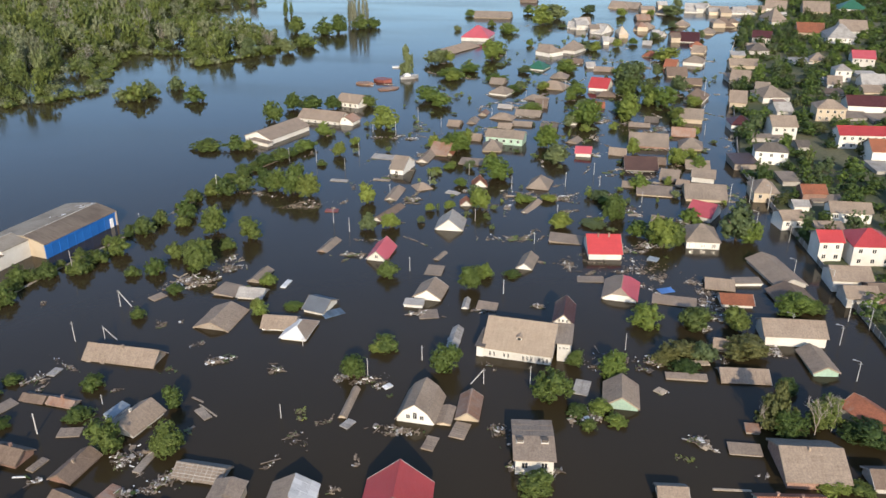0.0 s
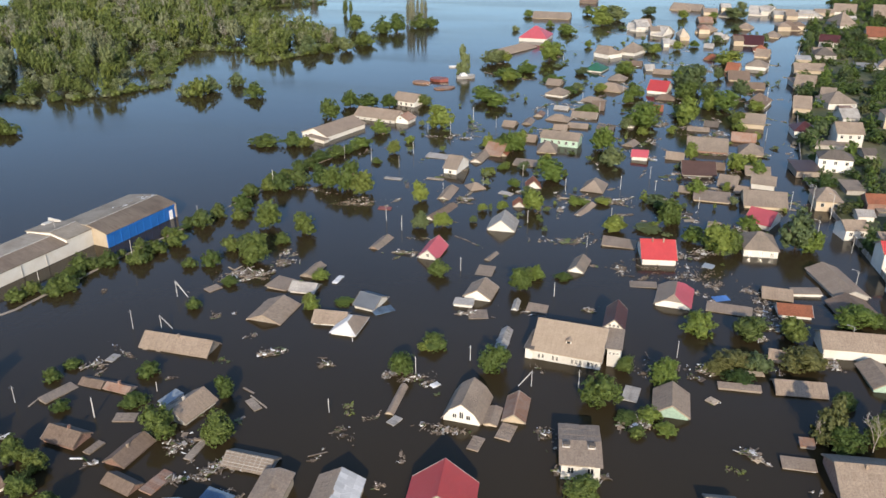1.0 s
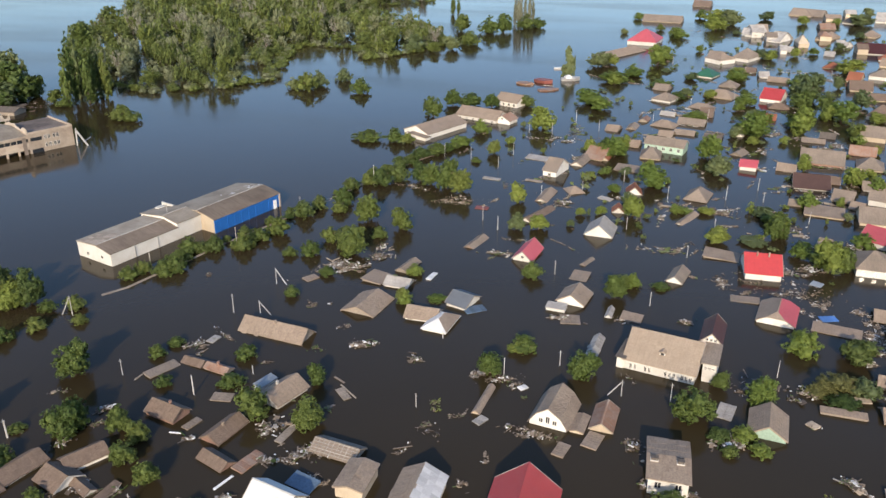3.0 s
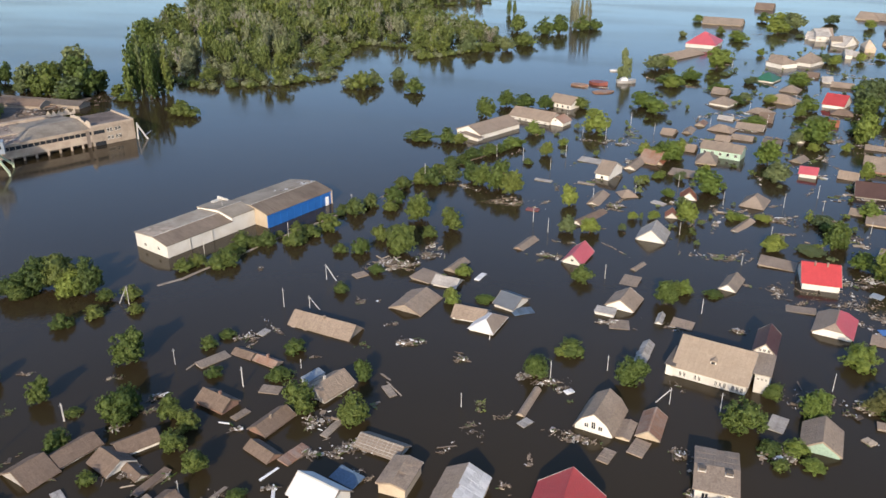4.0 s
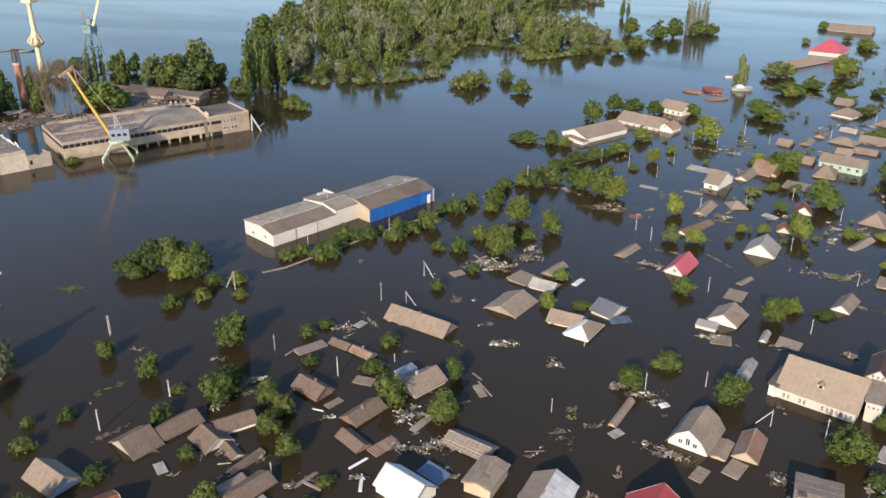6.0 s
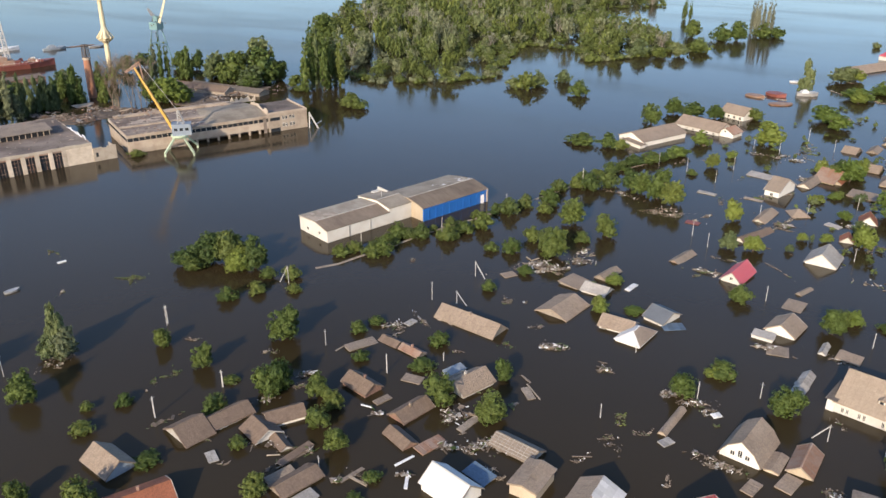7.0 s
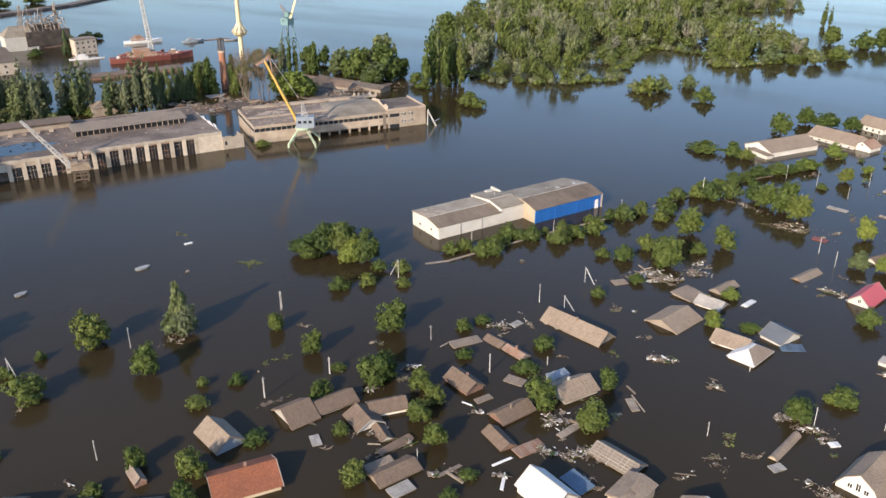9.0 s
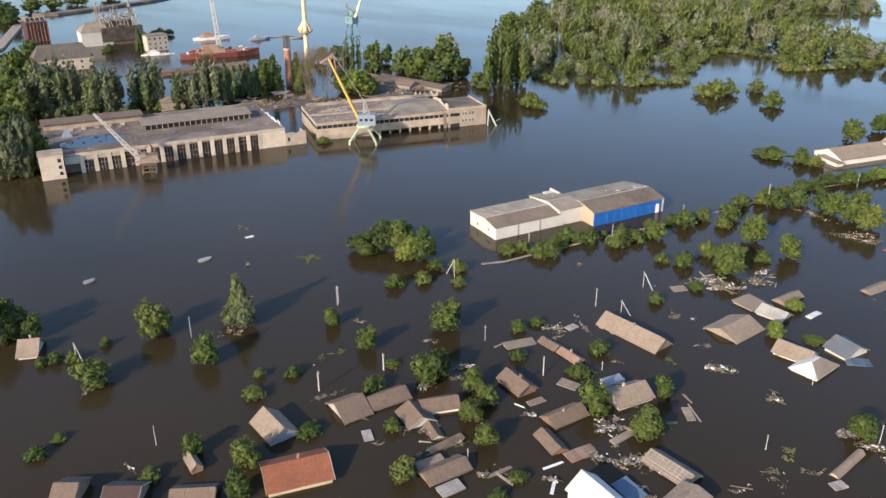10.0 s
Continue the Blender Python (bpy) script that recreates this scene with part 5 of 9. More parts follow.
house(-37.1, 161.2, -3.8, 7.8, 6, 0.7, 2.4, tilt=1.7, roll=2.2)
house(-32.2, 158.1, 78.7, 9, 6.3, 0.6, 2.3, kind='hip', roof='white_roof', roof2='slate')
house(-51.1, 163.7, 76.5, 10.5, 8.8, 0.2, 2, wall='wood')
house(-46.7, 186.3, 74.4, 7.8, 3.6, 0.3, 1.3, roof='slate_grey', wall='wood', category='shed', tilt=0.4, roll=-0.0)
house(-46.7, 176.1, -8, 6.6, 5.8, 0.4, 1.9, roof='slate_light', tilt=1.5, roll=-2.4)
house(-67.4, 147.2, -11.6, 16.5, 6.2, 0.2, 2.6, wall='wood', chimneys=1)
house(-31.8, 205.9, 70.7, 9.2, 3.4, 0.1, 1, roof='slate_grey', wall='rust', category='shed', tilt=-1.7, roll=0.7)
house(-15.7, 247.5, 76.7, 11, 4.5, 0.1, 1.3, tilt=-2.0, roll=-2.1)
house(-16.8, 230.6, 62.7, 14.5, 4, 0.1, 1.2, roof='slate_brown', tilt=1.6, roll=1.9)
house(-7.1, 254.3, 23.1, 5.6, 6, 0.2, 1.9, kind='hip', wall='wood', category='shed')
house(-14.4, 273.1, -19.8, 5.5, 12, 1.9, 5.2, roof='slate_grey', windows='f')
house(-22.3, 287.4, -14.4, 8.3, 4.5, 0.2, 0.7, kind='flat', roof='slate_light', wall='wood', category='shed', tilt=1.7, roll=-0.8)
house(-66.9, 317.8, 60.5, 24.5, 13.8, 2.0, 4.6, windows='l')
house(-70.8, 304.6, 60.5, 3.6, 9.5, 1.4, 2.0, kind='flat', roof='slate_grey', wall='white', category='shed', label='low white annex with a flat grey roof in the flood')
house(-51.2, 341.5, -21.5, 20.5, 11.5, 1.5, 4.4, windows='f')
house(-40.2, 336.4, 68.5, 7.5, 8, 1.6, 3.7, roof='rust', windows='g')
house(-41.6, 368.2, -27, 12.3, 9.8, 2.2, 5.2, windows='f')
house(12, 257.3, 90, 6.5, 5.3, 0.1, 2.5, roof='orange', category='shed', tilt=2.7, roll=2.9)
house(7, 238.9, 90, 4.8, 4.1, 0.1, 1.9, roof='orange', category='shed', tilt=1.4, roll=2.9)
house(2.2, 220.6, 81.2, 8.5, 8.4, 0.5, 3.7, roof='slate_light')
house(32.4, 256.6, 72.9, 10, 7.6, 0.3, 3.3, kind='hip', roof='slate_grey', wall='cream')
house(27.4, 235.9, 61.5, 11.2, 3, 0.1, 0.9, category='shed', tilt=-2.9, roll=1.8)
house(34.4, 209.8, -12.2, 9.4, 6.2, 0.2, 0.8, kind='flat', wall='wood', tilt=2.5, roll=-3.0)
house(43.4, 202, -2.3, 9.3, 12, 1.8, 5.1, roof='red', chimneys=2)
house(52.6, 290.8, -13.1, 6.2, 6.8, 1.3, 3.2, roof='pink', tilt=-1.8, roll=-2.2)
house(24.7, 307.6, -17.8, 15.3, 8.2, 2.8, 5.0, roof='slate_grey', wall='mint', windows='f')
house(18.9, 299.4, -5.4, 7.7, 10.8, 0.5, 3.5, kind='hip', roof='slate_grey', wall='cream')
house(10.9, 280.5, -15.2, 10, 6.2, 0.4, 1, kind='flat', roof='slate_grey', wall='wood')
house(65.4, 292.7, -12.4, 6.6, 6.8, 0.3, 2.2, wall='cream', tilt=2.6, roll=2.6)
house(79.9, 305, -11.6, 15, 13, 0.8, 4.4, roof='slate_grey', wall='brick')
house(70.3, 276.4, -6.2, 11.7, 12, 0.6, 3.9, roof='brown', wall='grey_wall')
house(68.9, 248.9, -13.3, 11.5, 8, 0.5, 1.3, kind='flat', wall='cream')
house(23.5, 553, -13.7, 19, 23, 2.4, 8.7, kind='hip', roof='pink')
house(7.4, 507.3, 56.1, 41.9, 11.2, 0.4, 3.5, kind='hip', wall='wood')
house(39.5, 654.1, -12.3, 28.9, 15, 0.5, 4.6, roof='slate_grey', wall='cream')
house(64, 493.1, -49.1, 12.3, 12.5, 2.5, 5.9, kind='hip')
house(80.1, 504.6, -33.1, 10.5, 17, 2, 6.7, kind='hip', roof='slate_grey')
house(94.7, 600.6, -20, 7.8, 11, 1.5, 4.5, roof='slate_light')
house(100.1, 608.4, 15.4, 10.2, 15.8, 1.5, 5.8, roof='slate_light')
house(111, 578.1, -35.1, 8.5, 18.2, 0.8, 5.8, roof='slate_light')
house(53.2, 452.6, -26.2, 10.6, 12.5, 0.8, 4.2, kind='hip', roof='green')
house(61.9, 429.1, -17.7, 9.3, 9.5, 0.4, 3, kind='hip', roof='slate_grey', wall='wood')
house(55.3, 404.4, -25.9, 14.5, 11, 0.5, 3.5, kind='hip', wall='cream')
house(28.5, 391.3, -28.8, 9.9, 10.2, 1, 3.8, kind='hip', roof='slate_grey')
house(44.2, 379.1, -23.9, 11.1, 7, 0.3, 2.2, kind='hip', roof='slate_grey', wall='wood')
house(28.6, 363.6, -18.5, 6.6, 4.8, 0.2, 1.5, roof='slate_light', category='shed', tilt=-0.6, roll=2.2)
house(37.6, 349.9, -15.1, 11.2, 6.8, 0.4, 2.3, roof='slate_grey')
house(26, 344.3, -21.7, 10.2, 7.5, 0.3, 2.4, kind='hip', wall='wood')
house(18.2, 351.9, 76.8, 8, 4.3, 0.1, 1.3, roof='rust', wall='wood', category='shed', tilt=2.9, roll=-2.5)
house(12.8, 338.8, 77.9, 8.2, 4.4, 0.1, 1.3, roof='slate_grey', wall='wood', category='shed', tilt=-0.9, roll=0.2)
house(45.2, 366.6, -10.3, 5.9, 11, 0.3, 3.3, roof='slate_brown', wall='wood')
house(78.7, 402.1, -22.5, 9.8, 13.8, 1.6, 5.4, roof='red')
house(78.4, 386.3, -7.2, 9.3, 6.8, 0.4, 2.3, kind='hip', roof='slate_brown', wall='wood')
house(71.5, 364.5, -12, 5.1, 7.5, 0.2, 2.3, roof='orange', wall='cream', category='shed', tilt=-1.4, roll=-0.6)
house(121.1, 560.6, 0, 6.8, 15.8, 2.5, 6.8, kind='hip', roof='cream', wall='cream')
house(141.1, 591.8, -15.2, 9.8, 15.2, 0.8, 5, kind='hip', roof='slate_grey', wall='cream')
house(106.9, 540.7, 74.3, 8, 8, 0.5, 2.7, roof='slate_light')
house(124.1, 489.1, -25.4, 8.4, 10.2, 0.5, 3.3, kind='hip', roof='orange', wall='cream')
house(82.6, 456.2, 0, 5.3, 8.5, 0.6, 2.9, roof='slate_light', tilt=-2.2, roll=-0.4)
house(88.3, 445.3, -16.5, 10.7, 6.8, 0.4, 2.3, wall='wood')
house(150.1, 709.7, -24.1, 17.7, 15.2, 0.6, 4.8, kind='hip', wall='cream')
house(54.9, 338, 78.9, 10.8, 4.7, 0.6, 1.9, roof='slate_light', tilt=-1.4, roll=2.4)
house(159.5, 544.6, -13.3, 18.8, 17.5, 0.8, 5.6, roof='maroon')
house(160.2, 519.1, -13.1, 8.9, 10.2, 0.8, 3.6, kind='hip', roof='orange')
house(205.3, 610.4, -17.8, 17.6, 18.8, 0.8, 6, kind='hip', roof='slate_brown', wall='cream')
house(222.6, 674.9, -12.5, 15.2, 16.2, 1, 5.5, wall='cream')
house(239.6, 673.6, 0, 21.7, 13, 1.2, 4.8, kind='hip', roof='slate_light')
house(204, 686.6, -18.5, 10.6, 20.5, 1, 6.6, roof='slate_light')
house(142.9, 463.4, -25.4, 11.5, 11, 2, 5, kind='hip', roof='slate_grey')
house(124.8, 434.2, -7.6, 10.8, 13.2, 0.8, 4.4, roof='slate_brown', wall='cream')
house(127.5, 412.3, -8.5, 8.9, 8.8, 0.6, 3, roof='slate_brown', wall='cream')
house(119.3, 376.9, -28.5, 9.3, 14.8, 1.6, 5.7, kind='hip', roof='slate_brown')
house(106.6, 340.3, -16.7, 9.7, 11.5, 2, 5.2, roof='slate_grey', wall='cream')
house(97.1, 318, -15.1, 9.4, 8.8, 0.6, 3, roof='rust', wall='brick')
house(95.3, 301, -13.7, 9.3, 11, 0.7, 3.7, kind='hip', roof='slate_grey', wall='cream')
house(90.5, 275.9, -8.6, 8.5, 7.2, 0.6, 2.6, roof='slate_grey', wall='grey_wall')
house(88.5, 261.9, -17.4, 7.9, 7.5, 1.8, 3.9, roof='slate_grey', tilt=1.3, roll=-0.7)
house(84.1, 245.6, -9, 13.1, 11.8, 1, 4.2, roof='slate_grey', wall='cream')
house(79, 228.4, -35.5, 7.9, 10.5, 1.6, 4.5, roof='pink')
house(72, 208.8, -7.1, 9.5, 11.8, 2.2, 5.4, kind='hip', roof='slate_grey', windows='f')
house(85.3, 187.3, -83.9, 16.9, 8.5, 0.9, 2.6, wall='grey_wall')
house(84.1, 173.9, -86.9, 8.3, 9.8, 0.6, 2.6, roof='slate_brown', wall='grey_wall')
house(68.6, 180.8, -10, 7.1, 6.2, 0.3, 2, wall='grey_wall', tilt=1.5, roll=-0.4)
house(76.1, 181.8, 0, 7, 3.2, 0.8, 1.1, kind='flat', roof='slate_grey', category='shed', tilt=-0.5, roll=-1.9)
house(69.7, 171.5, -6.3, 7.8, 5.8, 0.8, 2.4, roof='orange', tilt=0.7, roll=-2.2)
house(55.3, 171.9, -16.3, 10.3, 4, 0.3, 0.7, kind='flat', wall='wood', tilt=-0.6, roll=2.0)
house(76.3, 154.9, -6.1, 13.4, 8.2, 2.4, 4.7)
house(77.8, 143.9, 87.7, 10, 5.6, 0.8, 2.2, roof='slate', wall='mint', tilt=2.1, roll=-1.6)
house(60.7, 139.2, -4.8, 9.7, 6, 0.2, 1.9, wall='grey_wall', tilt=0.0, roll=-2.5)
house(49, 138.7, -7.1, 8.3, 2.0, 0.5, 0.7, kind='flat', roof='slate', wall='wood', category='shed')
house(59.9, 151.3, -15.6, 3.5, 5, 0.6, 2, wall='grey_wall', category='shed', tilt=1.3, roll=1.9)
house(61.9, 110.9, -4.5, 10.6, 11.6, 1.6, 4.4, roof='slate', wall='brick', chimneys=1)
house(56.2, 121.3, -8, 2.6, 2.2, 0.6, 1.0, kind='flat', roof='rust', wall='wood', category='shed', label='little dull red shed roof beside a bare tree')
house(52.9, 115.5, -7.8, 5.7, 3, 0.4, 0.7, kind='flat', wall='grey_wall', category='shed')
house(36.9, 103.4, -4.4, 5, 5, 1, 2.4, roof='slate', wall='cream', category='shed')
house(54.9, 100.6, -1.3, 10.9, 4.5, 1.5, 2.7, roof='orange', wall='cream', chimneys=2)
house(43.6, 177.3, 74.3, 10.8, 8.7, 0.6, 3, kind='half', roof2='pink')
house(37.4, 184.1, -5.5, 6.7, 3.2, 0.1, 0.4, kind='flat', roof='slate_grey', wall='wood', category='shed', tilt=-2.2, roll=-1.2)
house(22.3, 194.1, 72.1, 8.5, 4.5, 0.3, 1.9, roof='slate_grey', tilt=0.4, roll=-0.8)
house(170.8, 474.1, -12.1, 8.4, 8.8, 4, 4.9, kind='flat', roof='slate_light', wall='cream', base=0.58)
house(152.9, 415.1, -24.8, 9.6, 14.5, 2.5, 6.5, wall='cream', base=0.57)
house(135.6, 368.3, -16, 7.8, 14.8, 2.5, 6.6, wall='cream', base=0.56)
house(122.6, 326.3, -5.2, 9.6, 10.2, 3, 5.8, kind='hip', roof='maroon', base=0.57)
house(152.8, 374.6, 4.7, 13.4, 14.5, 3.5, 7.5, kind='hip', roof='slate_grey', base=0.77)
house(134.1, 313.3, -4.7, 10.1, 11.5, 6, 9.2, base=0.76, windows='f')
house(117.7, 280.1, -13.4, 11.7, 8.5, 5.5, 7.8, kind='hip', roof='slate_dark', base=0.68, windows='f')
house(102.5, 244.6, -7.3, 8.2, 11, 3.3, 6.3, kind='hip', wall='cream', windows='f')
house(100.7, 220.2, 7.1, 7.1, 7, 3.3, 5.2, windows='f', tilt=2.2, roll=2.4)
house(120.1, 223.8, -8.7, 12, 8, 4, 6.2, base=0.76, windows='f')
house(116, 240.1, -3.7, 7.9, 7.2, 4, 6, roof='orange', wall='brick', base=0.7)
house(102.1, 197.6, -3.1, 6.8, 7.5, 6, 8.1, roof='red', base=0.57, windows='f')
house(111.8, 195.9, -3.7, 11.3, 11.2, 6.2, 9.3, kind='hip', roof='red', base=0.69, windows='f')
house(100.3, 180.7, -5.4, 9.9, 8.5, 3.2, 5.5, base=0.56)
house(98.9, 171.7, -4.1, 8, 7, 2.6, 4.5, wall='grey_wall', base=0.55)
house(160, 298.4, -6.2, 21.2, 9.2, 6.3, 8.8, roof='red', base=1.12, windows='f')
house(157.4, 279.5, -7.2, 10.7, 11.8, 6, 9.2, roof='orange', base=1.16)
house(164.2, 339, -9, 12.4, 10.5, 6.5, 9.4, kind='hip', wall='cream', base=1.02, windows='f')
house(185.2, 350.3, -10.1, 17.1, 12.2, 5, 8.4, roof='maroon', base=1.23)
house(203.8, 414.9, -9.4, 8.6, 9.5, 7, 9.6, kind='hip', roof='slate_light', base=1.21, windows='f')
house(233.2, 454.2, -15.6, 12.2, 12.8, 6, 9.5, roof='pink', base=1.4, windows='f')
house(211.6, 398.7, -12.7, 11.4, 14, 4, 7.9, roof='slate_light', base=1.36)
house(206, 532.8, -21.5, 11.9, 13.2, 4.5, 8.1, roof='maroon', base=0.74, windows='f')
house(246.1, 619.7, 0, 13.2, 28.2, 3, 10.8, kind='hip', base=0.88)
house(256.5, 534.2, -13.6, 18.2, 26.2, 5, 12.2, kind='hip', roof='slate_light', base=1.36, windows='f')
house(247.6, 559.5, -15.6, 17.5, 19.2, 4, 9.3, roof='orange', wall='cream', base=1.13)
house(78.8, 122.1, -68.4, 11, 6.8, 2.4, 4.3, roof='orange', wall='cream')
house(73.1, 107, -2.8, 5.6, 5.8, 1.2, 2.8, roof='slate_brown', wall='grey_wall', category='shed')
house(-164, 58.7, 51.9, 4.3, 7.2, 0.6, 3.1, category='shed', chimneys=1, tilt=0.9, roll=-0.7)
house(-104.5, 58.6, -16.4, 4.4, 2.2, 0.8, 1.9, roof='slate_grey', wall='brick', category='shed')
house(63.5, 504.8, -23.6, 8.9, 8.8, 2, 4.4, roof='slate_grey')
house(97.5, 595.6, -34.3, 8.8, 12.8, 1.4, 4.9, roof='slate_light')
house(104.2, 612.1, 1.9, 7.4, 16.2, 1.4, 5.9, wall='cream')
house(112.6, 580, -39.1, 7.4, 17.2, 1, 5.7, roof='slate_grey', wall='grey_wall')
house(108.2, 539.4, -27.8, 8.6, 9.2, 0.5, 3, roof='slate_light')
house(146.4, 596.1, -35.6, 8.4, 13, 0.8, 4.4, kind='hip', wall='cream')
house(131.4, 528.7, -18.3, 5.9, 8.5, 0.3, 2.6, roof='slate_light', tilt=-0.4, roll=0.1)
house(147.5, 562.6, -39.6, 6.9, 10, 0.5, 3.2, roof='slate_light')
house(180.3, 674.3, -40, 9.6, 20.2, 0.8, 6.4, kind='hip', roof='slate_grey')
house(213.5, 686.9, -41.8, 9.6, 20.5, 1, 6.6, roof='slate_light')
house(183.4, 572.9, -25.3, 10.3, 12, 0.8, 4.1, kind='hip', roof='slate_grey', wall='cream')
house(155.4, 712, -32.1, 25.6, 15.5, 0.5, 4.8, roof='slate_grey', wall='wood')
house(128.2, 456.5, -24.4, 7, 12.8, 0.8, 4.3, roof='orange', wall='cream')
house(156.3, 500, -24.9, 8.1, 12.2, 1, 4.4, wall='cream')
house(174.8, 607.9, -29.8, 10.1, 13, 0.8, 4.4, kind='hip', wall='cream')
house(153.1, 639.6, 1.9, 10.7, 12, 0.6, 3.9, roof='rust', wall='wood')
house(77.3, 753, -13.5, 15, 15.2, 0.6, 4.8, roof='slate_brown', wall='wood')
house(152.2, 383.7, -17.4, 6.8, 14.5, 3.2, 7.2, roof='slate_grey', base=0.7)
house(148.5, 350.3, 1.9, 7.7, 11, 2.6, 5.6, roof='slate_light', base=0.8)
house(166.3, 451.4, -9.1, 16, 10.8, 2.6, 5.6, wall='cream', base=0.62)
house(212.7, 464.3, -20.2, 8.5, 13, 3, 6.6, kind='hip', wall='cream', base=1.11)
house(194.5, 401.5, -18.9, 6.9, 11.8, 3.2, 6.4, base=1.13)
house(189.8, 495.8, -6.3, 12.7, 13.2, 3, 6.6, kind='hip', roof='slate_dark', wall='grey_wall', base=0.74)
house(273.8, 688.7, -21.8, 16.8, 19.8, 3, 8.4, base=0.68)
house(295.7, 664.6, -16.6, 19.9, 24, 4, 10.6, wall='cream', base=1.12)
house(279, 566, -13.3, 17.7, 22.2, 4, 10.1, base=1.49)
house(330.6, 677.7, -15.3, 22.1, 21.8, 4, 10, kind='hip', roof='green', base=1.45)
house(63.9, 223.5, -21.7, 3.6, 5.8, 0.3, 1.9, roof='slate_grey', wall='wood', category='shed', tilt=-1.6, roll=-2.8)
house(62, 256.1, -17.7, 3.7, 5, 0.2, 1.6, roof='slate_grey', wall='wood', category='shed', tilt=-2.4, roll=0.4)
house(77.9, 263.8, -21, 6.5, 9.2, 0.6, 3.1, roof='slate_grey', wall='cream')
house(89.7, 339.7, -18.3, 5.9, 6.2, 0.2, 1.9, roof='slate_dark', wall='wood', category='shed', tilt=-0.9, roll=2.8)
house(82.2, 330.9, -11.7, 8.7, 4.8, 0.2, 1.5, roof='slate_grey', wall='wood', tilt=0.4, roll=-2.5)
house(78, 281, -13.8, 5.5, 6.5, 0.3, 2.1, roof='slate_brown', wall='brick', category='shed', tilt=1.1, roll=-1.1)
house(80, 256.1, -23.6, 4.2, 6.2, 0.3, 2, wall='cream', category='shed', tilt=2.3, roll=-3.0)
house(-5.8, 287.8, 73.6, 14, 4.7, 0.3, 1.6, roof='slate_grey')
house(-0, 294.9, -22.1, 7.5, 11.8, 0.5, 3.7, roof='rust', wall='cream')
house(2.5, 293.8, 78.8, 9, 3.6, 0.2, 1.2, roof='orange', wall='cream', category='shed', tilt=2.6, roll=1.0)
house(12.2, 312, -13.4, 6.8, 7.2, 0.2, 2.2, wall='wood', tilt=-2.2, roll=-0.9)
house(33.4, 333, -12.4, 8.3, 5.5, 0.2, 1.7, roof='slate_grey', wall='wood', tilt=0.3, roll=0.4)
house(44.2, 328.2, -14.3, 7, 6.5, 0.2, 2, roof='slate_dark', wall='wood', tilt=-1.0, roll=-0.9)
house(51.7, 308.4, 60.3, 7.2, 4.7, 0.1, 1.4, roof='slate_grey', wall='wood', category='shed', tilt=1.2, roll=-1.1)
house(28.4, 414.9, -20.6, 7.5, 8.5, 0.4, 2.7, roof='slate_grey', wall='wood')
house(77.6, 468.7, -16.7, 5.8, 7.5, 0.2, 2.3, roof='slate_brown', wall='wood', tilt=0.6, roll=-2.8)
house(26.3, 330, -17, 6, 6, 0.1, 1.8, wall='wood', category='shed', tilt=-2.9, roll=1.6)
house(5.1, 333.9, -19, 5.5, 6.8, 0.1, 2, wall='wood', category='shed', tilt=-1.4, roll=1.4)
house(-84.6, 127.6, 62, 7.2, 2.6, 0.2, 0.5, kind='flat', roof='slate_grey', wall='wood', category='shed', tilt=2.3, roll=0.2)
house(-52.7, 178, 73.1, 6.7, 6, 0.2, 0.8, kind='flat', wall='wood', tilt=2.3, roll=-2.4)

house(127.8, 307.1, -3.2, 15.4, 5.1, 2.3, 2.8, kind='flat', roof='slate_grey', wall='grey_wall', base=0.70, category='shed')
house(115.7, 257.9, -3.2, 6.5, 9.7, 2.3, 2.8, kind='flat', roof='slate_grey', wall='grey_wall', base=0.70, category='shed')
house(109.5, 232.9, -3.2, 5.2, 6.2, 2.3, 3.5, kind='gable', roof='slate_light', wall='white', base=0.70, category='shed')
house(119.5, 236.9, -3.2, 10.1, 5.5, 2.3, 2.8, kind='flat', roof='slate_grey', wall='cream', base=0.70, category='shed')
house(109.6, 214.1, -3.2, 8.0, 8.3, 2.3, 4.0, kind='gable', roof='slate', wall='grey_wall', base=0.70, category='shed')
house(176.0, 340.8, -3.3, 12.2, 12.0, 2.3, 2.8, kind='flat', roof='slate_grey', wall='grey_wall', base=0.70, category='shed')
house(186.1, 335.3, -3.3, 12.7, 12.0, 2.3, 2.8, kind='flat', roof='slate', wall='grey_wall', base=0.70, category='shed')
house(221.4, 423.7, -3.3, 11.1, 12.0, 2.7, 3.2, kind='flat', roof='slate_light', wall='white', base=0.70, category='shed')
house(194.0, 405.4, -3.3, 7.3, 12.0, 2.5, 4.9, kind='gable', roof='slate_light', wall='white', base=0.70, category='shed')
house(202.8, 464.2, -3.4, 12.1, 12.0, 2.3, 2.8, kind='flat', roof='slate_light', wall='white', base=0.70, category='shed')
house(151.0, 418.7, -3.3, 9.2, 12.0, 2.7, 3.2, kind='flat', roof='slate', wall='grey_wall', base=0.70, category='shed')
house(106.9, 277.0, -3.2, 8.9, 12.0, 2.6, 3.1, kind='flat', roof='brown', wall='wood', base=0.70, category='shed')
house(135.9, 296.6, -3.2, 5.1, 8.2, 2.3, 3.9, kind='gable', roof='slate_dark', wall='grey_wall', base=0.70, category='shed')
house(152.4, 269.1, -3.2, 7.3, 11.4, 2.4, 2.9, kind='flat', roof='slate_light', wall='grey_wall', base=0.70, category='shed')
house(104.1, 173.4, -3.1, 5.3, 8.8, 2.6, 4.3, kind='gable', roof='slate_brown', wall='brick', base=0.70, category='shed')
house(191.6, 504.7, -3.4, 10.6, 12.0, 2.6, 5.0, kind='gable', roof='slate', wall='cream', base=0.70, category='shed')
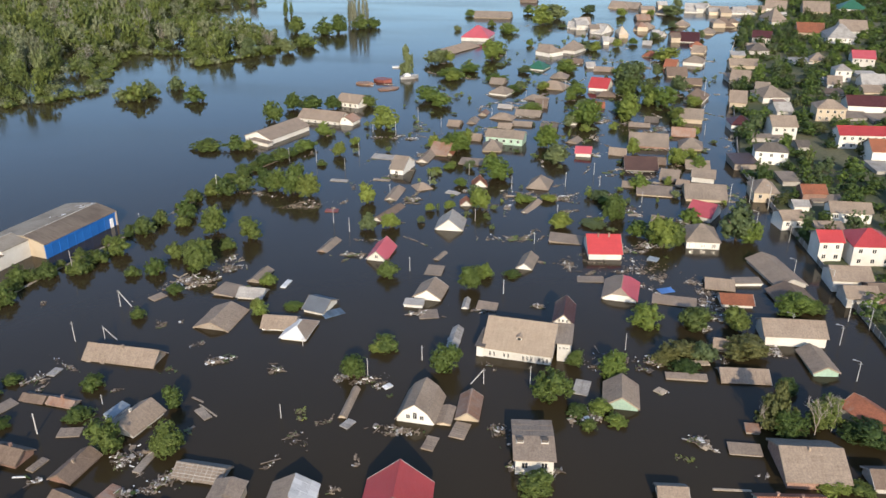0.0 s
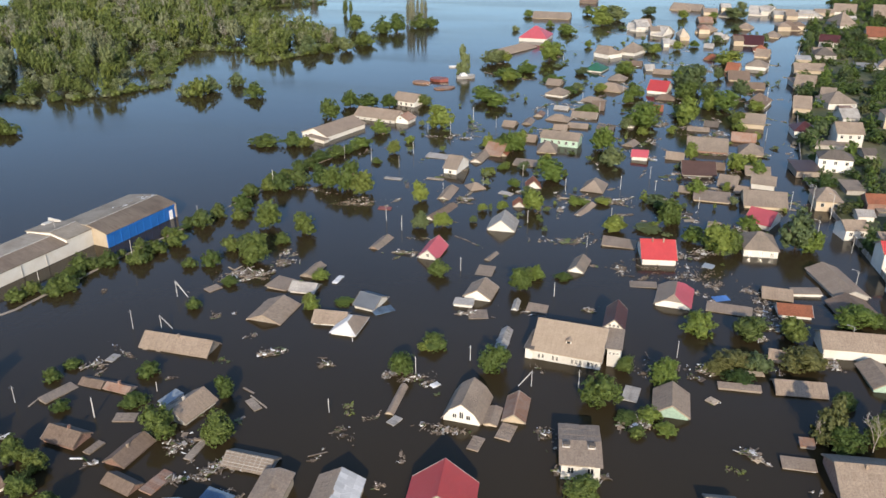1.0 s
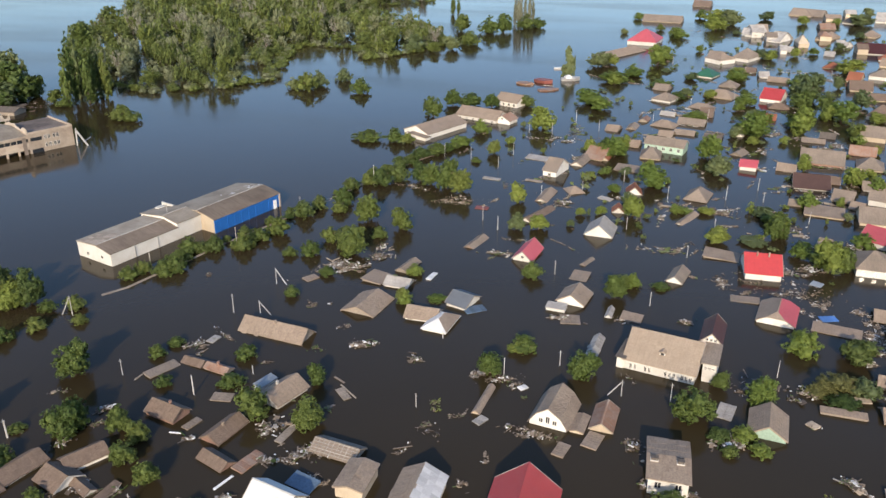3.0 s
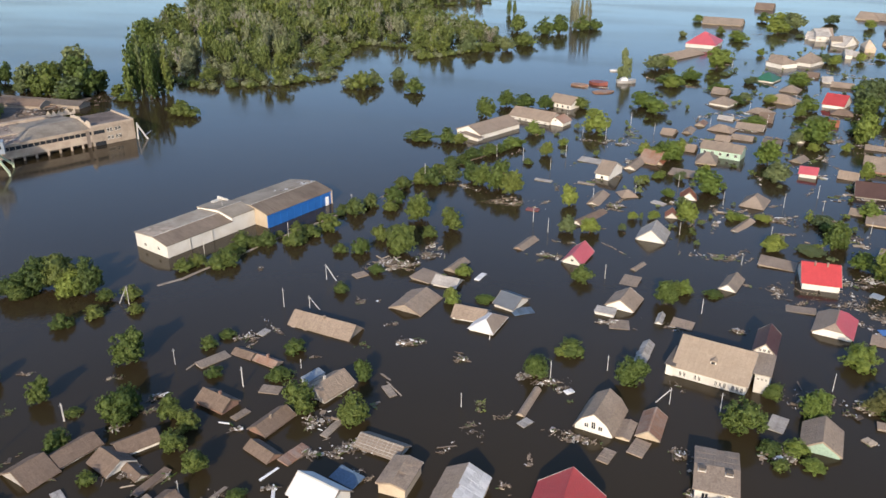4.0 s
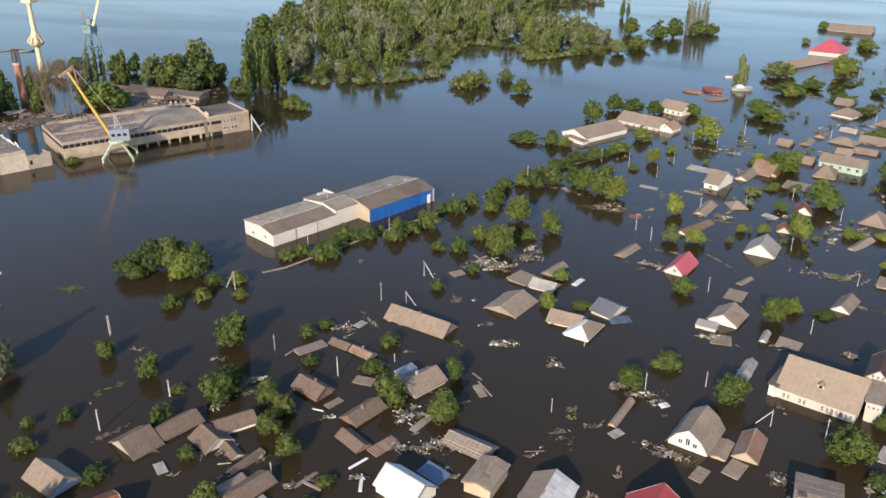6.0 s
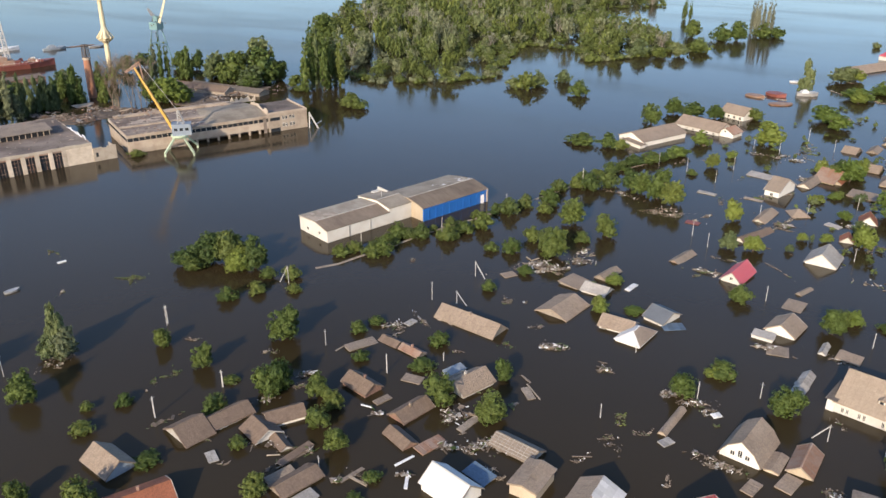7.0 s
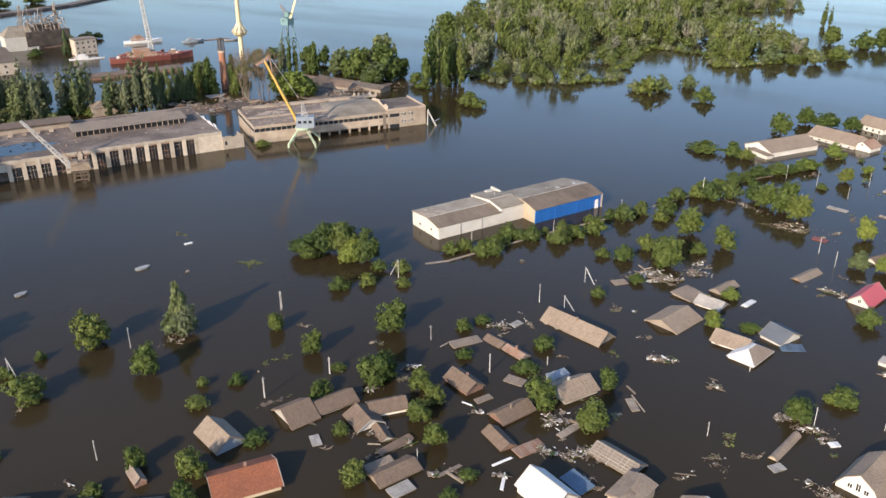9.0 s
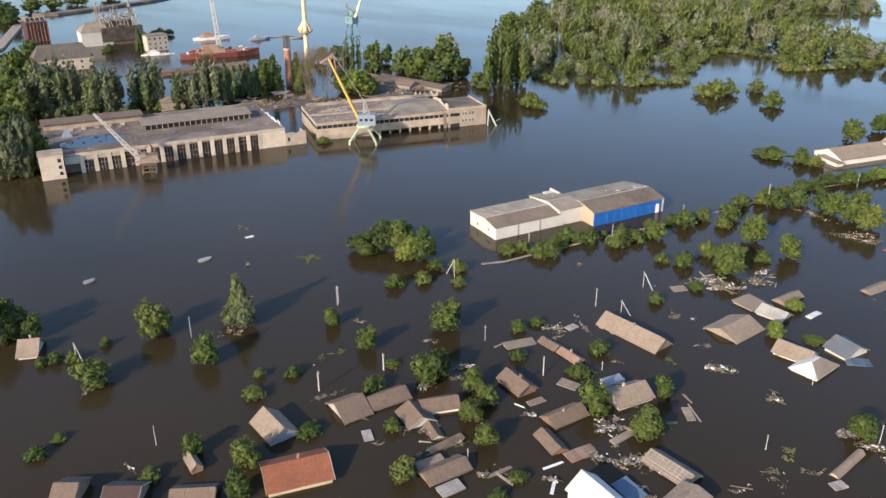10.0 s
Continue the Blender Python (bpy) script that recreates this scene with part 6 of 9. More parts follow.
house(187.0, 385.1, -3.3, 10.2, 10.0, 2.3, 2.8, kind='flat', roof='slate_brown', wall='grey_wall', base=0.70, category='shed')
house(206.1, 388.3, -3.3, 9.7, 12.0, 2.3, 4.7, kind='gable', roof='slate', wall='cream', base=0.70, category='shed')
house(152.8, 360.2, -3.3, 5.5, 12.0, 2.6, 3.1, kind='flat', roof='rust', wall='wood', base=0.70, category='shed')
house(256.8, 643.0, -3.5, 15.1, 12.0, 2.7, 5.1, kind='gable', roof='slate_light', wall='white', base=0.70, category='shed')
house(254.4, 681.1, -3.5, 14.1, 12.0, 2.8, 5.2, kind='gable', roof='slate', wall='cream', base=0.70, category='shed')
house(238.3, 674.6, -3.5, 10.8, 12.0, 2.8, 5.2, kind='gable', roof='slate_light', wall='cream', category='shed')
house(216.2, 668.3, -3.5, 9.4, 12.0, 2.8, 5.2, kind='gable', roof='slate_light', wall='cream', category='shed')
house(223.3, 661.8, -3.5, 8.9, 12.0, 2.8, 5.2, kind='gable', roof='slate', wall='cream', category='shed')
house(208.6, 681.6, -3.5, 7.3, 12.0, 3.5, 5.9, kind='gable', roof='slate_light', wall='white', category='shed')
house(199.6, 603.8, -3.5, 9.4, 12.0, 3.2, 5.6, kind='hip', roof='slate', wall='cream', category='shed')
house(211.7, 609.1, -3.5, 10.7, 12.0, 2.9, 5.3, kind='hip', roof='slate_brown', wall='cream', category='shed')
house(98.7, 594.1, -3.5, 8.0, 12.0, 3.5, 5.9, kind='gable', roof='slate_light', wall='white', category='shed')
house(105.4, 578.9, -3.4, 7.0, 12.0, 3.0, 5.4, kind='gable', roof='slate_grey', wall='grey_wall', category='shed')
house(151.9, 541.6, -3.4, 6.6, 12.0, 3.2, 5.6, kind='gable', roof='slate_brown', wall='cream', category='shed')
house(140.9, 588.6, -3.5, 7.9, 12.0, 3.1, 5.5, kind='hip', roof='rust', wall='cream', category='shed')
house(143.8, 559.6, -3.4, 5.3, 12.0, 2.3, 4.7, kind='gable', roof='slate_light', wall='white', category='shed')
house(105.1, 533.4, -3.4, 4.3, 12.0, 2.3, 4.7, kind='gable', roof='slate_light', wall='white', category='shed')
house(166.4, 682.0, -3.5, 11.4, 12.0, 2.4, 4.8, kind='gable', roof='slate', wall='cream', category='shed')
house(185.2, 709.7, -3.6, 8.1, 12.0, 2.9, 5.3, kind='gable', roof='slate_light', wall='cream', category='shed')

# ---- trees and shrubs ----
# beyond about 200 m most crowns use paler greens, putting haze into leaf colour
tree(-173.2, 59.5, 8.4, 7.8)
tree(-149.2, 79.8, 7.6, 8.1)
tree(-130.7, 79.5, 6.3, 5.9)
tree(-141.3, 60.9, 5.2, 8)
tree(-107, 60.4, 4.2, 3.9)
tree(-97.5, 64.7, 5.3, 5.6)
tree(-92.3, 58.9, 4.6, 4.3)
tree(-101, 122.5, 7.2, 7.4)
tree(-109, 105.4, 5, 4.8)
tree(-232.8, 206.9, 2.6, 6.5, 'bush', 'leaf')
tree(-74.6, 79.0, 3.6, 4.6)
tree(-59.5, 91.2, 1.6, 3.2, 'bush')
tree(-59.3, 85.2, 1.6, 3.0, 'bush')
tree(-90.2, 104.9, 6, 6.9)
tree(-96.8, 95.9, 2.6, 4.4)
tree(-173.4, 56.5, 9.6, 9, 'round', 'leaf_dark')
tree(-169.6, 61.7, 5.6, 5.2, 'round', 'leaf_dark')
tree(-139.6, 94.4, 5.4, 7.0, 'round', 'leaf_olive')
tree(-139.9, 95.5, 10.4, 5.4, 'ragged', 'leaf_olive')
tree(-137.6, 95.2, 6.4, 5.6, 'round', 'leaf_willow')
tree(-122.7, 108.2, 3.4, 3.2)
tree(-127.9, 42.5, 2.2, 3.9, 'bush')
tree(-129.3, 47.6, 1.3, 3, 'bush')
tree(-107.2, 52.2, 2.1, 4, 'bush')
tree(-113.4, 78.4, 2.3, 4.4, 'bush')
tree(-153.7, 70.3, 2.2, 2.6, 'bush')
tree(-155.6, 59.9, 2.8, 3.2, 'bush')
tree(-156.6, 57.4, 2.1, 3.1, 'bush')
tree(-153.5, 62.5, 2.3, 3.7, 'bush')
tree(-118.2, 83.7, 2, 2.4, 'bush')
tree(-146.1, 140.8, 5.5, 8.8, 'round', 'leaf_dark')
tree(-143.4, 145.8, 7.4, 8.9, 'round', 'leaf_dark')
tree(-137.4, 148, 9.8, 9.2, 'round', 'leaf_dark')
tree(-130, 148.4, 8.2, 7.7, 'round', 'leaf_dark')
tree(-132.8, 145, 6, 7.3, 'round', 'leaf_yellow')
tree(-143.9, 140.4, 4.5, 5.9)
tree(-123.9, 146, 2.9, 4.4, 'bush')
tree(-124.7, 131.4, 3.5, 5.2, 'bush')
tree(-120.8, 137.6, 3.1, 5, 'bush')
tree(-118.4, 148.7, 3.3, 5.1, 'bush')
tree(-113.1, 142.3, 2.3, 3.7, 'bush')
tree(-85.2, 87.9, 2.5, 3.2, 'bush')
tree(-96.3, 77.2, 1.9, 4.8, 'bush')
tree(-88.2, 132.8, 2.7, 3.9, 'bush')
tree(-81.6, 122.7, 2.2, 3.7, 'bush')
tree(-96.5, 93.6, 3.3, 3.8, 'bush')
tree(-113.3, 88.3, 2.2, 3.9, 'bush')
tree(-100.3, 103.9, 1.3, 3.4, 'bush')
tree(-122.5, 108, 4.1, 3.9)
tree(-90.5, 103.6, 5.7, 6)
tree(-91.4, 109.3, 4.6, 4.6)
tree(-81.7, 107.3, 4.4, 4.5)
tree(-76.7, 105.3, 3.8, 4.4)
tree(-75.9, 99.3, 4.2, 4.8)
tree(-69.2, 95.1, 4.6, 4.7)
tree(-105.1, 172, 4.8, 5.7, 'bush')
tree(-107.1, 183.3, 5, 6, 'bush')
tree(-101.4, 186.7, 4.4, 5.1, 'bush', 'leaf_dark')
tree(-94.3, 188.7, 4.2, 6.4, 'bush', 'leaf_dark')
tree(-92.3, 195.6, 3.6, 6.3, 'bush')
tree(-88.7, 201.2, 5.4, 6.8, 'bush')
tree(-86.4, 215, 5.8, 6.8, 'bush', 'leaf_dark')
tree(-84, 222.9, 4.3, 5.6, 'bush', 'leaf_dark')
tree(-77.9, 228.1, 5.5, 6.4, 'bush')
tree(-75.2, 247.2, 4.4, 5.8, 'bush')
tree(-70.9, 248.2, 6.6, 7.7, 'bush', 'leaf_dark')
tree(-66.5, 253.6, 6.4, 7.4, 'bush', 'leaf_dark')
tree(-64.5, 281.1, 3.9, 8.6, 'bush', 'leaf_dark')
tree(-60.3, 285.8, 4.2, 8.7, 'bush')
tree(-114.9, 165.9, 3.2, 5, 'bush')
tree(-113.1, 169.4, 3.2, 5.1, 'bush')
tree(-107.2, 170, 4, 6, 'bush')
tree(-108.2, 179.2, 2.4, 6.3, 'bush')
tree(-103.2, 189, 2.7, 4.9, 'bush')
tree(-94.2, 189, 5, 6.4, 'bush')
tree(-66.1, 215.3, 8.1, 7.7)
tree(-63.5, 191, 7.2, 8.4)
tree(-67.5, 197.5, 5.2, 6.3, 'round', 'leaf_dark')
tree(-54.2, 211, 6.4, 7)
tree(-54.8, 250.9, 7.4, 7.4)
tree(-48.8, 248.6, 9.4, 8.8)
tree(-43.5, 245.7, 7.6, 8)
tree(-59.1, 254.3, 6.3, 5.9, 'round', 'leaf_dark')
tree(-59.4, 204.6, 3.1, 5.2, 'bush')
tree(-72.2, 198.9, 4.4, 5.1, 'bush')
tree(-74.5, 188.5, 4.3, 5.5, 'bush')
tree(-79.8, 187.2, 2.6, 4.2, 'bush')
tree(-76.7, 220.9, 4, 4.9, 'bush')
tree(-72.7, 339.8, 8.4, 9.1)
tree(-59.9, 360.1, 6.1, 12)
tree(-49.8, 361, 5.9, 8)
tree(-23.9, 328.8, 8.7, 11.3, 'round', 'leaf_yellow')
tree(-24, 240, 6, 5.6, 'round', 'leaf_yellow')
tree(-15.6, 219.1, 4.5, 5.9, 'round', 'leaf_yellow')
tree(-22.1, 217.7, 4.3, 5.5, 'round', 'leaf_olive')
tree(-38.9, 290.4, 5, 5.3)
tree(-67.8, 361, 7.2, 8)
tree(-33.5, 366.3, 4.7, 8.1)
tree(0.4, 142.5, 5.7, 7)
tree(21.1, 131.9, 6.2, 8.2)
tree(6.5, 179.1, 6.2, 5.8)
tree(45.9, 161.3, 5.4, 7.2, 'bush', 'leaf_yellow')
tree(15, 104.9, 3.6, 6.3)
tree(-18.2, 140, 4.6, 5.5)
tree(27.2, 143.7, 3.4, 3.9)
tree(-78.8, 298.1, 6.2, 7.2, 'bush')
tree(-73.7, 296.9, 4.6, 5.6, 'bush')
tree(-89.9, 298.9, 4, 13.1, 'bush')
tree(-52.8, 298, 4.3, 9.5, 'bush', 'leaf_yellow')
tree(-47.8, 317.6, 5.7, 7.6, 'bush', 'leaf_yellow')
tree(-43.6, 278.5, 2.2, 3.8, 'bush')
tree(-34.5, 305.4, 3.2, 3.7, 'bush', 'leaf_yellow')
tree(-14.4, 186.9, 4.4, 5.4, 'bush')
tree(-12.3, 150.7, 3.4, 6.3, 'bush')
tree(11, 186.6, 3.6, 4.2, 'bush', 'leaf_yellow')
tree(34.2, 140.1, 4.7, 6.2, 'round', 'leaf_yellow')
tree(-86.7, 137.7, 1.9, 3.8, 'bush')
tree(-68.5, 125.9, 2, 5.5, 'bush')
tree(-69.7, 135.9, 3, 4.5, 'bush')
tree(-51.4, 129.2, 4.3, 4.1)
tree(-48.3, 115.5, 5.1, 6.4)
tree(-59.1, 116.3, 6.1, 6.6)
tree(-70.6, 164.6, 3, 3.6, 'bush')
tree(-66.1, 177.7, 2.4, 4.4, 'bush')
tree(26.6, 122.3, 1.8, 3.0, 'bush')
tree(32.2, 124, 1.6, 4.4, 'bush', 'leaf_yellow')
tree(25.3, 127, 2.0, 4.4, 'bush', 'leaf_dark')
tree(29.6, 127.5, 2.9, 4.5, 'bush', 'leaf_yellow')
tree(8.1, 185.7, 3.4, 4.5, 'bush')
tree(17.6, 186.7, 1.6, 4.5, 'bush')
tree(-44, 182.4, 3, 4.5, 'bush', 'leaf_yellow')
tree(-43.7, 167.3, 3.5, 3.3)
tree(-42.9, 166.7, 3.2, 4.1, 'bush', 'leaf_yellow')
tree(-47.8, 177.3, 1.9, 2.9, 'bush')
tree(-35.5, 169.7, 1.2, 5, 'bush', 'leaf_yellow')
tree(-13.9, 149.8, 2.1, 3.8, 'bush', 'leaf_yellow')
tree(34.2, 219.5, 3.9, 7.3, 'round', 'leaf_yellow')
tree(11.6, 235.3, 6.2, 6.6, 'round', 'leaf_yellow')
tree(18.7, 264.5, 7, 11.3, 'round', 'leaf_yellow')
tree(40, 301, 8.6, 9.5, 'round', 'leaf_yellow')
tree(41, 281.5, 5.9, 9.8, 'round', 'leaf_olive')
tree(5.6, 295.4, 7.3, 10.3, 'round', 'leaf_yellow')
tree(0.2, 297.3, 4.5, 6.8)
tree(60.2, 334.5, 10.1, 13, 'round', 'leaf_yellow')
tree(28.6, 480.1, 10.8, 12.5, 'round', 'leaf_yellow')
tree(79.7, 342, 10.9, 10.2, 'round', 'leaf_yellow')
tree(100.3, 365.8, 8.6, 14, 'round', 'leaf_yellow')
tree(92.4, 402.6, 13.1, 14.7, 'round', 'leaf_olive')
tree(55.2, 212.8, 4, 6.1, 'round', 'leaf_yellow')
tree(61.0, 205.2, 8.2, 8.6, 'round', 'leaf_yellow')
tree(59.3, 209.4, 5.8, 8.3)
tree(65.2, 206.4, 6.0, 5.6, 'round', 'leaf')
tree(82.6, 209.8, 10.1, 10.3, 'round', 'leaf_olive')
tree(85.8, 207.7, 5.9, 6.6, 'round', 'leaf_yellow')
tree(81.8, 167, 4.6, 9.9, 'round', 'leaf_yellow')
tree(86.7, 166.4, 2.8, 5.5)
tree(56.5, 159.9, 4.8, 8.2, 'round', 'leaf_dark')
tree(65.9, 159.3, 5.1, 6.4)
tree(48.6, 147, 3.6, 6.6, 'round', 'leaf_dry')
tree(54.6, 146.9, 3.4, 6.6, 'bush', 'leaf_olive')
tree(51.6, 148.2, 3.0, 6.0, 'bush', 'leaf_dry')
tree(45.4, 145.3, 2.2, 4.6, 'bush', 'leaf_dry')
tree(50.0, 142.3, 1.8, 6.4, 'bush', 'leaf_dark')
tree(63.8, 147.4, 4.7, 9.7, 'round', 'leaf_dry')
tree(60.9, 123.0, 7.6, 7.2, 'ragged', 'leaf_dry')
tree(62.6, 120.4, 4.6, 7.0)
tree(69.5, 122.7, 5.8, 6.5)
tree(75.8, 118.2, 4.1, 9.6, 'round', 'leaf_dark')
tree(67.5, 134, 2.3, 4.6, 'round', 'leaf_dark')
tree(63.9, 105.2, 2, 5.8, 'round', 'leaf_yellow')
tree(68.4, 105, 1.4, 4.8)
tree(51, 224.7, 7.5, 7.1)
tree(50.2, 244, 3, 7.6, 'bush', 'leaf_olive')
tree(26.3, 241, 2.3, 5.6, 'bush', 'leaf_yellow')
tree(33.6, 242, 1.9, 5.6, 'round', 'leaf_yellow')
tree(44.4, 220.7, 1.3, 8.7, 'round', 'leaf_olive')
tree(79.1, 350.9, 4.5, 7.8, 'bush', 'leaf_yellow')
tree(4.8, 429.5, 5, 15.6, 'round', 'leaf_yellow')
tree(14.4, 449.5, 5.7, 8.2, 'bush', 'leaf_yellow')
tree(-6.4, 378.9, 5.8, 13.9, 'round', 'leaf_yellow')
tree(-1, 367.1, 5.8, 10.9, 'round', 'leaf_yellow')
tree(28.4, 421.6, 3.7, 12.3, 'bush', 'leaf_yellow')
tree(2, 474.3, 5.9, 10.3, 'round', 'leaf_yellow')
tree(45.8, 576.8, 7.1, 12.4, 'bush', 'leaf_yellow')
tree(74.1, 617.3, 9.4, 17.5, 'round', 'leaf_yellow')
tree(88.3, 646.4, 9.9, 18.3, 'round', 'leaf_olive')
tree(90.5, 512, 4.5, 14.7, 'round', 'leaf_olive')
tree(64.8, 389.2, 4.8, 10, 'round', 'leaf_yellow')
tree(66.7, 442.7, 5.5, 11.3, 'round', 'leaf_yellow')
tree(97.9, 378, 7.3, 11.1)
tree(33.7, 394.9, 3.6, 8.7, 'bush')
tree(49.6, 400.6, 3.8, 7.4, 'round', 'leaf_yellow')
tree(182.4, 661.8, 7.9, 18.7, 'round', 'leaf_olive')
tree(109.6, 519.8, 4.9, 7.5, 'round', 'leaf_yellow')
tree(94.8, 428.5, 6.7, 12.5, 'round', 'leaf_yellow')
tree(100.3, 341.2, 5.6, 7.6)
tree(86.9, 282.4, 4.5, 8.6, 'bush', 'leaf_yellow')
tree(91, 275.2, 5.4, 6.3, 'bush', 'leaf_yellow')
tree(39.6, 356.7, 3.1, 10.6, 'round', 'leaf_yellow')
tree(68.8, 457.8, 4.2, 10, 'round', 'leaf_yellow')
tree(57, 337.3, 4.1, 10.1)
tree(93.7, 506.2, 5.4, 8, 'round', 'leaf_yellow')
tree(106.7, 441.7, 5.6, 7.7, 'round', 'leaf_olive')
tree(88.3, 387.2, 8, 11.4)
tree(82.4, 361, 5.9, 8, 'bush', 'leaf_yellow')
tree(62.9, 351.5, 6.9, 9.9, 'round', 'leaf_olive')
tree(59.7, 376.6, 3.6, 6.1, 'round', 'leaf_yellow')
tree(129.2, 476.1, 7.2, 17.2, 'round', 'leaf_yellow')
tree(114.6, 433.7, 5.7, 5.7, 'round', 'leaf_olive')
tree(115.8, 394.8, 7.7, 8.7, 'round', 'leaf_olive')
tree(115.4, 366.2, 4.1, 8.1, 'round', 'leaf_yellow')
tree(98.9, 331.5, 4.4, 5.5, 'bush', 'leaf_yellow')
tree(58.3, 322.7, 2.7, 4.9, 'round', 'leaf_yellow')
tree(52.6, 331.7, 4.4, 6, 'round', 'leaf_olive')
tree(70.6, 326.7, 3.3, 3.9, 'bush', 'leaf_yellow')
tree(66.9, 412.6, 2.6, 4.2, 'bush')
tree(83.6, 277.8, 6.5, 6.4, 'round', 'leaf_yellow')
tree(91.6, 284.7, 3.8, 4.8, 'round', 'leaf_yellow')
tree(65.3, 254.6, 5.2, 7.1, 'bush', 'leaf_yellow')
tree(74.8, 244.4, 2.3, 3.4, 'round', 'leaf_olive')
tree(53.1, 231.1, 4, 5.4, 'round', 'leaf_yellow')
tree(50.9, 238.1, 2.3, 4.5, 'round', 'leaf_yellow')
tree(73.9, 224.6, 3.7, 7.1, 'bush', 'leaf_yellow')
tree(71.3, 291.8, 5.7, 5.3, 'round', 'leaf_yellow')
tree(10.4, 587.2, 4.3, 5, 'bush', 'leaf_olive')
tree(21.9, 659.3, 4.8, 9.4, 'round', 'leaf_yellow')
tree(35.5, 605.9, 5.2, 6.1, 'bush')
tree(44.6, 588.2, 4.7, 8.4, 'round', 'leaf_yellow')
tree(33.3, 501.7, 7.2, 12.3, 'bush', 'leaf_yellow')
tree(14.2, 442.8, 3.9, 11.6, 'round', 'leaf_yellow')
tree(4.7, 420.4, 5.4, 8, 'round', 'leaf_yellow')
tree(32.3, 459.7, 2.2, 5.4, 'bush', 'leaf_olive')
tree(43.5, 441.9, 3.2, 8.4, 'round', 'leaf_olive')
tree(79.1, 661.9, 10.1, 18.7, 'bush', 'leaf_yellow')
tree(69.1, 675.2, 6.3, 8.6)
tree(86.5, 600.7, 2.9, 6.9, 'bush', 'leaf_olive')
tree(117.4, 676.3, 6.2, 12.5, 'round', 'leaf_olive')
tree(55.7, 525.4, 4, 5.3, 'round', 'leaf_yellow')
tree(38.5, 402.9, 3.3, 6.5, 'round', 'leaf_olive')
tree(-4.1, 301.2, 4.5, 5, 'round', 'leaf_yellow')
tree(2.4, 306.8, 4.1, 6, 'bush')
tree(7.9, 304.8, 5.3, 6.9, 'round', 'leaf_yellow')
tree(2.2, 274.9, 2.1, 5.1, 'bush', 'leaf_yellow')
tree(9.3, 274.8, 2.7, 4.6, 'round', 'leaf_olive')
tree(10.3, 246.2, 4.2, 5.7, 'bush', 'leaf_olive')
tree(5.9, 256.8, 2.5, 4.8, 'round', 'leaf_yellow')
tree(-2.8, 269.9, 2, 5, 'bush', 'leaf_yellow')
tree(-4.2, 232.9, 2.4, 3.3, 'round', 'leaf_yellow')
tree(-6.6, 223.4, 2.1, 2.5, 'round', 'leaf_olive')
tree(1.9, 234.6, 2.7, 4, 'round', 'leaf_yellow')
tree(24.4, 240.4, 2.5, 3.8, 'round', 'leaf_yellow')
tree(29.7, 314.1, 2, 3.8, 'round', 'leaf_yellow')
tree(18, 286.7, 2.6, 4.4, 'bush', 'leaf_yellow')
tree(93.8, 365.8, 6.1, 6.5, 'round', 'leaf_yellow')
tree(102.2, 318, 3.2, 3.4, 'round', 'leaf_yellow')
tree(75, 256.2, 3, 2.8, 'round', 'leaf_yellow')
tree(106, 412.7, 3.2, 4.9, 'bush', 'leaf_olive')
tree(122.5, 529.9, 3.9, 6.9, 'round', 'leaf_yellow')
tree(142.3, 551.6, 4.1, 6.3, 'round', 'leaf_olive')
tree(166.5, 600.9, 4.4, 7.7, 'bush', 'leaf_olive')
tree(172.5, 551.1, 5.1, 4.8, 'round', 'leaf_olive')
tree(141.4, 659.2, 6.1, 9.4, 'round', 'leaf_yellow')
tree(163.7, 659, 4.9, 8.4, 'round', 'leaf_yellow')
tree(199.7, 710.2, 6.6, 10, 'round', 'leaf_olive')
tree(221.1, 709.3, 5.3, 7, 'round', 'leaf_olive')

# ---- poles, drifting wreckage ----
pole(-80.7, 153.7, 4.9, yaw=17)
pole(-30.4, 125.4, 3.1, yaw=123)
pole(-4.5, 145.7, 3.6, yaw=8)
pole(89.2, 185.4, 4.9, yaw=160, lampo=True)
pole(85.9, 151.7, 4.7, yaw=160, lampo=True)
pole(83, 137.6, 4.5, yaw=160, lampo=True)
pole(91.5, 218.7, 5, yaw=160, lampo=True)
pole(17.3, 136.8, 4.2, yaw=22)
pole(-30.5, 151.7, 2, yaw=131)
pole(-15.4, 139.9, 4, yaw=128)
pole(-73.8, 120.6, 4.4, yaw=125)
pole(-65.6, 130, 2.1, yaw=80)
pole(-128.9, 115.9, 4.6, yaw=40)
pole(-100.4, 101.4, 4, yaw=80)
pole(-91.4, 124.3, 3.8, yaw=18)
pole(-74, 120.8, 4.4, yaw=89)
pole(-105, 87.8, 4.3, yaw=98)
pole(-68.8, 89.3, 2.9, yaw=165)
pole(-142.5, 84.2, 5.1, yaw=99)
pole(-114.5, 57.7, 4.2, yaw=150)
pole(-128.4, 115.1, 5.2, yaw=77)
pole(-100.2, 101.4, 3.8, yaw=92)
pole(-104.7, 87.7, 4.8, yaw=67)
pole(-76.7, 170, 4.4, brace=3)
pole(-74.5, 154.6, 3.4, brace=3)
pole(-116.7, 144.9, 5.1, brace=-3)
pole(-152.5, 63, 4.6, brace=4)
pole(8, 136.8, 3.7, brace=-3)
slab(-25.8, 166.4, 32.1, 5.2, 3, 0.06, 'dull_blue', label='dull blue sheet panel floating beside the grey-roofed house')
debris(-64.7, 182.8, 9, 2.5, 60, 48)
debris(-57.2, 192.9, 8, 2, 50, 84)
debris(-55.4, 112.3, 2, 1, 13, 109)
debris(-16.4, 137.8, 5.6, 2, 33, 31)
debris(32.3, 143.1, 11.2, 2.4, 33, 142, kind='litter')
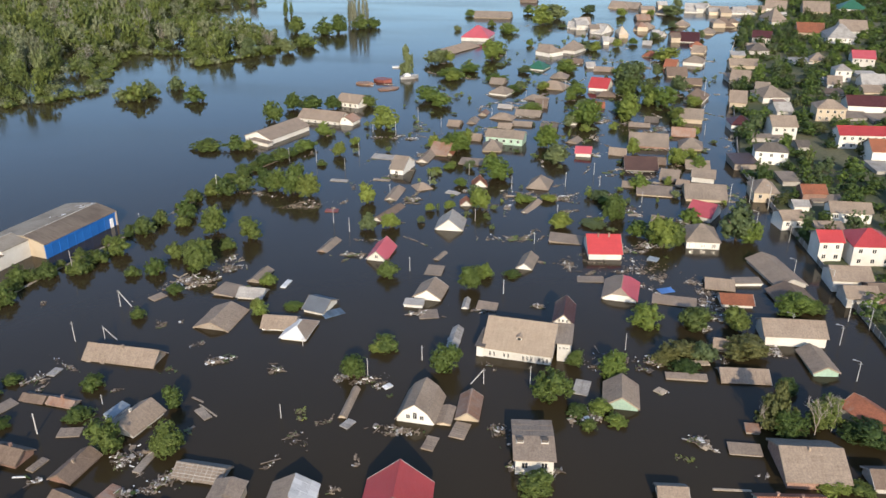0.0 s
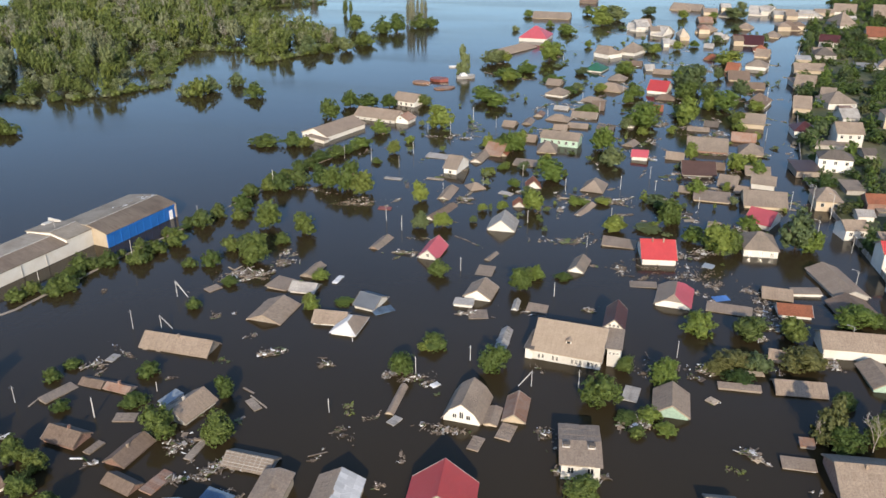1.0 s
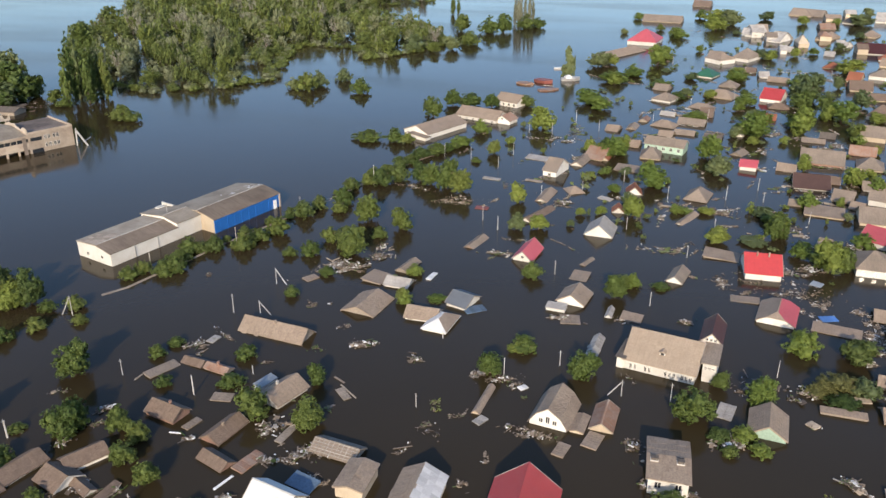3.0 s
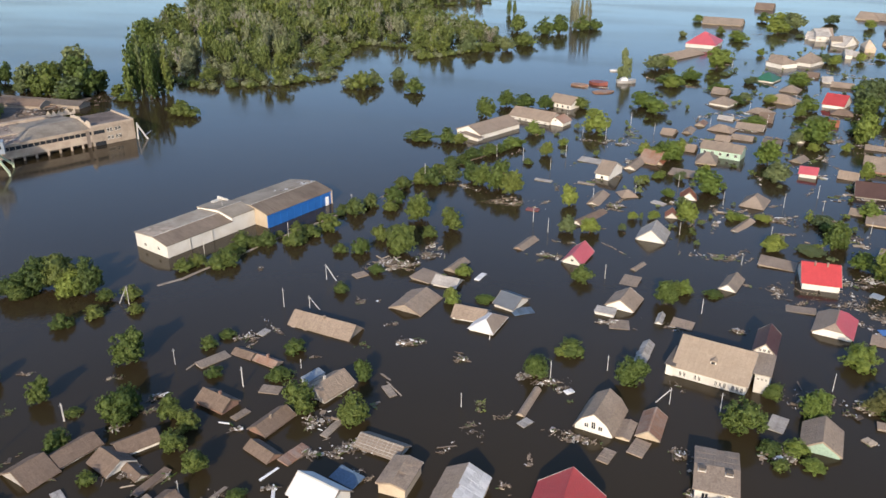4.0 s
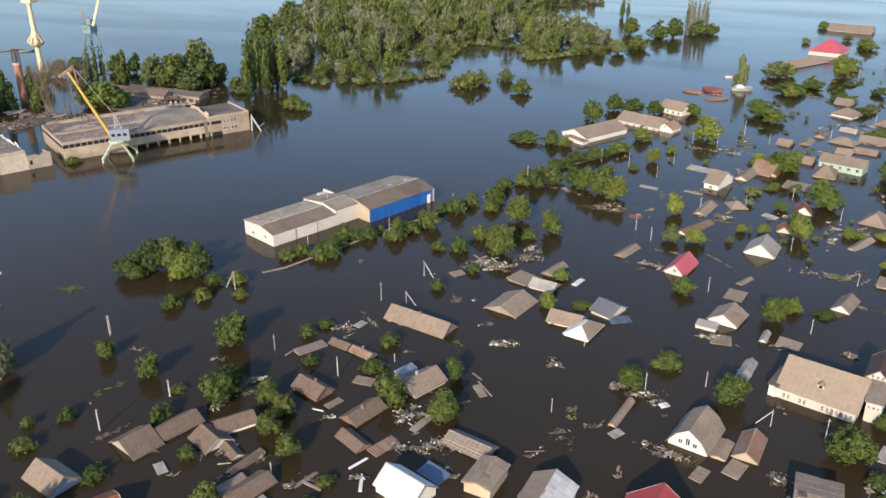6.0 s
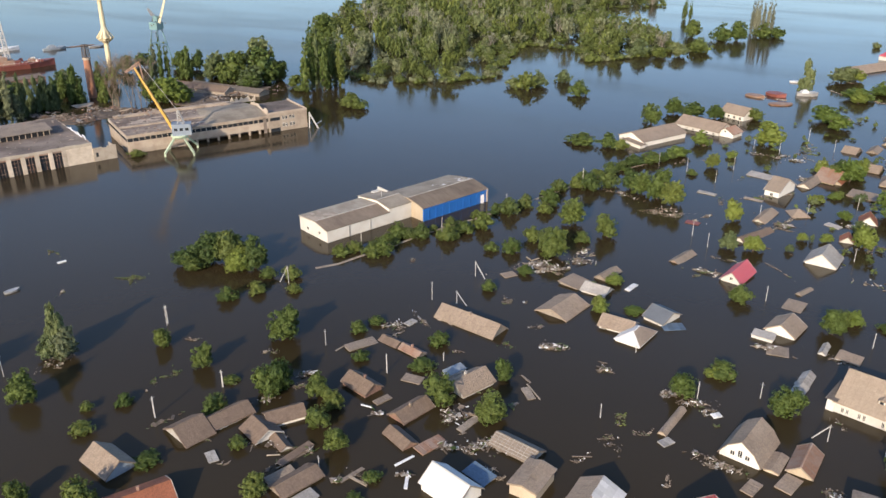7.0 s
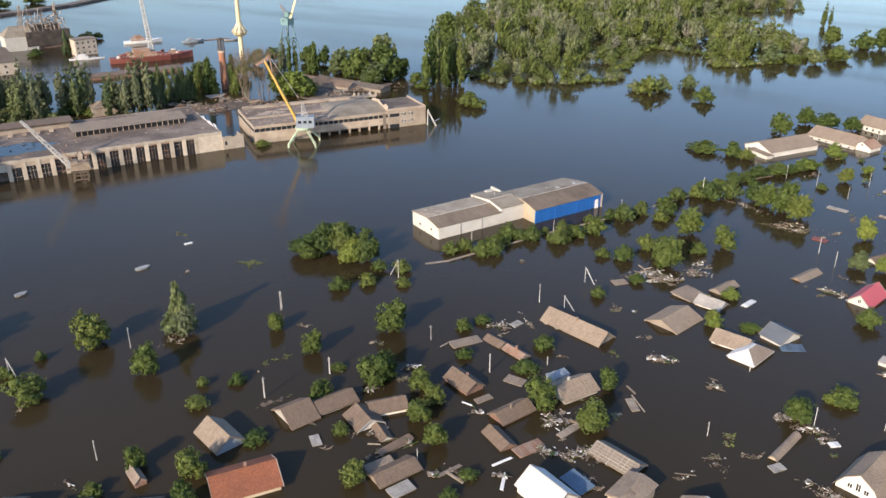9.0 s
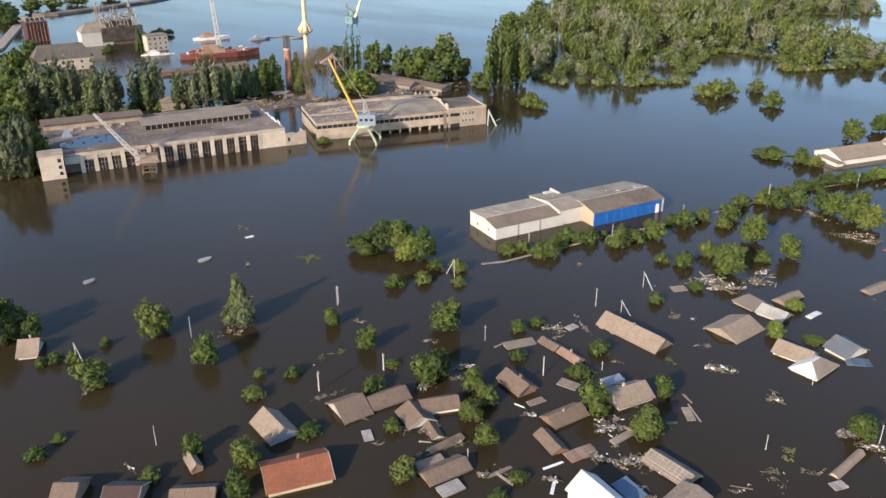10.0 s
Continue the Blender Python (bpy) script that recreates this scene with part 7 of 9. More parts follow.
debris(50.8, 189.4, 14, 6, 90, 0, kind='litter')
debris(63.7, 169.2, 8, 3, 70, 97, kind='litter')
debris(-46.7, 236.9, 9, 3, 70, 20)
debris(-57.7, 247.2, 7, 3, 60, 145)
debris(-39.7, 236.9, 7, 2, 40, 45)
debris(-47, 146.4, 3, 2, 30, 10)
debris(-35.4, 142, 2.4, 1.2, 13, 95)
debris(-80.2, 135.8, 5, 1.2, 40, 117)
pole(77.4, 157.1, 4.7, yaw=160, lampo=True)
pole(92.6, 162.3, 5.3, yaw=160, lampo=True)
pole(95.6, 178.1, 5.5, yaw=160, lampo=True)
pole(100.4, 233.4, 7.6, yaw=160, lampo=True)
pole(101.6, 251, 4.4, yaw=160, lampo=True)
pole(90.4, 239.4, 6.5, yaw=154)
pole(96.7, 239.4, 7.8, yaw=160, lampo=True)
pole(122.3, 374.9, 6.6, yaw=166)
pole(111.3, 339.1, 7.3, yaw=138)
pole(95.5, 158.4, 5.4, yaw=160, lampo=True)
pole(96.9, 207.9, 5, yaw=160, lampo=True)
pole(-45.8, 280, 5.3, yaw=97)
pole(-56.3, 283.4, 4.9, yaw=162)
pole(-89.3, 220.5, 4.2, yaw=11)
pole(-73.3, 247.2, 7.1, yaw=159)
pole(-27.2, 216.1, 4.4, yaw=110)
pole(9.5, 224, 4, yaw=13)
pole(25.4, 207.1, 3.4, yaw=95)
pole(-31.5, 290.3, 4.8, yaw=160)
pole(-38, 345.8, 4.5, yaw=127)
pole(-10.7, 339.1, 6.2, yaw=179)
pole(-19.2, 317.1, 5.8, yaw=80)
pole(57.2, 339.1, 8.6, yaw=107)
pole(44.9, 358.8, 4.4, yaw=177)
pole(36.9, 480, 4.9, yaw=107)
debris(-95.9, 171.5, 2, 1, 14, 117)
debris(-65.1, 134.4, 1.6, 0.8, 8, 4)
debris(-63.5, 161, 3, 0.8, 14, 62)
debris(-60, 162.3, 1.5, 0.6, 6, 55)
debris(-7.8, 209.1, 5, 0.5, 14, 137)
debris(-11.5, 240.9, 14, 1.2, 50, 69)
debris(-39.4, 235.4, 6, 1.5, 30, 177)
debris(32.1, 245.1, 14, 0.9, 60, 151)
debris(39.2, 231.5, 5, 1.5, 24, 18)
debris(51.8, 238.4, 5, 3, 30, 108)
debris(25.3, 214, 5, 1, 22, 57)
debris(33.8, 193.6, 4, 2.5, 30, 109)
debris(38.9, 188.7, 5, 1, 24, 33)
debris(43.1, 180.2, 4, 1, 20, 7)
debris(8.9, 121.6, 2.4, 2.4, 14, 83)
debris(12.1, 117, 1, 2.4, 14, 95)
debris(-26.9, 119.2, 3.2, 1.6, 14, 143)
debris(-29.7, 112.6, 3.2, 0.6, 11, 67)
debris(-23.4, 123.6, 2.4, 0.8, 5, 31)
debris(8.9, 144.2, 3.2, 1.2, 8, 118)
debris(-23, 209.9, 5, 0.8, 20, 176)
debris(-53.3, 152.2, 3, 1, 12, 31)
debris(37.6, 232, 4, 1, 18, 169)
debris(-27, 126.3, 2, 1.2, 22, 135, kind='reeds')
debris(42.2, 113.1, 2.4, 1.6, 22, 96, kind='reeds')
debris(-56.3, 142, 3, 1.5, 20, 170, kind='reeds')
debris(-87.3, 107.4, 4, 1.6, 22, 27)
debris(-74.7, 90, 3.2, 1.2, 16, 81)
debris(-83.3, 89.4, 2, 0.8, 11, 144)
debris(-79.8, 94.1, 2.4, 0.8, 11, 136)
debris(-100.9, 116.2, 2, 1, 16, 26)
debris(-61.4, 90.4, 3.2, 1.2, 14, 150)
debris(-84.4, 82.8, 1.2, 0.8, 5, 1)
debris(-113.7, 96.4, 2.4, 0.8, 22, 121, kind='reeds')
debris(-154.7, 130.3, 4, 1.5, 60, 36, kind='reeds')
debris(-112.7, 99.7, 2.5, 0.8, 20, 60, kind='reeds')
debris(-137.8, 93.7, 5.5, 2.2, 70, 99)
debris(-111.7, 50.8, 2.4, 1.2, 7, 11)
debris(-140.8, 59.5, 4, 0.8, 26, 134)
debris(-118.2, 112.8, 2, 0.8, 12, 23)
debris(-78.7, 143.9, 5, 0.8, 24, 144)
slab(-87.3, 83.5, 56.6, 1.8, 3, 0.12, 'slate_light', label='pale sheet panel floating beside a flooded house')
slab(-68.0, 120.9, 4, 4.2, 2.6, 0.10, 'driftboard', label='grey boarded raft of roof planks afloat')
slab(-69.7, 111.8, 68.9, 3.7, 1.6, 0.12, 'driftboard', label='thin dark sheet of roofing afloat')
slab(-45.3, 126.6, -48.1, 4.1, 1.6, 0.12, 'wood', label='grey wooden boards afloat beside a tree')
slab(-51.5, 112.3, 77.8, 5.4, 1.5, 0.12, 'wood', label='long grey wooden boards afloat in debris')
slab(3.0, 121.4, 72, 4.9, 2.9, 0.12, 'slate', label='slipped tan sheet roof awash below a small house')
slab(-2.4, 117.6, 72, 4, 2.2, 0.12, 'slate', label='tan roof sheet afloat near the gabled house')
slab(-3.5, 165.8, 6.8, 4.6, 4, 0.12, 'slate_grey', label='grey roof sheet afloat beside sheds')
slab(-35.4, 261.2, -10.9, 6.2, 2, 0.12, 'slate_light', label='pale roof sheet afloat on open water')
slab(-21, 261.8, -11.4, 6, 1.5, 0.12, 'wood', label='grey boards afloat on open water')
slab(-34.4, 232.7, -6.8, 4.1, 2.2, 0.12, 'ship_red', label='red painted board afloat')
slab(27.4, 135.3, -18.5, 3.1, 5, 0.12, 'slate_light', label='pale sheet roof of a drowned shed just awash')
slab(52.2, 144.3, 2, 6.4, 1.6, 0.12, 'plank', label='long pale board afloat beside shrubs')
slab(3.1, 248.8, -28.2, 4.6, 2.5, 0.12, 'slate_light', label='pale roof panel afloat')
slab(25.2, 245.1, -6.1, 10, 1, 0.12, 'plank', label='long thin boards afloat in a row')
barrel_roof(-18.1, 130.1, 80.1, 10.1, 2.0, .8, 'slate', 'long tan vaulted sheet roof of a drowned shed')
slab(-17.7, 123.4, 57.9, 2.7, 1.8, 0.12, 'slate_light', label='small pale panel afloat beside a vaulted shed')
slab(-54.9, 103.7, 70, 6.1, 2.6, 0.12, 'rust', label='rust-brown boarded roof piece afloat among houses', tilt=5.0)
slab(-79.7, 141.2, 78.3, 3, 1.8, 0.12, 'slate_light', label='pale grey sheet afloat beside a shrub')
slab(-69.4, 174.7, 51.8, 3.7, 2.6, 0.12, 'slate', label='tan slab of roofing afloat in open water')
slab(-11.1, 135.8, 43.4, 1.9, 1.3, 0.12, 'litter', label='white box lid afloat beside the gabled house')
board(-56.9, 97.8, 68.2, 4.3, 0.50, 0.08, 'litter', 'white painted board afloat on the flood', 1.5)
board(-54, 93.4, 113.2, 4.2, 0.60, 0.08, 'litter', 'white painted board afloat on the flood', 1.5)
board(-51.5, 113.3, 71.7, 5.7, 0.45, 0.08, 'plank', 'pale long board afloat on the flood', 1.5)
board(-63, 90.6, 72.5, 5.2, 0.80, 0.08, 'slate_grey', 'narrow grey strip of roofing afloat', 1.5)
board(-61.3, 89.7, -8.8, 4.1, 0.50, 0.08, 'plank', 'pale long board afloat on the flood', 1.5)
board(-65.3, 184, -36.1, 10.1, 0.35, 0.08, 'plank', 'pale long board afloat on the flood', 1.5)
board(-66.8, 186.7, 63.3, 3.2, 0.40, 0.08, 'plank', 'pale long board afloat on the flood', 1.5)
board(-60.8, 181.6, -2.5, 7.6, 0.25, 0.08, 'driftboard', 'grey-brown board afloat on the flood', 1.5)
board(-62.5, 185.3, -44.6, 6, 0.30, 0.08, 'litter', 'white painted board afloat on the flood', 1.5)
board(-66.7, 182.5, -15.9, 5, 0.40, 0.08, 'driftboard', 'grey-brown board afloat on the flood', 1.5)
board(-71.4, 108.7, 5.4, 2.3, 0.30, 0.08, 'litter', 'white painted board afloat on the flood', 1.5)
board(-29.9, 112.8, 26.6, 3.6, 0.20, 0.08, 'driftboard', 'grey-brown board afloat on the flood', 1.5)
board(-87.8, 124.2, 81.8, 2.5, 0.30, 0.08, 'plank', 'pale long board afloat on the flood', 1.5)
board(-75.1, 90.7, 74.2, 8.2, 0.22, 0.08, 'plank', 'pale long board afloat on the flood', 1.5)
board(-74.2, 89.6, 72.8, 7.8, 0.20, 0.08, 'driftboard', 'grey-brown board afloat on the flood', 1.5)
board(-47.6, 131.3, -32.7, 3.2, 0.40, 0.08, 'driftboard', 'grey-brown board afloat on the flood', 1.5)
board(-44.6, 127.7, -41.5, 5.7, 0.30, 0.08, 'plank', 'pale long board afloat on the flood', 1.5)
board(-78.1, 88.8, 33.6, 2.3, 0.20, 0.08, 'plank', 'pale long board afloat on the flood', 1.5)
debris(-56, 114.3, 2.4, 0.8, 18, 25, kind='litter')
debris(-49.7, 105.3, 2.7, 0.6, 22, 168, kind='litter')
debris(-43.0, 101.6, 2.6, 1.6, 34, 10, kind='litter')
debris(-9.2, 121.2, 5.4, 1.1, 70, -8)
debris(-8.0, 121.0, 4.6, 0.9, 16, -8, kind='clutter')
debris(-13.3, 136.3, 2.6, 1, 22, 45)
debris(-19.8, 141.1, 2, 0.6, 8, 6)
debris(-33.6, 142.1, 1.9, 1.1, 14, 87)
debris(-27.3, 119.6, 1.6, 1, 9, 31)
debris(-15.1, 112.8, 1, 1.6, 11, 6)
debris(-47.1, 146.3, 2.4, 1.2, 40, 29)
debris(-61.8, 182.7, 4, 1.6, 50, 172)
debris(-64.9, 162.1, 2.6, 0.8, 8, 123, kind='litter')
debris(-51.5, 109.4, 1.2, 0.8, 7, 178, kind='litter')
debris(-21.1, 125, 2.4, 0.4, 5, 72)
debris(-18.3, 104.9, 2, 1.2, 16, 148)
debris(-27.1, 127.5, 1.3, 0.8, 22, 76, kind='reeds')
debris(-10.4, 132.5, 0.8, 0.8, 13, 22, kind='reeds')
debris(-100.2, 103, 1.8, 0.6, 16, 9, kind='reeds')
debris(-112, 100.9, 2, 0.5, 20, 144, kind='reeds')
pole(-113.6, 174.1, 4.8, yaw=130)
pole(-95.4, 187.9, 6.7, yaw=135)
slab(54.8, 177.8, 18, 4, 2.2, 0.12, 'tarp', label='bright blue plastic sheet over flooded belongings', tilt=4.0)
slab(56.1, 196.5, -31.4, 2.8, 2.5, 0.12, 'pale_blue', label='pale blue sheet afloat among shrubs')
slab(42.7, 134, -48.4, 2.1, 1.8, 0.12, 'plank', label='pale tangle of boards afloat')
slab(46.4, 116.7, 42.7, 1.9, 1.4, 0.12, 'plank', label='pale pinkish board afloat in a pile of scrap', tilt=6.0)
slab(-39.4, 181.8, 76.8, 4.6, 1.4, 0.12, 'litter', label='white board afloat among small houses')
board(51.9, 144.6, -12.7, 6, 0.70, 0.08, 'litter', 'long white painted board afloat beside shrubs', 1.5)
board(47.4, 105.3, -2.4, 6.4, 0.50, 0.08, 'plank', 'long pale beam afloat beside a roof', 1.5)
board(76.7, 181.8, -5.3, 6.9, 0.60, 0.08, 'litter', 'long white gutter board along a flooded roof', 1.5)
debris(55.1, 186.1, 5, 2, 50, 61, kind='litter')
debris(62.8, 182.8, 4, 2.5, 50, 27, kind='litter')
debris(63.7, 169.2, 5, 2, 60, 141, kind='litter')
debris(64.5, 176.5, 4, 2, 40, 25, kind='litter')
debris(50.7, 179.6, 3, 1.5, 30, 141, kind='litter')
debris(57.6, 220.5, 4, 1, 20, 15, kind='litter')
debris(68.7, 149.8, 5, 1, 30, 140, kind='litter')
debris(32.9, 192.9, 5, 1.5, 40, 83, kind='litter')
debris(58.7, 145.3, 2, 1, 14, 144, kind='litter')
debris(47.8, 115.4, 0.6, 0.5, 5, 46, kind='litter')
debris(54.5, 108.7, 1.2, 0.6, 8, 19, kind='litter')
debris(23.5, 211.9, 3.5, 1.2, 36, 61)
debris(28.3, 211.1, 2.5, 0.8, 16, 46)
debris(25.7, 194.7, 2.5, 0.8, 20, 165)
debris(42.7, 133.8, 1.6, 1.2, 16, 63)
debris(45.9, 118.3, 1.5, 1.2, 20, 116, kind='clutter')
debris(18.7, 211.9, 2, 0.6, 10, 157)
debris(-11.4, 239.4, 6, 1, 40, 179)
debris(-16.9, 240.9, 5, 0.8, 30, 100)
debris(-32, 239.4, 4, 1, 20, 64)
debris(-22.1, 200.2, 4, 0.7, 20, 94)
debris(8.8, 167.8, 5, 1, 24, 153)
debris(70.2, 343.8, 5, 2, 40, 101)
debris(75.8, 353.7, 4, 1.5, 30, 89)
debris(84.6, 321.3, 7, 2.5, 60, 142)
debris(93.5, 348.7, 6, 1, 30, 107, kind='litter')
debris(73.6, 392.4, 5, 1, 20, 21)
debris(70.4, 447.1, 8, 2, 30, 96)
debris(54, 439.5, 8, 2, 30, 128, kind='litter')
debris(129.1, 598.8, 10, 3, 40, 60, kind='litter')
debris(61.6, 309, 8, 1.5, 30, 105, kind='litter')
debris(73.9, 267.2, 5, 2, 40, 41, kind='litter')
debris(81.4, 273.5, 4, 1.5, 30, 106)
debris(85.5, 297.6, 4, 1.5, 30, 176, kind='litter')
debris(23.5, 386.4, 6, 1, 20, 145)
debris(35.6, 369.4, 8, 1.5, 30, 148, kind='litter')
debris(16.7, 425, 10, 3, 24, 172, kind='litter')
debris(51, 297.6, 6, 1, 20, 132, kind='litter')
debris(47.1, 317.1, 8, 1.5, 30, 175)
debris(151.5, 573.3, 8, 2, 30, 123)
debris(126, 498.2, 7, 2, 30, 39)
debris(120.9, 398.5, 3, 2, 20, 164)
debris(97.3, 321.3, 3, 2, 20, 102)
pole(-17.3, 247.2, 3.9, yaw=38)
pole(-4.5, 255.4, 3.6, yaw=41)
pole(9, 267.2, 4.1, yaw=24)
pole(22.6, 252.6, 4.5, yaw=127)
pole(40.8, 255.4, 4.9, yaw=123)
pole(52.3, 267.2, 4.5, yaw=178)
pole(34.4, 227.2, 4.2, yaw=132)
pole(21.4, 348.7, 3.8, yaw=113)
pole(39.3, 380.6, 4.1, yaw=150)
pole(60.6, 398.5, 4.2, yaw=47)
pole(66.2, 364, 4.7, yaw=34)
pole(88.4, 411.4, 5.2, yaw=68)
pole(115.9, 454.9, 5, yaw=50)
pole(86.8, 364, 5.2, yaw=37)
pole(106.3, 369.4, 4.5, yaw=149)
pole(146.3, 454.9, 6.2, yaw=131)
pole(129.9, 398.5, 5.6, yaw=80)
pole(105.5, 317.1, 5.1, yaw=59)
pole(52.2, 255.4, 3.6, yaw=176)
pole(62.7, 239.4, 3.8, yaw=137)
pole(-0.9, 330, 4.8, yaw=75)
pole(-28.7, 321.3, 4, yaw=171)
pole(-34.9, 273.5, 4.2, yaw=105)
pole(-45.2, 255.4, 4.9, yaw=152)
pole(-32.6, 222.7, 4.5, yaw=149)
pole(-8.7, 189.4, 4, yaw=149)
pole(14.7, 176.5, 3.8, yaw=68)
pole(28.7, 158.4, 4.3, yaw=55)
pole(39, 149.8, 4.1, yaw=78)
debris(-14.1, 222.7, 2.5, 0.8, 16, 5)
debris(-24.2, 222.7, 2.5, 0.8, 16, 68)
debris(13.2, 273.5, 5, 1.2, 30, 122)
debris(19.5, 247.2, 7, 1.2, 40, 97)
debris(26.8, 247.2, 7, 1, 30, 51, kind='litter')
debris(39.3, 244.5, 8, 1.5, 40, 44)
debris(54.4, 247.2, 6, 2, 30, 145, kind='litter')
debris(36, 280, 6, 1, 20, 92, kind='litter')
debris(51.3, 273.5, 5, 1, 20, 61)
debris(17.6, 321.3, 5, 1, 20, 82)
debris(-10.1, 317.1, 5, 1, 20, 123)
debris(-20.6, 343.8, 6, 1.2, 24, 36)
debris(-35.8, 411.4, 8, 1.5, 40, 107, kind='litter')
debris(-27.1, 411.4, 6, 1.5, 30, 178, kind='litter')
debris(-5.8, 439.5, 6, 1.2, 20, 122, kind='litter')

# ---- clutter caught against houses and trees ----
debris(-82.3, 138.4, 3.6, 1.0, 26, 40, kind='clutter')
debris(-88.6, 112.5, 1.8, 1.0, 24, 38, kind='clutter')
debris(-89.5, 102.6, 2.6, 1.4, 35, 41, kind='clutter')
debris(-68.3, 107.8, 1.4, 0.8, 19, 32, kind='clutter')
debris(-54.0, 113.7, 3.8, 2.1, 53, 25, kind='clutter')
debris(-50.3, 116.1, 1.9, 1.0, 26, 23, kind='clutter')
debris(-51.9, 104.6, 1.8, 1.0, 25, 26, kind='clutter')
debris(-46.3, 107.7, 3.6, 2.0, 50, 23, kind='clutter')
debris(-42.6, 108.4, 2.1, 1.1, 28, 21, kind='clutter')
debris(-64.3, 88.3, 1.5, 0.8, 20, 36, kind='clutter')
debris(-55.3, 94.4, 1.0, 0.8, 13, 30, kind='clutter')
debris(-80.0, 91.3, 1.6, 0.9, 22, 41, kind='clutter')
debris(-73.1, 92.6, 0.8, 0.8, 11, 38, kind='clutter')
debris(-66.2, 182.8, 4.5, 2.5, 60, 19, kind='clutter')
debris(-60.4, 184.1, 4.1, 2.3, 57, 18, kind='clutter')
debris(-55.2, 190.7, 3.4, 1.9, 48, 16, kind='clutter')
debris(-25.2, 199.8, 2.7, 1.5, 37, 7, kind='clutter')
debris(-46.5, 145.5, 1.9, 1.0, 26, 17, kind='clutter')
debris(-34.4, 142.0, 1.6, 0.9, 21, 13, kind='clutter')
debris(-19.6, 139.3, 2.6, 1.4, 36, 8, kind='clutter')
debris(-15.1, 138.5, 1.7, 1.0, 24, 6, kind='clutter')
debris(-5.9, 166.0, 2.6, 1.5, 37, 2, kind='clutter')
debris(-15.1, 188.3, 2.2, 1.2, 30, 4, kind='clutter')
debris(10.1, 121.5, 2.4, 1.3, 33, -4, kind='clutter')
debris(25.8, 125.4, 3.3, 1.8, 45, -11, kind='clutter')
debris(28.1, 126.7, 2.2, 1.2, 30, -12, kind='clutter')
debris(38.0, 146.0, 4.3, 2.4, 60, -14, kind='clutter')
debris(42.4, 145.2, 2.5, 1.4, 34, -16, kind='clutter')
debris(44.8, 118.8, 1.4, 0.8, 19, -20, kind='clutter')
debris(46.0, 117.0, 1.6, 0.9, 22, -21, kind='clutter')
debris(63.3, 163.1, 3.1, 1.7, 43, -21, kind='clutter')
debris(58.8, 159.1, 2.0, 1.1, 28, -20, kind='clutter')
debris(12.3, 111.2, 1.0, 0.8, 14, -6, kind='clutter')
debris(19.3, 110.2, 1.3, 0.8, 17, -9, kind='clutter')
debris(57.8, 109.1, 1.1, 0.8, 14, -27, kind='clutter')
debris(69.1, 150.4, 3.3, 1.8, 46, -24, kind='clutter')
debris(22.8, 169.6, 2.7, 1.5, 37, -7, kind='clutter')
debris(48.8, 201.3, 5.5, 3.0, 60, -13, kind='clutter')
debris(56.5, 204.1, 4.8, 2.7, 60, -15, kind='clutter')
debris(69.9, 223.4, 5.3, 2.9, 60, -17, kind='clutter')
debris(39.4, 244.4, 5.5, 3.0, 60, -9, kind='clutter')
debris(91.5, 324.3, 6.1, 3.4, 60, -15, kind='clutter')
debris(7.9, 250.5, 3.3, 1.8, 45, -1, kind='clutter')
debris(67.7, 337.8, 6.2, 3.4, 60, -11, kind='clutter')
debris(-10.0, 242.7, 3.6, 2.0, 50, 2, kind='clutter')
debris(-20.5, 313.2, 6.9, 3.8, 60, 3, kind='clutter')
debris(-6.4, 291.3, 4.3, 2.3, 59, 1, kind='clutter')


# ---- woods on the river islands ----
def inside(x, y, poly):
    hit = False
    for (x0, y0), (x1, y1) in zip(poly, poly[1:] + poly[:1]):
        if (y0 > y) != (y1 > y) and x < x0 + (x1 - x0) * (y - y0) / (y1 - y0):
            hit = not hit
    return hit


def edge_gap(x, y, poly):
    best = 1e9
    for (x0, y0), (x1, y1) in zip(poly, poly[1:] + poly[:1]):
        k = max(0, min(1, ((x - x0) * (x1 - x0) + (y - y0) * (y1 - y0)) / ((x1 - x0) ** 2 + (y1 - y0) ** 2)))
        best = min(best, math.hypot(x - x0 - k * (x1 - x0), y - y0 - k * (y1 - y0)))
    return best


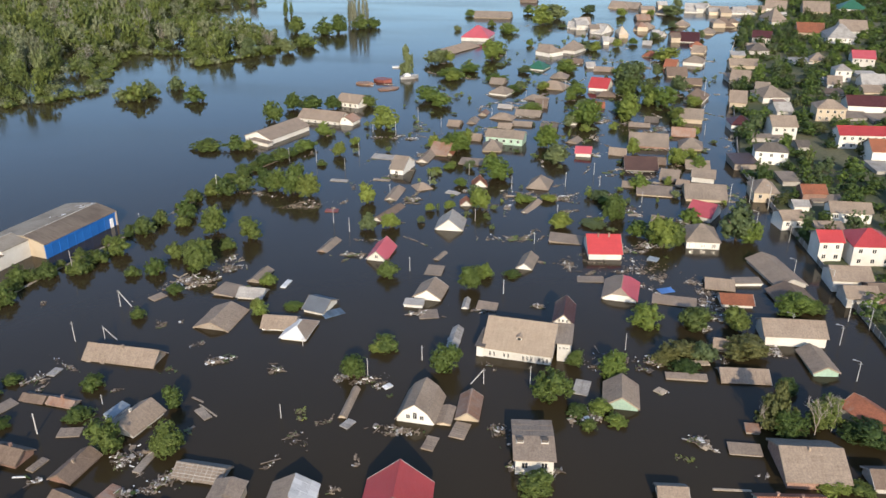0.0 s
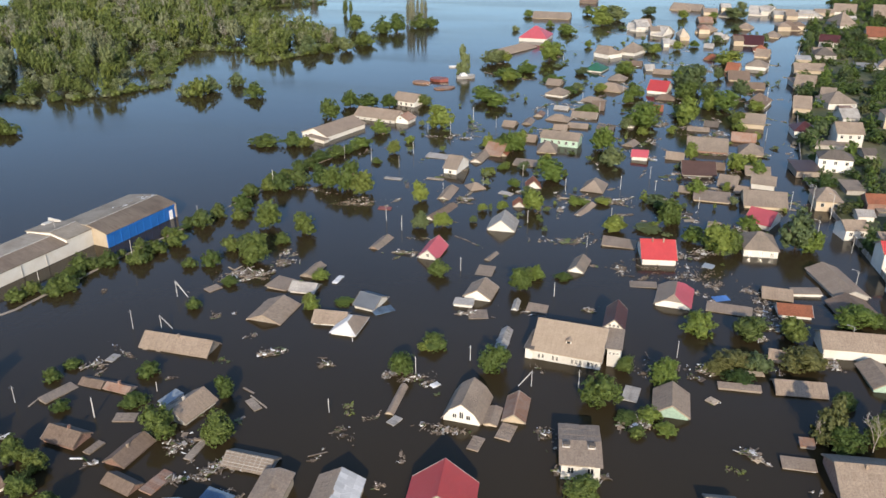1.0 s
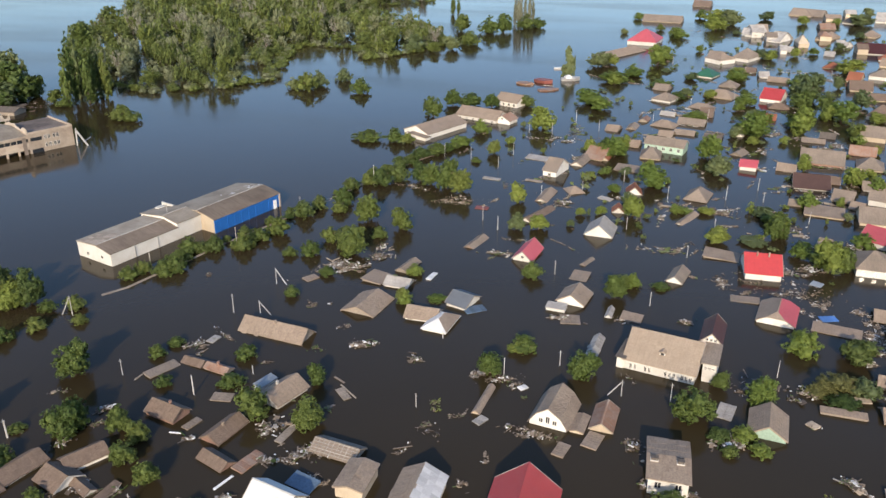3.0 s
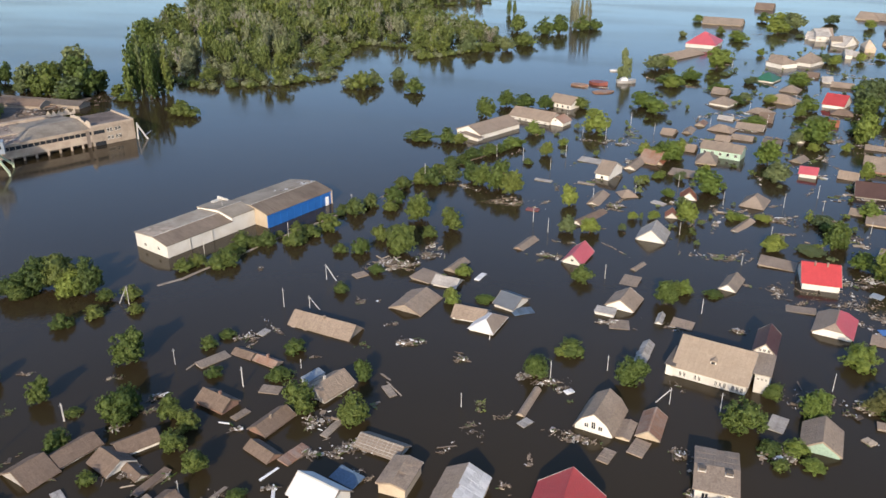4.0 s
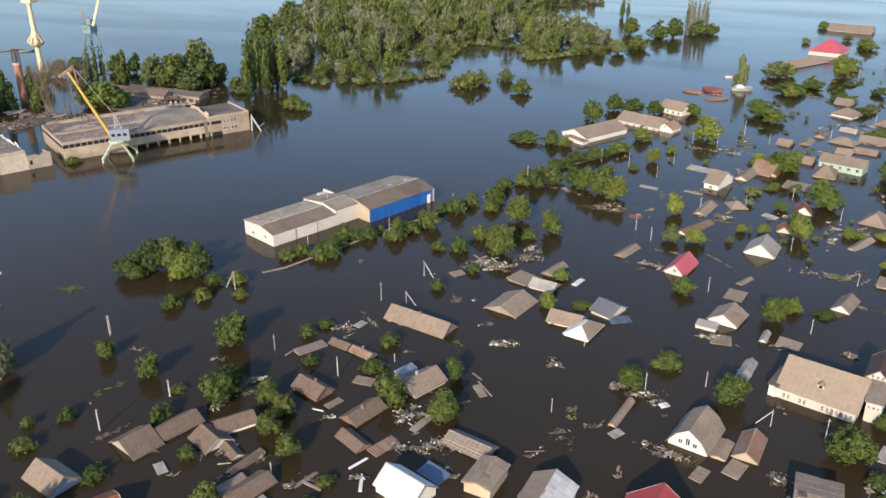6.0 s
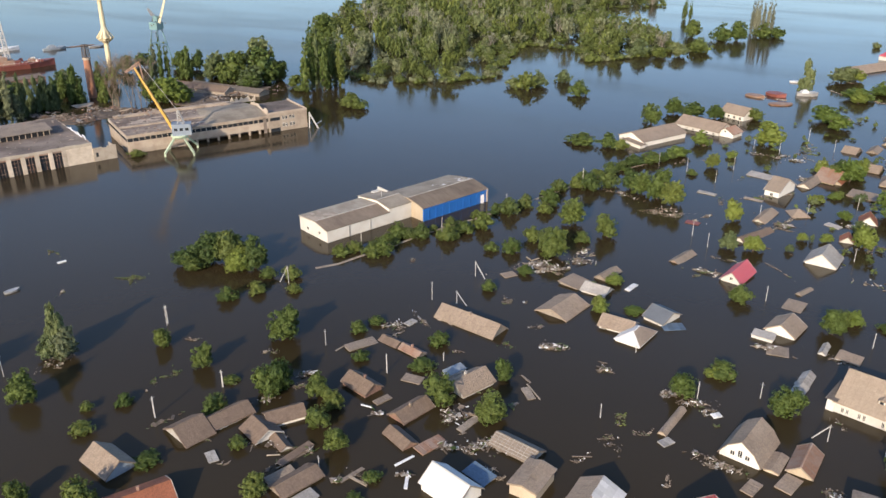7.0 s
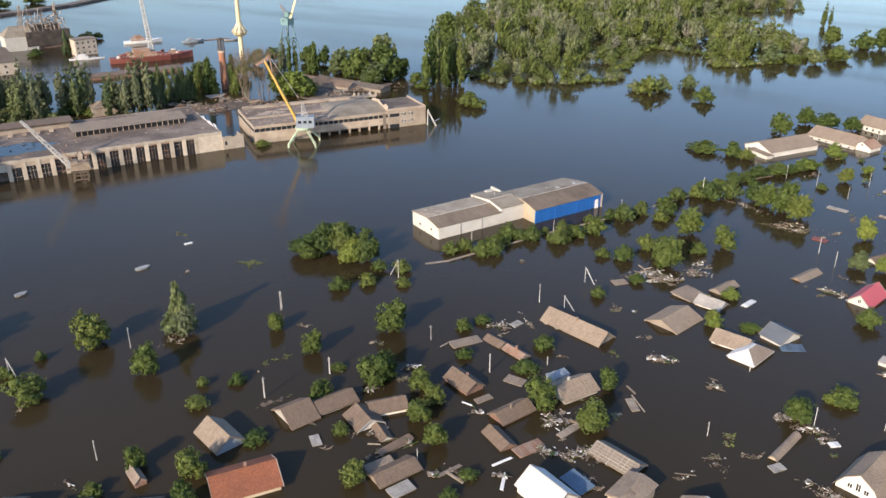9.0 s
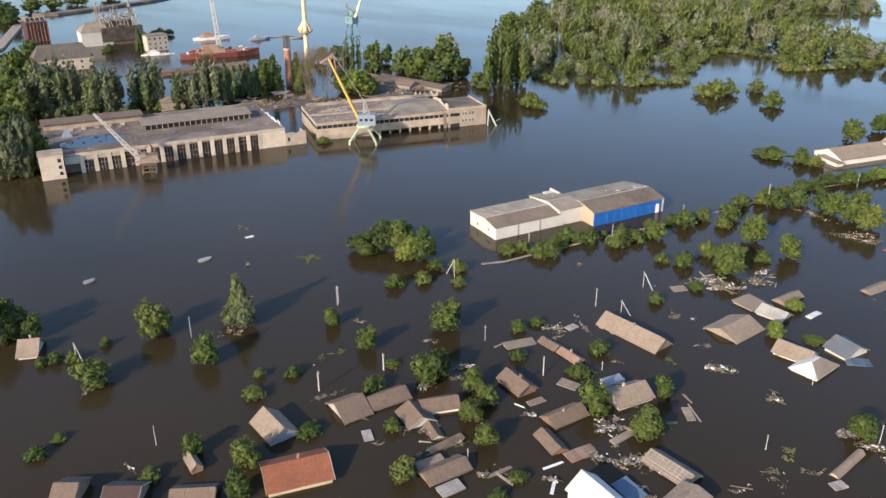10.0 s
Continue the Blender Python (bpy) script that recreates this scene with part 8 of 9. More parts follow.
def wood(name, poly, count, hs, ws, mats, shapes, label, seed, spread=4.2, taper=38.0, avoid=False, detail=(26, 22, 0.04, 1, 2, 0.7), far=None, shore=0.0):
    """Many trees in one mesh inside an outline on the water; shore: the breadth of low green shrubs along its edge; silver ones are bare pale limbs."""
    rng = random.Random(seed)
    kinds = [(s, crown_arrays(rng, s, *detail)) for s in shapes for _ in range(3)]
    distant = [(s, crown_arrays(rng, s, *far[1:])) for s in shapes for _ in range(2)] if far else kinds
    snags = [("willow", crown_arrays(rng, "willow", max(8, detail[0] * 2 // 3), max(3, detail[1] // 2), detail[2], 1, 0, .5, 16)) for _ in range(3)]
    low = [("bush", crown_arrays(rng, "bush", detail[0] * 3 // 4, detail[1], detail[2], 1, 3, .7)) for _ in range(3)]
    x0, x1 = min(p[0] for p in poly), max(p[0] for p in poly)
    y0, y1 = min(p[1] for p in poly), max(p[1] for p in poly)
    slots = sorted(set(mats))
    V, T, I, n, put, tries = [], [], [], 0, [], 0
    rim = []
    if shore:
        for (ax, ay), (bx, by) in zip(poly, poly[1:] + poly[:1]):
            m = math.hypot(bx - ax, by - ay)
            rim += [(ax + (bx - ax) * k / m + rng.gauss(0, 1.8), ay + (by - ay) * k / m + rng.gauss(0, 1.8)) for k in np.arange(0, m, 3.4) if min(math.hypot(ax, ay), math.hypot(bx, by)) < 640]
    while len(put) < count and tries < count * 60:
        tries += 1
        edge = len(put) < len(rim)
        x, y = rim[len(put)] if edge else (rng.uniform(x0, x1), rng.uniform(y0, y1))
        if not edge and (not inside(x, y, poly) or any((x - a) ** 2 + (y - b) ** 2 < spread ** 2 for a, b in put[-400:])):
            continue
        if avoid and any((x - a) ** 2 + (y - b) ** 2 < (r * 0.8 + 1.4) ** 2 or abs(x - a * y / b) < r and 0 < b - y < r + 3.5 for a, b, r in HOUSES):
            continue
        put.append((x, y))
        gap = edge_gap(x, y, poly) if taper or shore else 99
        mat = rng.choice(mats)
        s, (v, t, nb) = rng.choice(distant if far and math.hypot(x, y) > far[0] else kinds)
        h = rng.uniform(*hs) * rng.choice((0.6, 0.75, 0.9, 1, 1.12)) * (min(1, 0.62 + 0.38 * gap / taper) if taper else 1)
        w = rng.uniform(*ws) * (0.42 if s == "poplar" else 1)
        if edge or shore and gap < shore * rng.uniform(.4, 1.3):
            s, (v, t, nb) = rng.choice(low)
            h, w, mat = rng.uniform(2.5, 6.0), rng.uniform(5, 9), rng.choice(("leaf", "leaf", "leaf_dark", "leaf_willow"))
        elif mat == "leaf_silver":
            s, (v, t, nb) = rng.choice(snags)
        a = rng.uniform(0, 6.283)
        c, d = math.cos(a), math.sin(a)
        V.append(np.stack([(v[:, 0] * c - v[:, 1] * d) * w + x, (v[:, 0] * d + v[:, 1] * c) * w + y, v[:, 2] * h + max(0, ground_z(x, y))], 1))
        T.append(t + n)
        n += len(v)
        I += [slots.index(mat)] * (len(t) - nb) + [len(slots)] * nb
    me = fill_mesh(name, np.concatenate(V), np.concatenate(T), slots + ["deadwood"], I)
    return tagged(new(name, me), label, "woods", "", "stuff")


wood("island_woods", [(-252, 350), (-246, 367), (-221, 357), (-187, 374), (-172, 396), (-182, 430), (-193, 484), (-187, 497), (-154, 495), (-138, 460), (-127, 477), (-112, 499), (-101, 526), (-139, 601), (-175, 606), (-199, 691), (-154, 727), (-195, 871), (-419, 992), (-491, 874), (-370, 537)], 1500, (10.5, 19), (9, 14),
     ["leaf_dark", "leaf_willow", "leaf_dark", "leaf", "leaf_willow", "leaf_dark", "leaf_dark", "leaf_olive", "leaf_willow", "leaf_silver", "leaf_willow", "leaf_dark"], ["round", "willow", "willow", "ragged"], "flooded riverside woods of willow and poplar in olive greens", 5, 3.2, detail=(110, 6, 0.036, 1, 3, 0.45), far=(520, 60, 5, 0.055, 1, 3, 0.45), shore=7.0)


wood("garden_trees", [(97, 150), (102, 210), (105, 272), (130, 354), (173, 489), (214, 599), (266, 690), (300, 800), (500, 800), (360, 580), (250, 400), (165, 262), (104, 150)], 1350, (3.5, 8), (5, 9.5),
     ["leaf", "leaf_yellow", "leaf", "leaf_yellow", "leaf_olive", "leaf_dark", "leaf_dry"], ["round", "bush", "round"], "dense green garden trees among the houses on the dry bank", 8, 2.6, 0, True, (50, 7, 0.06, 1, 3, 0.5))


def mound(name, x, y, rx, ry, yaw, h, mat, label):
    """A low uneven bank of earth and rubble out of the water."""
    rng = random.Random(int(abs(x) + abs(y)))
    v, f = [], []
    n, rings = 30, (1.0, .8, .55, .28)
    for q, r in enumerate(rings):
        for i in range(n):
            a = i * 6.2832 / n
            k = r * (1 + .22 * noise.noise((3 * math.cos(a), 3 * math.sin(a), x)))
            v.append((rx * k * math.cos(a), ry * k * math.sin(a), BED if q == 0 else h * (.3 + .25 * q) * rng.uniform(.4, 1.3)))
    for q in range(3):
        f += [(q * n + i, q * n + (i + 1) % n, q * n + n + (i + 1) % n, q * n + n + i) for i in range(n)]
    f.append(tuple(range(3 * n, 4 * n)))
    ob = new(name, mesh_of(name, v, f, mat))
    ob.matrix_world = pose(x, y, 0, 0, 0, yaw)
    return tagged(ob, label, "ground", "", "structure")


# leaf mix leans to lighter greens, which carry the distance haze
wood("drowned_shrubs", [(-45, 300), (-20, 380), (40, 520), (110, 640), (190, 600), (160, 480), (122, 354), (98, 274), (94, 208), (60, 190), (10, 215)], 230, (1.2, 3.4), (1.6, 4.6),
     ["leaf", "leaf_yellow", "leaf_olive", "leaf", "leaf_dark"], ["bush", "bush", "round"], "low shrubs and drowned tree tops just out of the flood", 14, 3.0, 0, True, (24, 6, 0.09, 1, 2, 0.5))


def ribbon(name, pts, width, z0, z1, mat, label, category):
    """A narrow bank or path along a line."""
    v, f = [], []
    for i, p in enumerate(pts):
        a, b = Vector(pts[max(0, i - 1)]), Vector(pts[min(len(pts) - 1, i + 1)])
        d = (b - a).normalized()
        n = Vector((-d.y, d.x)) * width / 2
        p = Vector(p)
        for q, z in ((p - n, z0), (p - n * .8, z1), (p + n * .8, z1), (p + n, z0)):
            v.append((q.x, q.y, z))
    for i in range(len(pts) - 1):
        o = 4 * i
        f += [(o + j, o + (j + 1) % 4, o + 4 + (j + 1) % 4, o + 4 + j) for j in range(4)]
    k = 4 * (len(pts) - 1)
    f += [(0, 1, 2, 3), (k, k + 3, k + 2, k + 1)]
    return tagged(new(name, mesh_of(name, v, f, mat)), label, category, "", "structure")


# ---- the port's far quay and vessels ----
def block(name, x, y, yaw, L, W, h, wall, roof, label, category, windows=0, hip=0.0, run=1.0):
    """A plain rendered building with window openings in rows, flat or hipped roof; run: how far the hips reach in."""
    root = new(name)
    root.matrix_world = pose(x, y, BED, 0, 0, yaw)
    tagged(root, label, category)
    g = -BED
    part("wall", mesh_of("wall", *box(-L / 2, L / 2, -W / 2, W / 2, 0, g + h), wall), root)
    a, b = L / 2 + .3, W / 2 + .3
    if hip:
        k = min(a * 0.9, b) * run
        part("roof", mesh_of("roof", [(-a, -b, g + h), (a, -b, g + h), (a, b, g + h), (-a, b, g + h), (-a + k, 0, g + h + hip), (a - k, 0, g + h + hip)], [(0, 1, 5, 4), (2, 3, 4, 5), (1, 2, 5), (3, 0, 4), (0, 3, 2, 1)], roof), root)
    else:
        part("roof", mesh_of("roof", *joined(box(-a, a, -b, b, g + h, g + h + .35)), roof), root)
    if windows:
        for fl in range(max(1, int(h // 3.0))):
            for i in range(windows):
                window_part(root, -L / 2 + L * (i + .5) / windows, -W / 2 - .03, g + 1.4 + 3.0 * fl, 1.3, 1.5, -90)
    return root


def chimney_stack(x, y, h):
    root = new("chimney_stack")
    root.location = (x, y, BED)
    tagged(root, "round orange brick chimney with a rusty lattice top", "chimney")
    part("shaft", mesh_of("shaft", *beam((0, 0, 0), (0, 0, h * 0.72 - BED), 2.0, 1.6, 14), "old_brick"), root)
    part("collar", mesh_of("collar", *beam((0, 0, h * 0.72 - BED), (0, 0, h * 0.76 - BED), 1.9, 1.9, 14), "concrete"), root)
    part("lattice_top", mesh_of("lattice_top", *lattice((0, 0, h * 0.76 - BED), (0, 0, h - BED), 2.4, 2.0, 5, 0.16), "bitumen"), root)


def tower_crane(x, y, h):
    root = new("tower_crane")
    root.location = (x, y, BED)
    tagged(root, "tall cream harbour crane with a round column", "crane", "harbour cranes")
    g = -BED
    part("column", mesh_of("column", *beam((0, 0, 0), (0, 0, g + h * 0.42), 1.5, 1.3, 12), "crane_cream"), root)
    part("platform", mesh_of("platform", *joined(beam((0, 0, g + h * .40), (0, 0, g + h * .44), 3.6, 4.2, 12), beam((0, 0, g + h * .44), (0, 0, g + h * .60), 3.4, 1.4, 12)), "crane_cream"), root)
    for i in range(10):
        a = i * .6283
        part("bracket", mesh_of("bracket", *joined(beam((4.6 * math.cos(a), 4.6 * math.sin(a), g + h * .44), (1.5 * math.cos(a), 1.5 * math.sin(a), g + h * .56), .3), beam((4.6 * math.cos(a), 4.6 * math.sin(a), g + h * .44), (1.4 * math.cos(a), 1.4 * math.sin(a), g + h * .36), .25)), "crane_cream"), root)
    part("mast", mesh_of("mast", *beam((0, 0, g + h * 0.6), (0, 0, g + h), 1.4, 1.1, 12), "crane_cream"), root)
    part("machine_house", mesh_of("machine_house", *box(-3, 4, -2.2, 2.2, g + h, g + h + 4), "crane_cream"), root)
    part("boom", mesh_of("boom", *lattice((3, 0, g + h + 3), (20, -6, g + h + 22), 2.0, 0.9, 8, 0.2), "crane_cream"), root)


def gantry_crane(x, y, h):
    root = new("portal_crane")
    root.location = (x, y, BED)
    tagged(root, "slim teal portal crane with a rusted machine house behind the trees", "crane", "harbour cranes")
    g = -BED
    for sx, sy in ((1, 1), (-1, 1), (-1, -1), (1, -1)):
        part("leg", mesh_of("leg", *beam((sx * 5, sy * 5, 0), (sx * 2.0, sy * 2.0, g + h * 0.68), 0.4, 0.3), "crane_teal"), root)
    part("ring", mesh_of("ring", *joined(*[beam((a * 3.4, b * 3.4, g + h * .38), (c * 3.4, d * 3.4, g + h * .38), .25) for a, b, c, d in ((1, 1, -1, 1), (-1, 1, -1, -1), (-1, -1, 1, -1), (1, -1, 1, 1))]), "crane_teal"), root)
    part("machine_house", mesh_of("machine_house", *joined(box(-3.0, 3.0, -2.6, 2.6, g + h * .70, g + h * .86), box(-1, 2.4, -1.2, 1.2, g + h * .88, g + h)), "crane_teal"), root)
    rng = random.Random(12)
    for _ in range(20):
        p = Vector((rng.uniform(-3.8, 3.8), rng.uniform(-3.3, 3.3), g + h * rng.uniform(.64, 1.0)))
        part("bent_bar", mesh_of("bent_bar", *beam(p, p + Vector((rng.gauss(0, 1.4), rng.gauss(0, 1.2), rng.gauss(0, 1.4))), rng.uniform(.12, .5), .15), rng.choice(("steel", "scree", "crane_blue", "slate_dark"))), root)
    part("boom", mesh_of("boom", *beam((2, 0, g + h * .8), (9, 5, g + h * 1.75), 0.9, 0.5), "crane_cream"), root)
    part("counter_jib", mesh_of("counter_jib", *lattice((-1, 0, g + h), (-4, -1, g + h + 4), 1.2, .6, 3, .14), "steel"), root)


def vessel(x, y, yaw, L, W, h, hull="ship_red", deck="rust", label="", mast=0.0, cabin=True):
    """A moored vessel: tapered hull with a raked bow, deck house, rails."""
    root = new("ship" if L > 20 else "boat")
    root.matrix_world = pose(x, y, -0.6, 0, 0, yaw)
    tagged(root, label, "ship" if L > 20 else "boat")
    n, v, f = 10, [], []
    for i in range(n + 1):
        k = i / n
        w = W / 2 * min(1, 0.55 + 1.5 * k, (1 - k) * 3.2 + 0.12)
        xx = -L / 2 + L * k
        sheer = h * (1 + 0.35 * max(0, k - 0.7) / 0.3)
        v += [(xx, -w * 0.8, 0), (xx, -w, sheer + .6), (xx, w, sheer + .6), (xx, w * 0.8, 0)]
    for i in range(n):
        o = 4 * i
        f += [(o + j, o + (j + 1) % 4, o + 4 + (j + 1) % 4, o + 4 + j) for j in range(4)]
    f += [(0, 1, 2, 3), (4 * n, 4 * n + 3, 4 * n + 2, 4 * n + 1)]
    part("hull", mesh_of("hull", v, f, hull), root)
    if cabin:
        k = min(1, L / 32)
        part("deck_house", mesh_of("deck_house", *joined(box(-L * .3, L * .05, -W * .32, W * .32, h + .6, h + .6 + 2.4 * k), box(-L * .22, -L * .02, -W * .25, W * .25, h + .6 + 2.4 * k, h + .6 + 4.2 * k)), deck), root)
        part("rail", mesh_of("rail", *joined(*[beam((-L * .4 + L * .08 * i, -W * .45, h + .6), (-L * .4 + L * .08 * i, -W * .45, h + 1.7), .06) for i in range(10)], beam((-L * .4, -W * .45, h + 1.7), (L * .32, -W * .45, h + 1.7), .06)), "litter"), root)
    if L > 25:
        rng = random.Random(int(L * 10))
        for i in range(64):
            bx, by, bs = rng.uniform(-L * .42, L * .36), rng.uniform(-W * .35, W * .3), rng.uniform(.5, 1.6)
            part("deck_gear", mesh_of("deck_gear", *box(bx - bs, bx + bs, by - bs * .6, by + bs * .6, h + .6, h + .6 + rng.uniform(.5, 2.2)), rng.choice(("ship_red", "rust", "ship_red", "litter", "ship_red", "rust", "concrete"))), root)
    if mast:
        part("mast", mesh_of("mast", *lattice((0, 0, h + 3), (-2, 0, h + mast), 2.2, 1.4, 9, 0.25), "pole"), root)
    return root



def fence(pts, h, mat, label):
    """A wall or fence of panels between posts along a line on the bank."""
    root = new("fence")
    root.location = (*pts[0], 0)
    tagged(root, label, "fence")
    o = Vector((*pts[0], 0))
    for a, b in zip(pts, pts[1:]):
        a, b = Vector((*a, 0)), Vector((*b, 0))
        n = max(1, int((b - a).length / 3.0))
        for i in range(n):
            p, q = a + (b - a) * (i / n), a + (b - a) * ((i + 1) / n)
            d = (q - p).normalized()
            s = Vector((-d.y, d.x, 0)) * 0.05
            v = [p + d * .1 - s, q - d * .1 - s, q - d * .1 + s, p + d * .1 + s]
            v = [c - o + Vector((0, 0, z)) for z in (-1.5, h) for c in v]
            part("panel", mesh_of("panel", v, [(0, 1, 2, 3), (4, 5, 6, 7), (0, 1, 5, 4), (1, 2, 6, 5), (2, 3, 7, 6), (3, 0, 4, 7)], mat), root)
            part("post", mesh_of("post", *beam(p - o + Vector((0, 0, -2.0)), p - o + Vector((0, 0, h + .15)), 0.12), "pole"), root)
    return root


def drift(name, poly, count, seed, label, mats, spread=1.0, piece=1.0):
    """Loose boards, roof sheets and litter scattered thinly over an area of water, in small swarms."""
    rng = random.Random(seed)
    x0, x1 = min(p[0] for p in poly), max(p[0] for p in poly)
    y0, y1 = min(p[1] for p in poly), max(p[1] for p in poly)
    v, f, idx = [], [], []
    while len(f) < count * 6:
        cx, cy = rng.uniform(x0, x1), rng.uniform(y0, y1)
        if not inside(cx, cy, poly):
            continue
        ang, rx, ry = rng.uniform(0, 3.14), rng.uniform(1.5, 6) * spread, rng.uniform(.4, 1.5) * spread
        for _ in range(rng.randrange(8, 40)):
            u, w = rng.gauss(0, rx * .5), rng.gauss(0, ry * .5)
            px, py = cx + u * math.cos(ang) - w * math.sin(ang), cy + u * math.sin(ang) + w * math.cos(ang)
            long, wide = rng.uniform(.15, .8), rng.uniform(.04, .15)
            if rng.random() < 0.10:
                long, wide = rng.uniform(.6, 2.0), rng.uniform(.3, .8)
            long, wide = long * piece, wide * piece
            bv, bf = box(-long / 2, long / 2, -wide / 2, wide / 2, -.06, rng.uniform(.03, .12))
            m = pose(px, py, rng.uniform(.0, .1), rng.uniform(-7, 7), rng.uniform(-7, 7), math.degrees(ang) + rng.gauss(0, 50))
            k = len(v)
            v += [m @ Vector(c) for c in bv]
            f += [tuple(j + k for j in q) for q in bf]
            idx += [rng.randrange(len(mats))] * 6
    me = bpy.data.meshes.new(name)
    me.from_pydata([tuple(c) for c in v], [], f)
    for m in mats:
        me.materials.append(MAT[m])
    me.polygons.foreach_set("material_index", idx)
    return tagged(new(name, me), label, "debris", "", "stuff")


VILLAGE = [(-60, 330), (60, 620), (150, 520), (108, 330), (84, 240), (80, 150), (40, 150), (-10, 165), (-40, 170), (-35, 220)]
drift("drifting_boards", VILLAGE, 1300, 21, "swarms of broken boards and roof scraps drifting among flooded houses", ["driftwood", "driftboard", "driftwood", "slate_grey", "driftboard", "leaf_olive"])
drift("drifting_boards", [(-100, 60), (-108, 90), (-60, 150), (-30, 140), (-40, 70), (-70, 55)], 300, 22, "loose boards and twigs drifting on the brown water", ["driftwood", "driftboard", "driftwood", "leaf_olive"], 0.6)
drift("drifting_boards", [(0, 200), (95, 220), (125, 350), (165, 480), (110, 520), (40, 400), (-30, 300)], 1500, 33, "broken boards, weeds and roof scraps drifting between drowned sheds", ["driftboard", "plank", "slate_grey", "leaf", "leaf_olive", "driftwood", "litter"], 1.8, 2.0)
fence([(91.5, 60), (95, 145), (97.5, 176), (100, 208), (103, 250), (105, 274), (129.5, 354), (172, 489), (214, 599)], 1.7, "wood", "grey board garden fence along the flooded street")
block('port_building', -455.9, 215.4, 69.9, 31.1, 16, 6.4, 'hall_plaster', 'slate_dark', 'low rendered port building with small openings under a tall dark roof', 'building', windows=7, hip=7.2, run=.55)
block('port_office', -468.5, 281.6, 78, 13, 10, 9.1, 'hall_plaster', 'slate_grey', 'tan three-storey harbour office ruin with rows of windows', 'building', windows=4)
block('boat_shed', -516.5, 268.0, 72, 18.5, 16, 8.6, 'white', 'hangar_felt', 'white boat shed with a grey roof by the slipway', 'building', hip=5.5, run=.6)
block('quay_shed', -390.2, 262, 67.7, 49.3, 10, 1.4, 'brick', 'slate_brown', 'long low rusty quay shed standing in the water', 'building')
block('ruined_shed', -328.9, 203.6, 72.8, 15.4, 12, 3.6, 'concrete', 'slate_grey', 'small ruined shed with a slipped sheet roof', 'building', hip=2)
house(-288.9, 300, 181.1, 42.8, 8.3, 1.9, 4, roof='slate_brown', wall='wood', label='long ruined workshop with a brown sheet roof behind the hall', category='workshop')
house(-274.4, 307.1, 179.5, 44.8, 8.3, 1.6, 3, roof='slate_dark', wall='wood', label='long ruined workshop with a dark sheet roof behind the hall', category='workshop')
debris(-274.1, 307.1, 16, 10, 130, 179, kind='rubble')
debris(-268.9, 286.7, 10, 6, 60, 153, kind='rubble')
debris(-284.2, 254.1, 10, 6, 90, 52, kind='rubble')
dock_wreck(-514, 283, 80, 27, 17, 15)
grab_crane(-252.8, 142.9, 55, 15, 22)
barge = block('barge', -558.3, 249.9, 78, 13.5, 10, 12.5, 'maroon', 'maroon', 'tall dark red derelict barge moored by the quay', 'barge')
for i in range(7):
    part("hull_rib", mesh_of("hull_rib", *box(-6.3 + 2.1 * i - .15, -6.3 + 2.1 * i + .15, -5.3, -5.02, 0.2 - BED, 12.3 - BED), "rust"), barge)
part("deck_frame", mesh_of("deck_frame", *joined(*[beam((-6 + 3 * i, -4, 12.6 - BED), (-5 + 3 * i, 3.5, 15.0 - BED), .3) for i in range(5)], beam((-6, 3.5, 15 - BED), (7.5, 3.5, 15 - BED), .3)), "concrete"), barge)
chimney_stack(-322.9, 266.5, 24.8)
tower_crane(-374.8, 324.2, 36.3)
gantry_crane(-364.2, 352.5, 24.9)
vessel(-417.8, 293.4, 64, 47, 12, 2.7, mast=36, label='long red ship hull with a white lattice mast at the quay')
vessel(-450.8, 271.8, 56.4, 19.6, 4, 0.5, 'litter', 'litter', label='long white passenger boat at the quay')
vessel(-447.7, 347.1, 69.8, 13.7, 5, 1.2, 'pale_blue', 'pale_blue', label='small blue-grey boat afloat on the river')
vessel(-40, 412.7, -17.7, 8.8, 6, .8, 'rust', 'rust', cabin=False, label='rusty red steel pontoon afloat on the river')
vessel(-31, 418.8, -25, 9.7, 7, 1.4, 'ship_red', 'rust', cabin=False, label='red pontoon with a raised red deck')
vessel(-27.2, 401.1, 27.9, 10.8, 6, .5, 'rust', 'rust', cabin=False, label='low red pontoon jetty')
vessel(-17.9, 426.4, 16.7, 9.9, 5, 1.4, 'steel', 'litter', label='grey work boat moored beside the pontoons')
vessel(-25.2, 455.7, 13.6, 6.8, 3, .7, 'litter', 'litter', cabin=False, label='white flat boat moored at the jetty')
# port poplars and far crowns: lighter leaf colours stand in for haze
tree(-364.7, 153, 17.1, 6.4, 'poplar', 'leaf_willow')
tree(-379.9, 163, 12.3, 7.2, 'poplar', 'leaf_olive')
tree(-374.9, 162.4, 20.2, 7, 'poplar', 'leaf_willow')
tree(-373.8, 163.8, 19.9, 7.3, 'poplar', 'leaf_willow')
tree(-362.4, 160.7, 17.7, 5.4, 'poplar', 'leaf_olive')
tree(-373.6, 168.7, 20, 5.7, 'poplar', 'leaf_olive')
tree(-366.8, 167.6, 13.7, 5.5, 'poplar', 'leaf_willow')
tree(-355.8, 164.8, 24.4, 6, 'poplar', 'leaf_olive')
tree(-367.7, 173.1, 15.4, 7.1, 'poplar', 'leaf_olive')
tree(-355.3, 169.1, 22.8, 5.9, 'poplar', 'leaf_willow')
tree(-355.7, 171.8, 18.3, 5.9, 'poplar', 'leaf_willow')
tree(-355.3, 174.5, 15.6, 7, 'poplar', 'leaf_olive')
tree(-347.4, 172.3, 15.2, 7, 'poplar', 'leaf_olive')
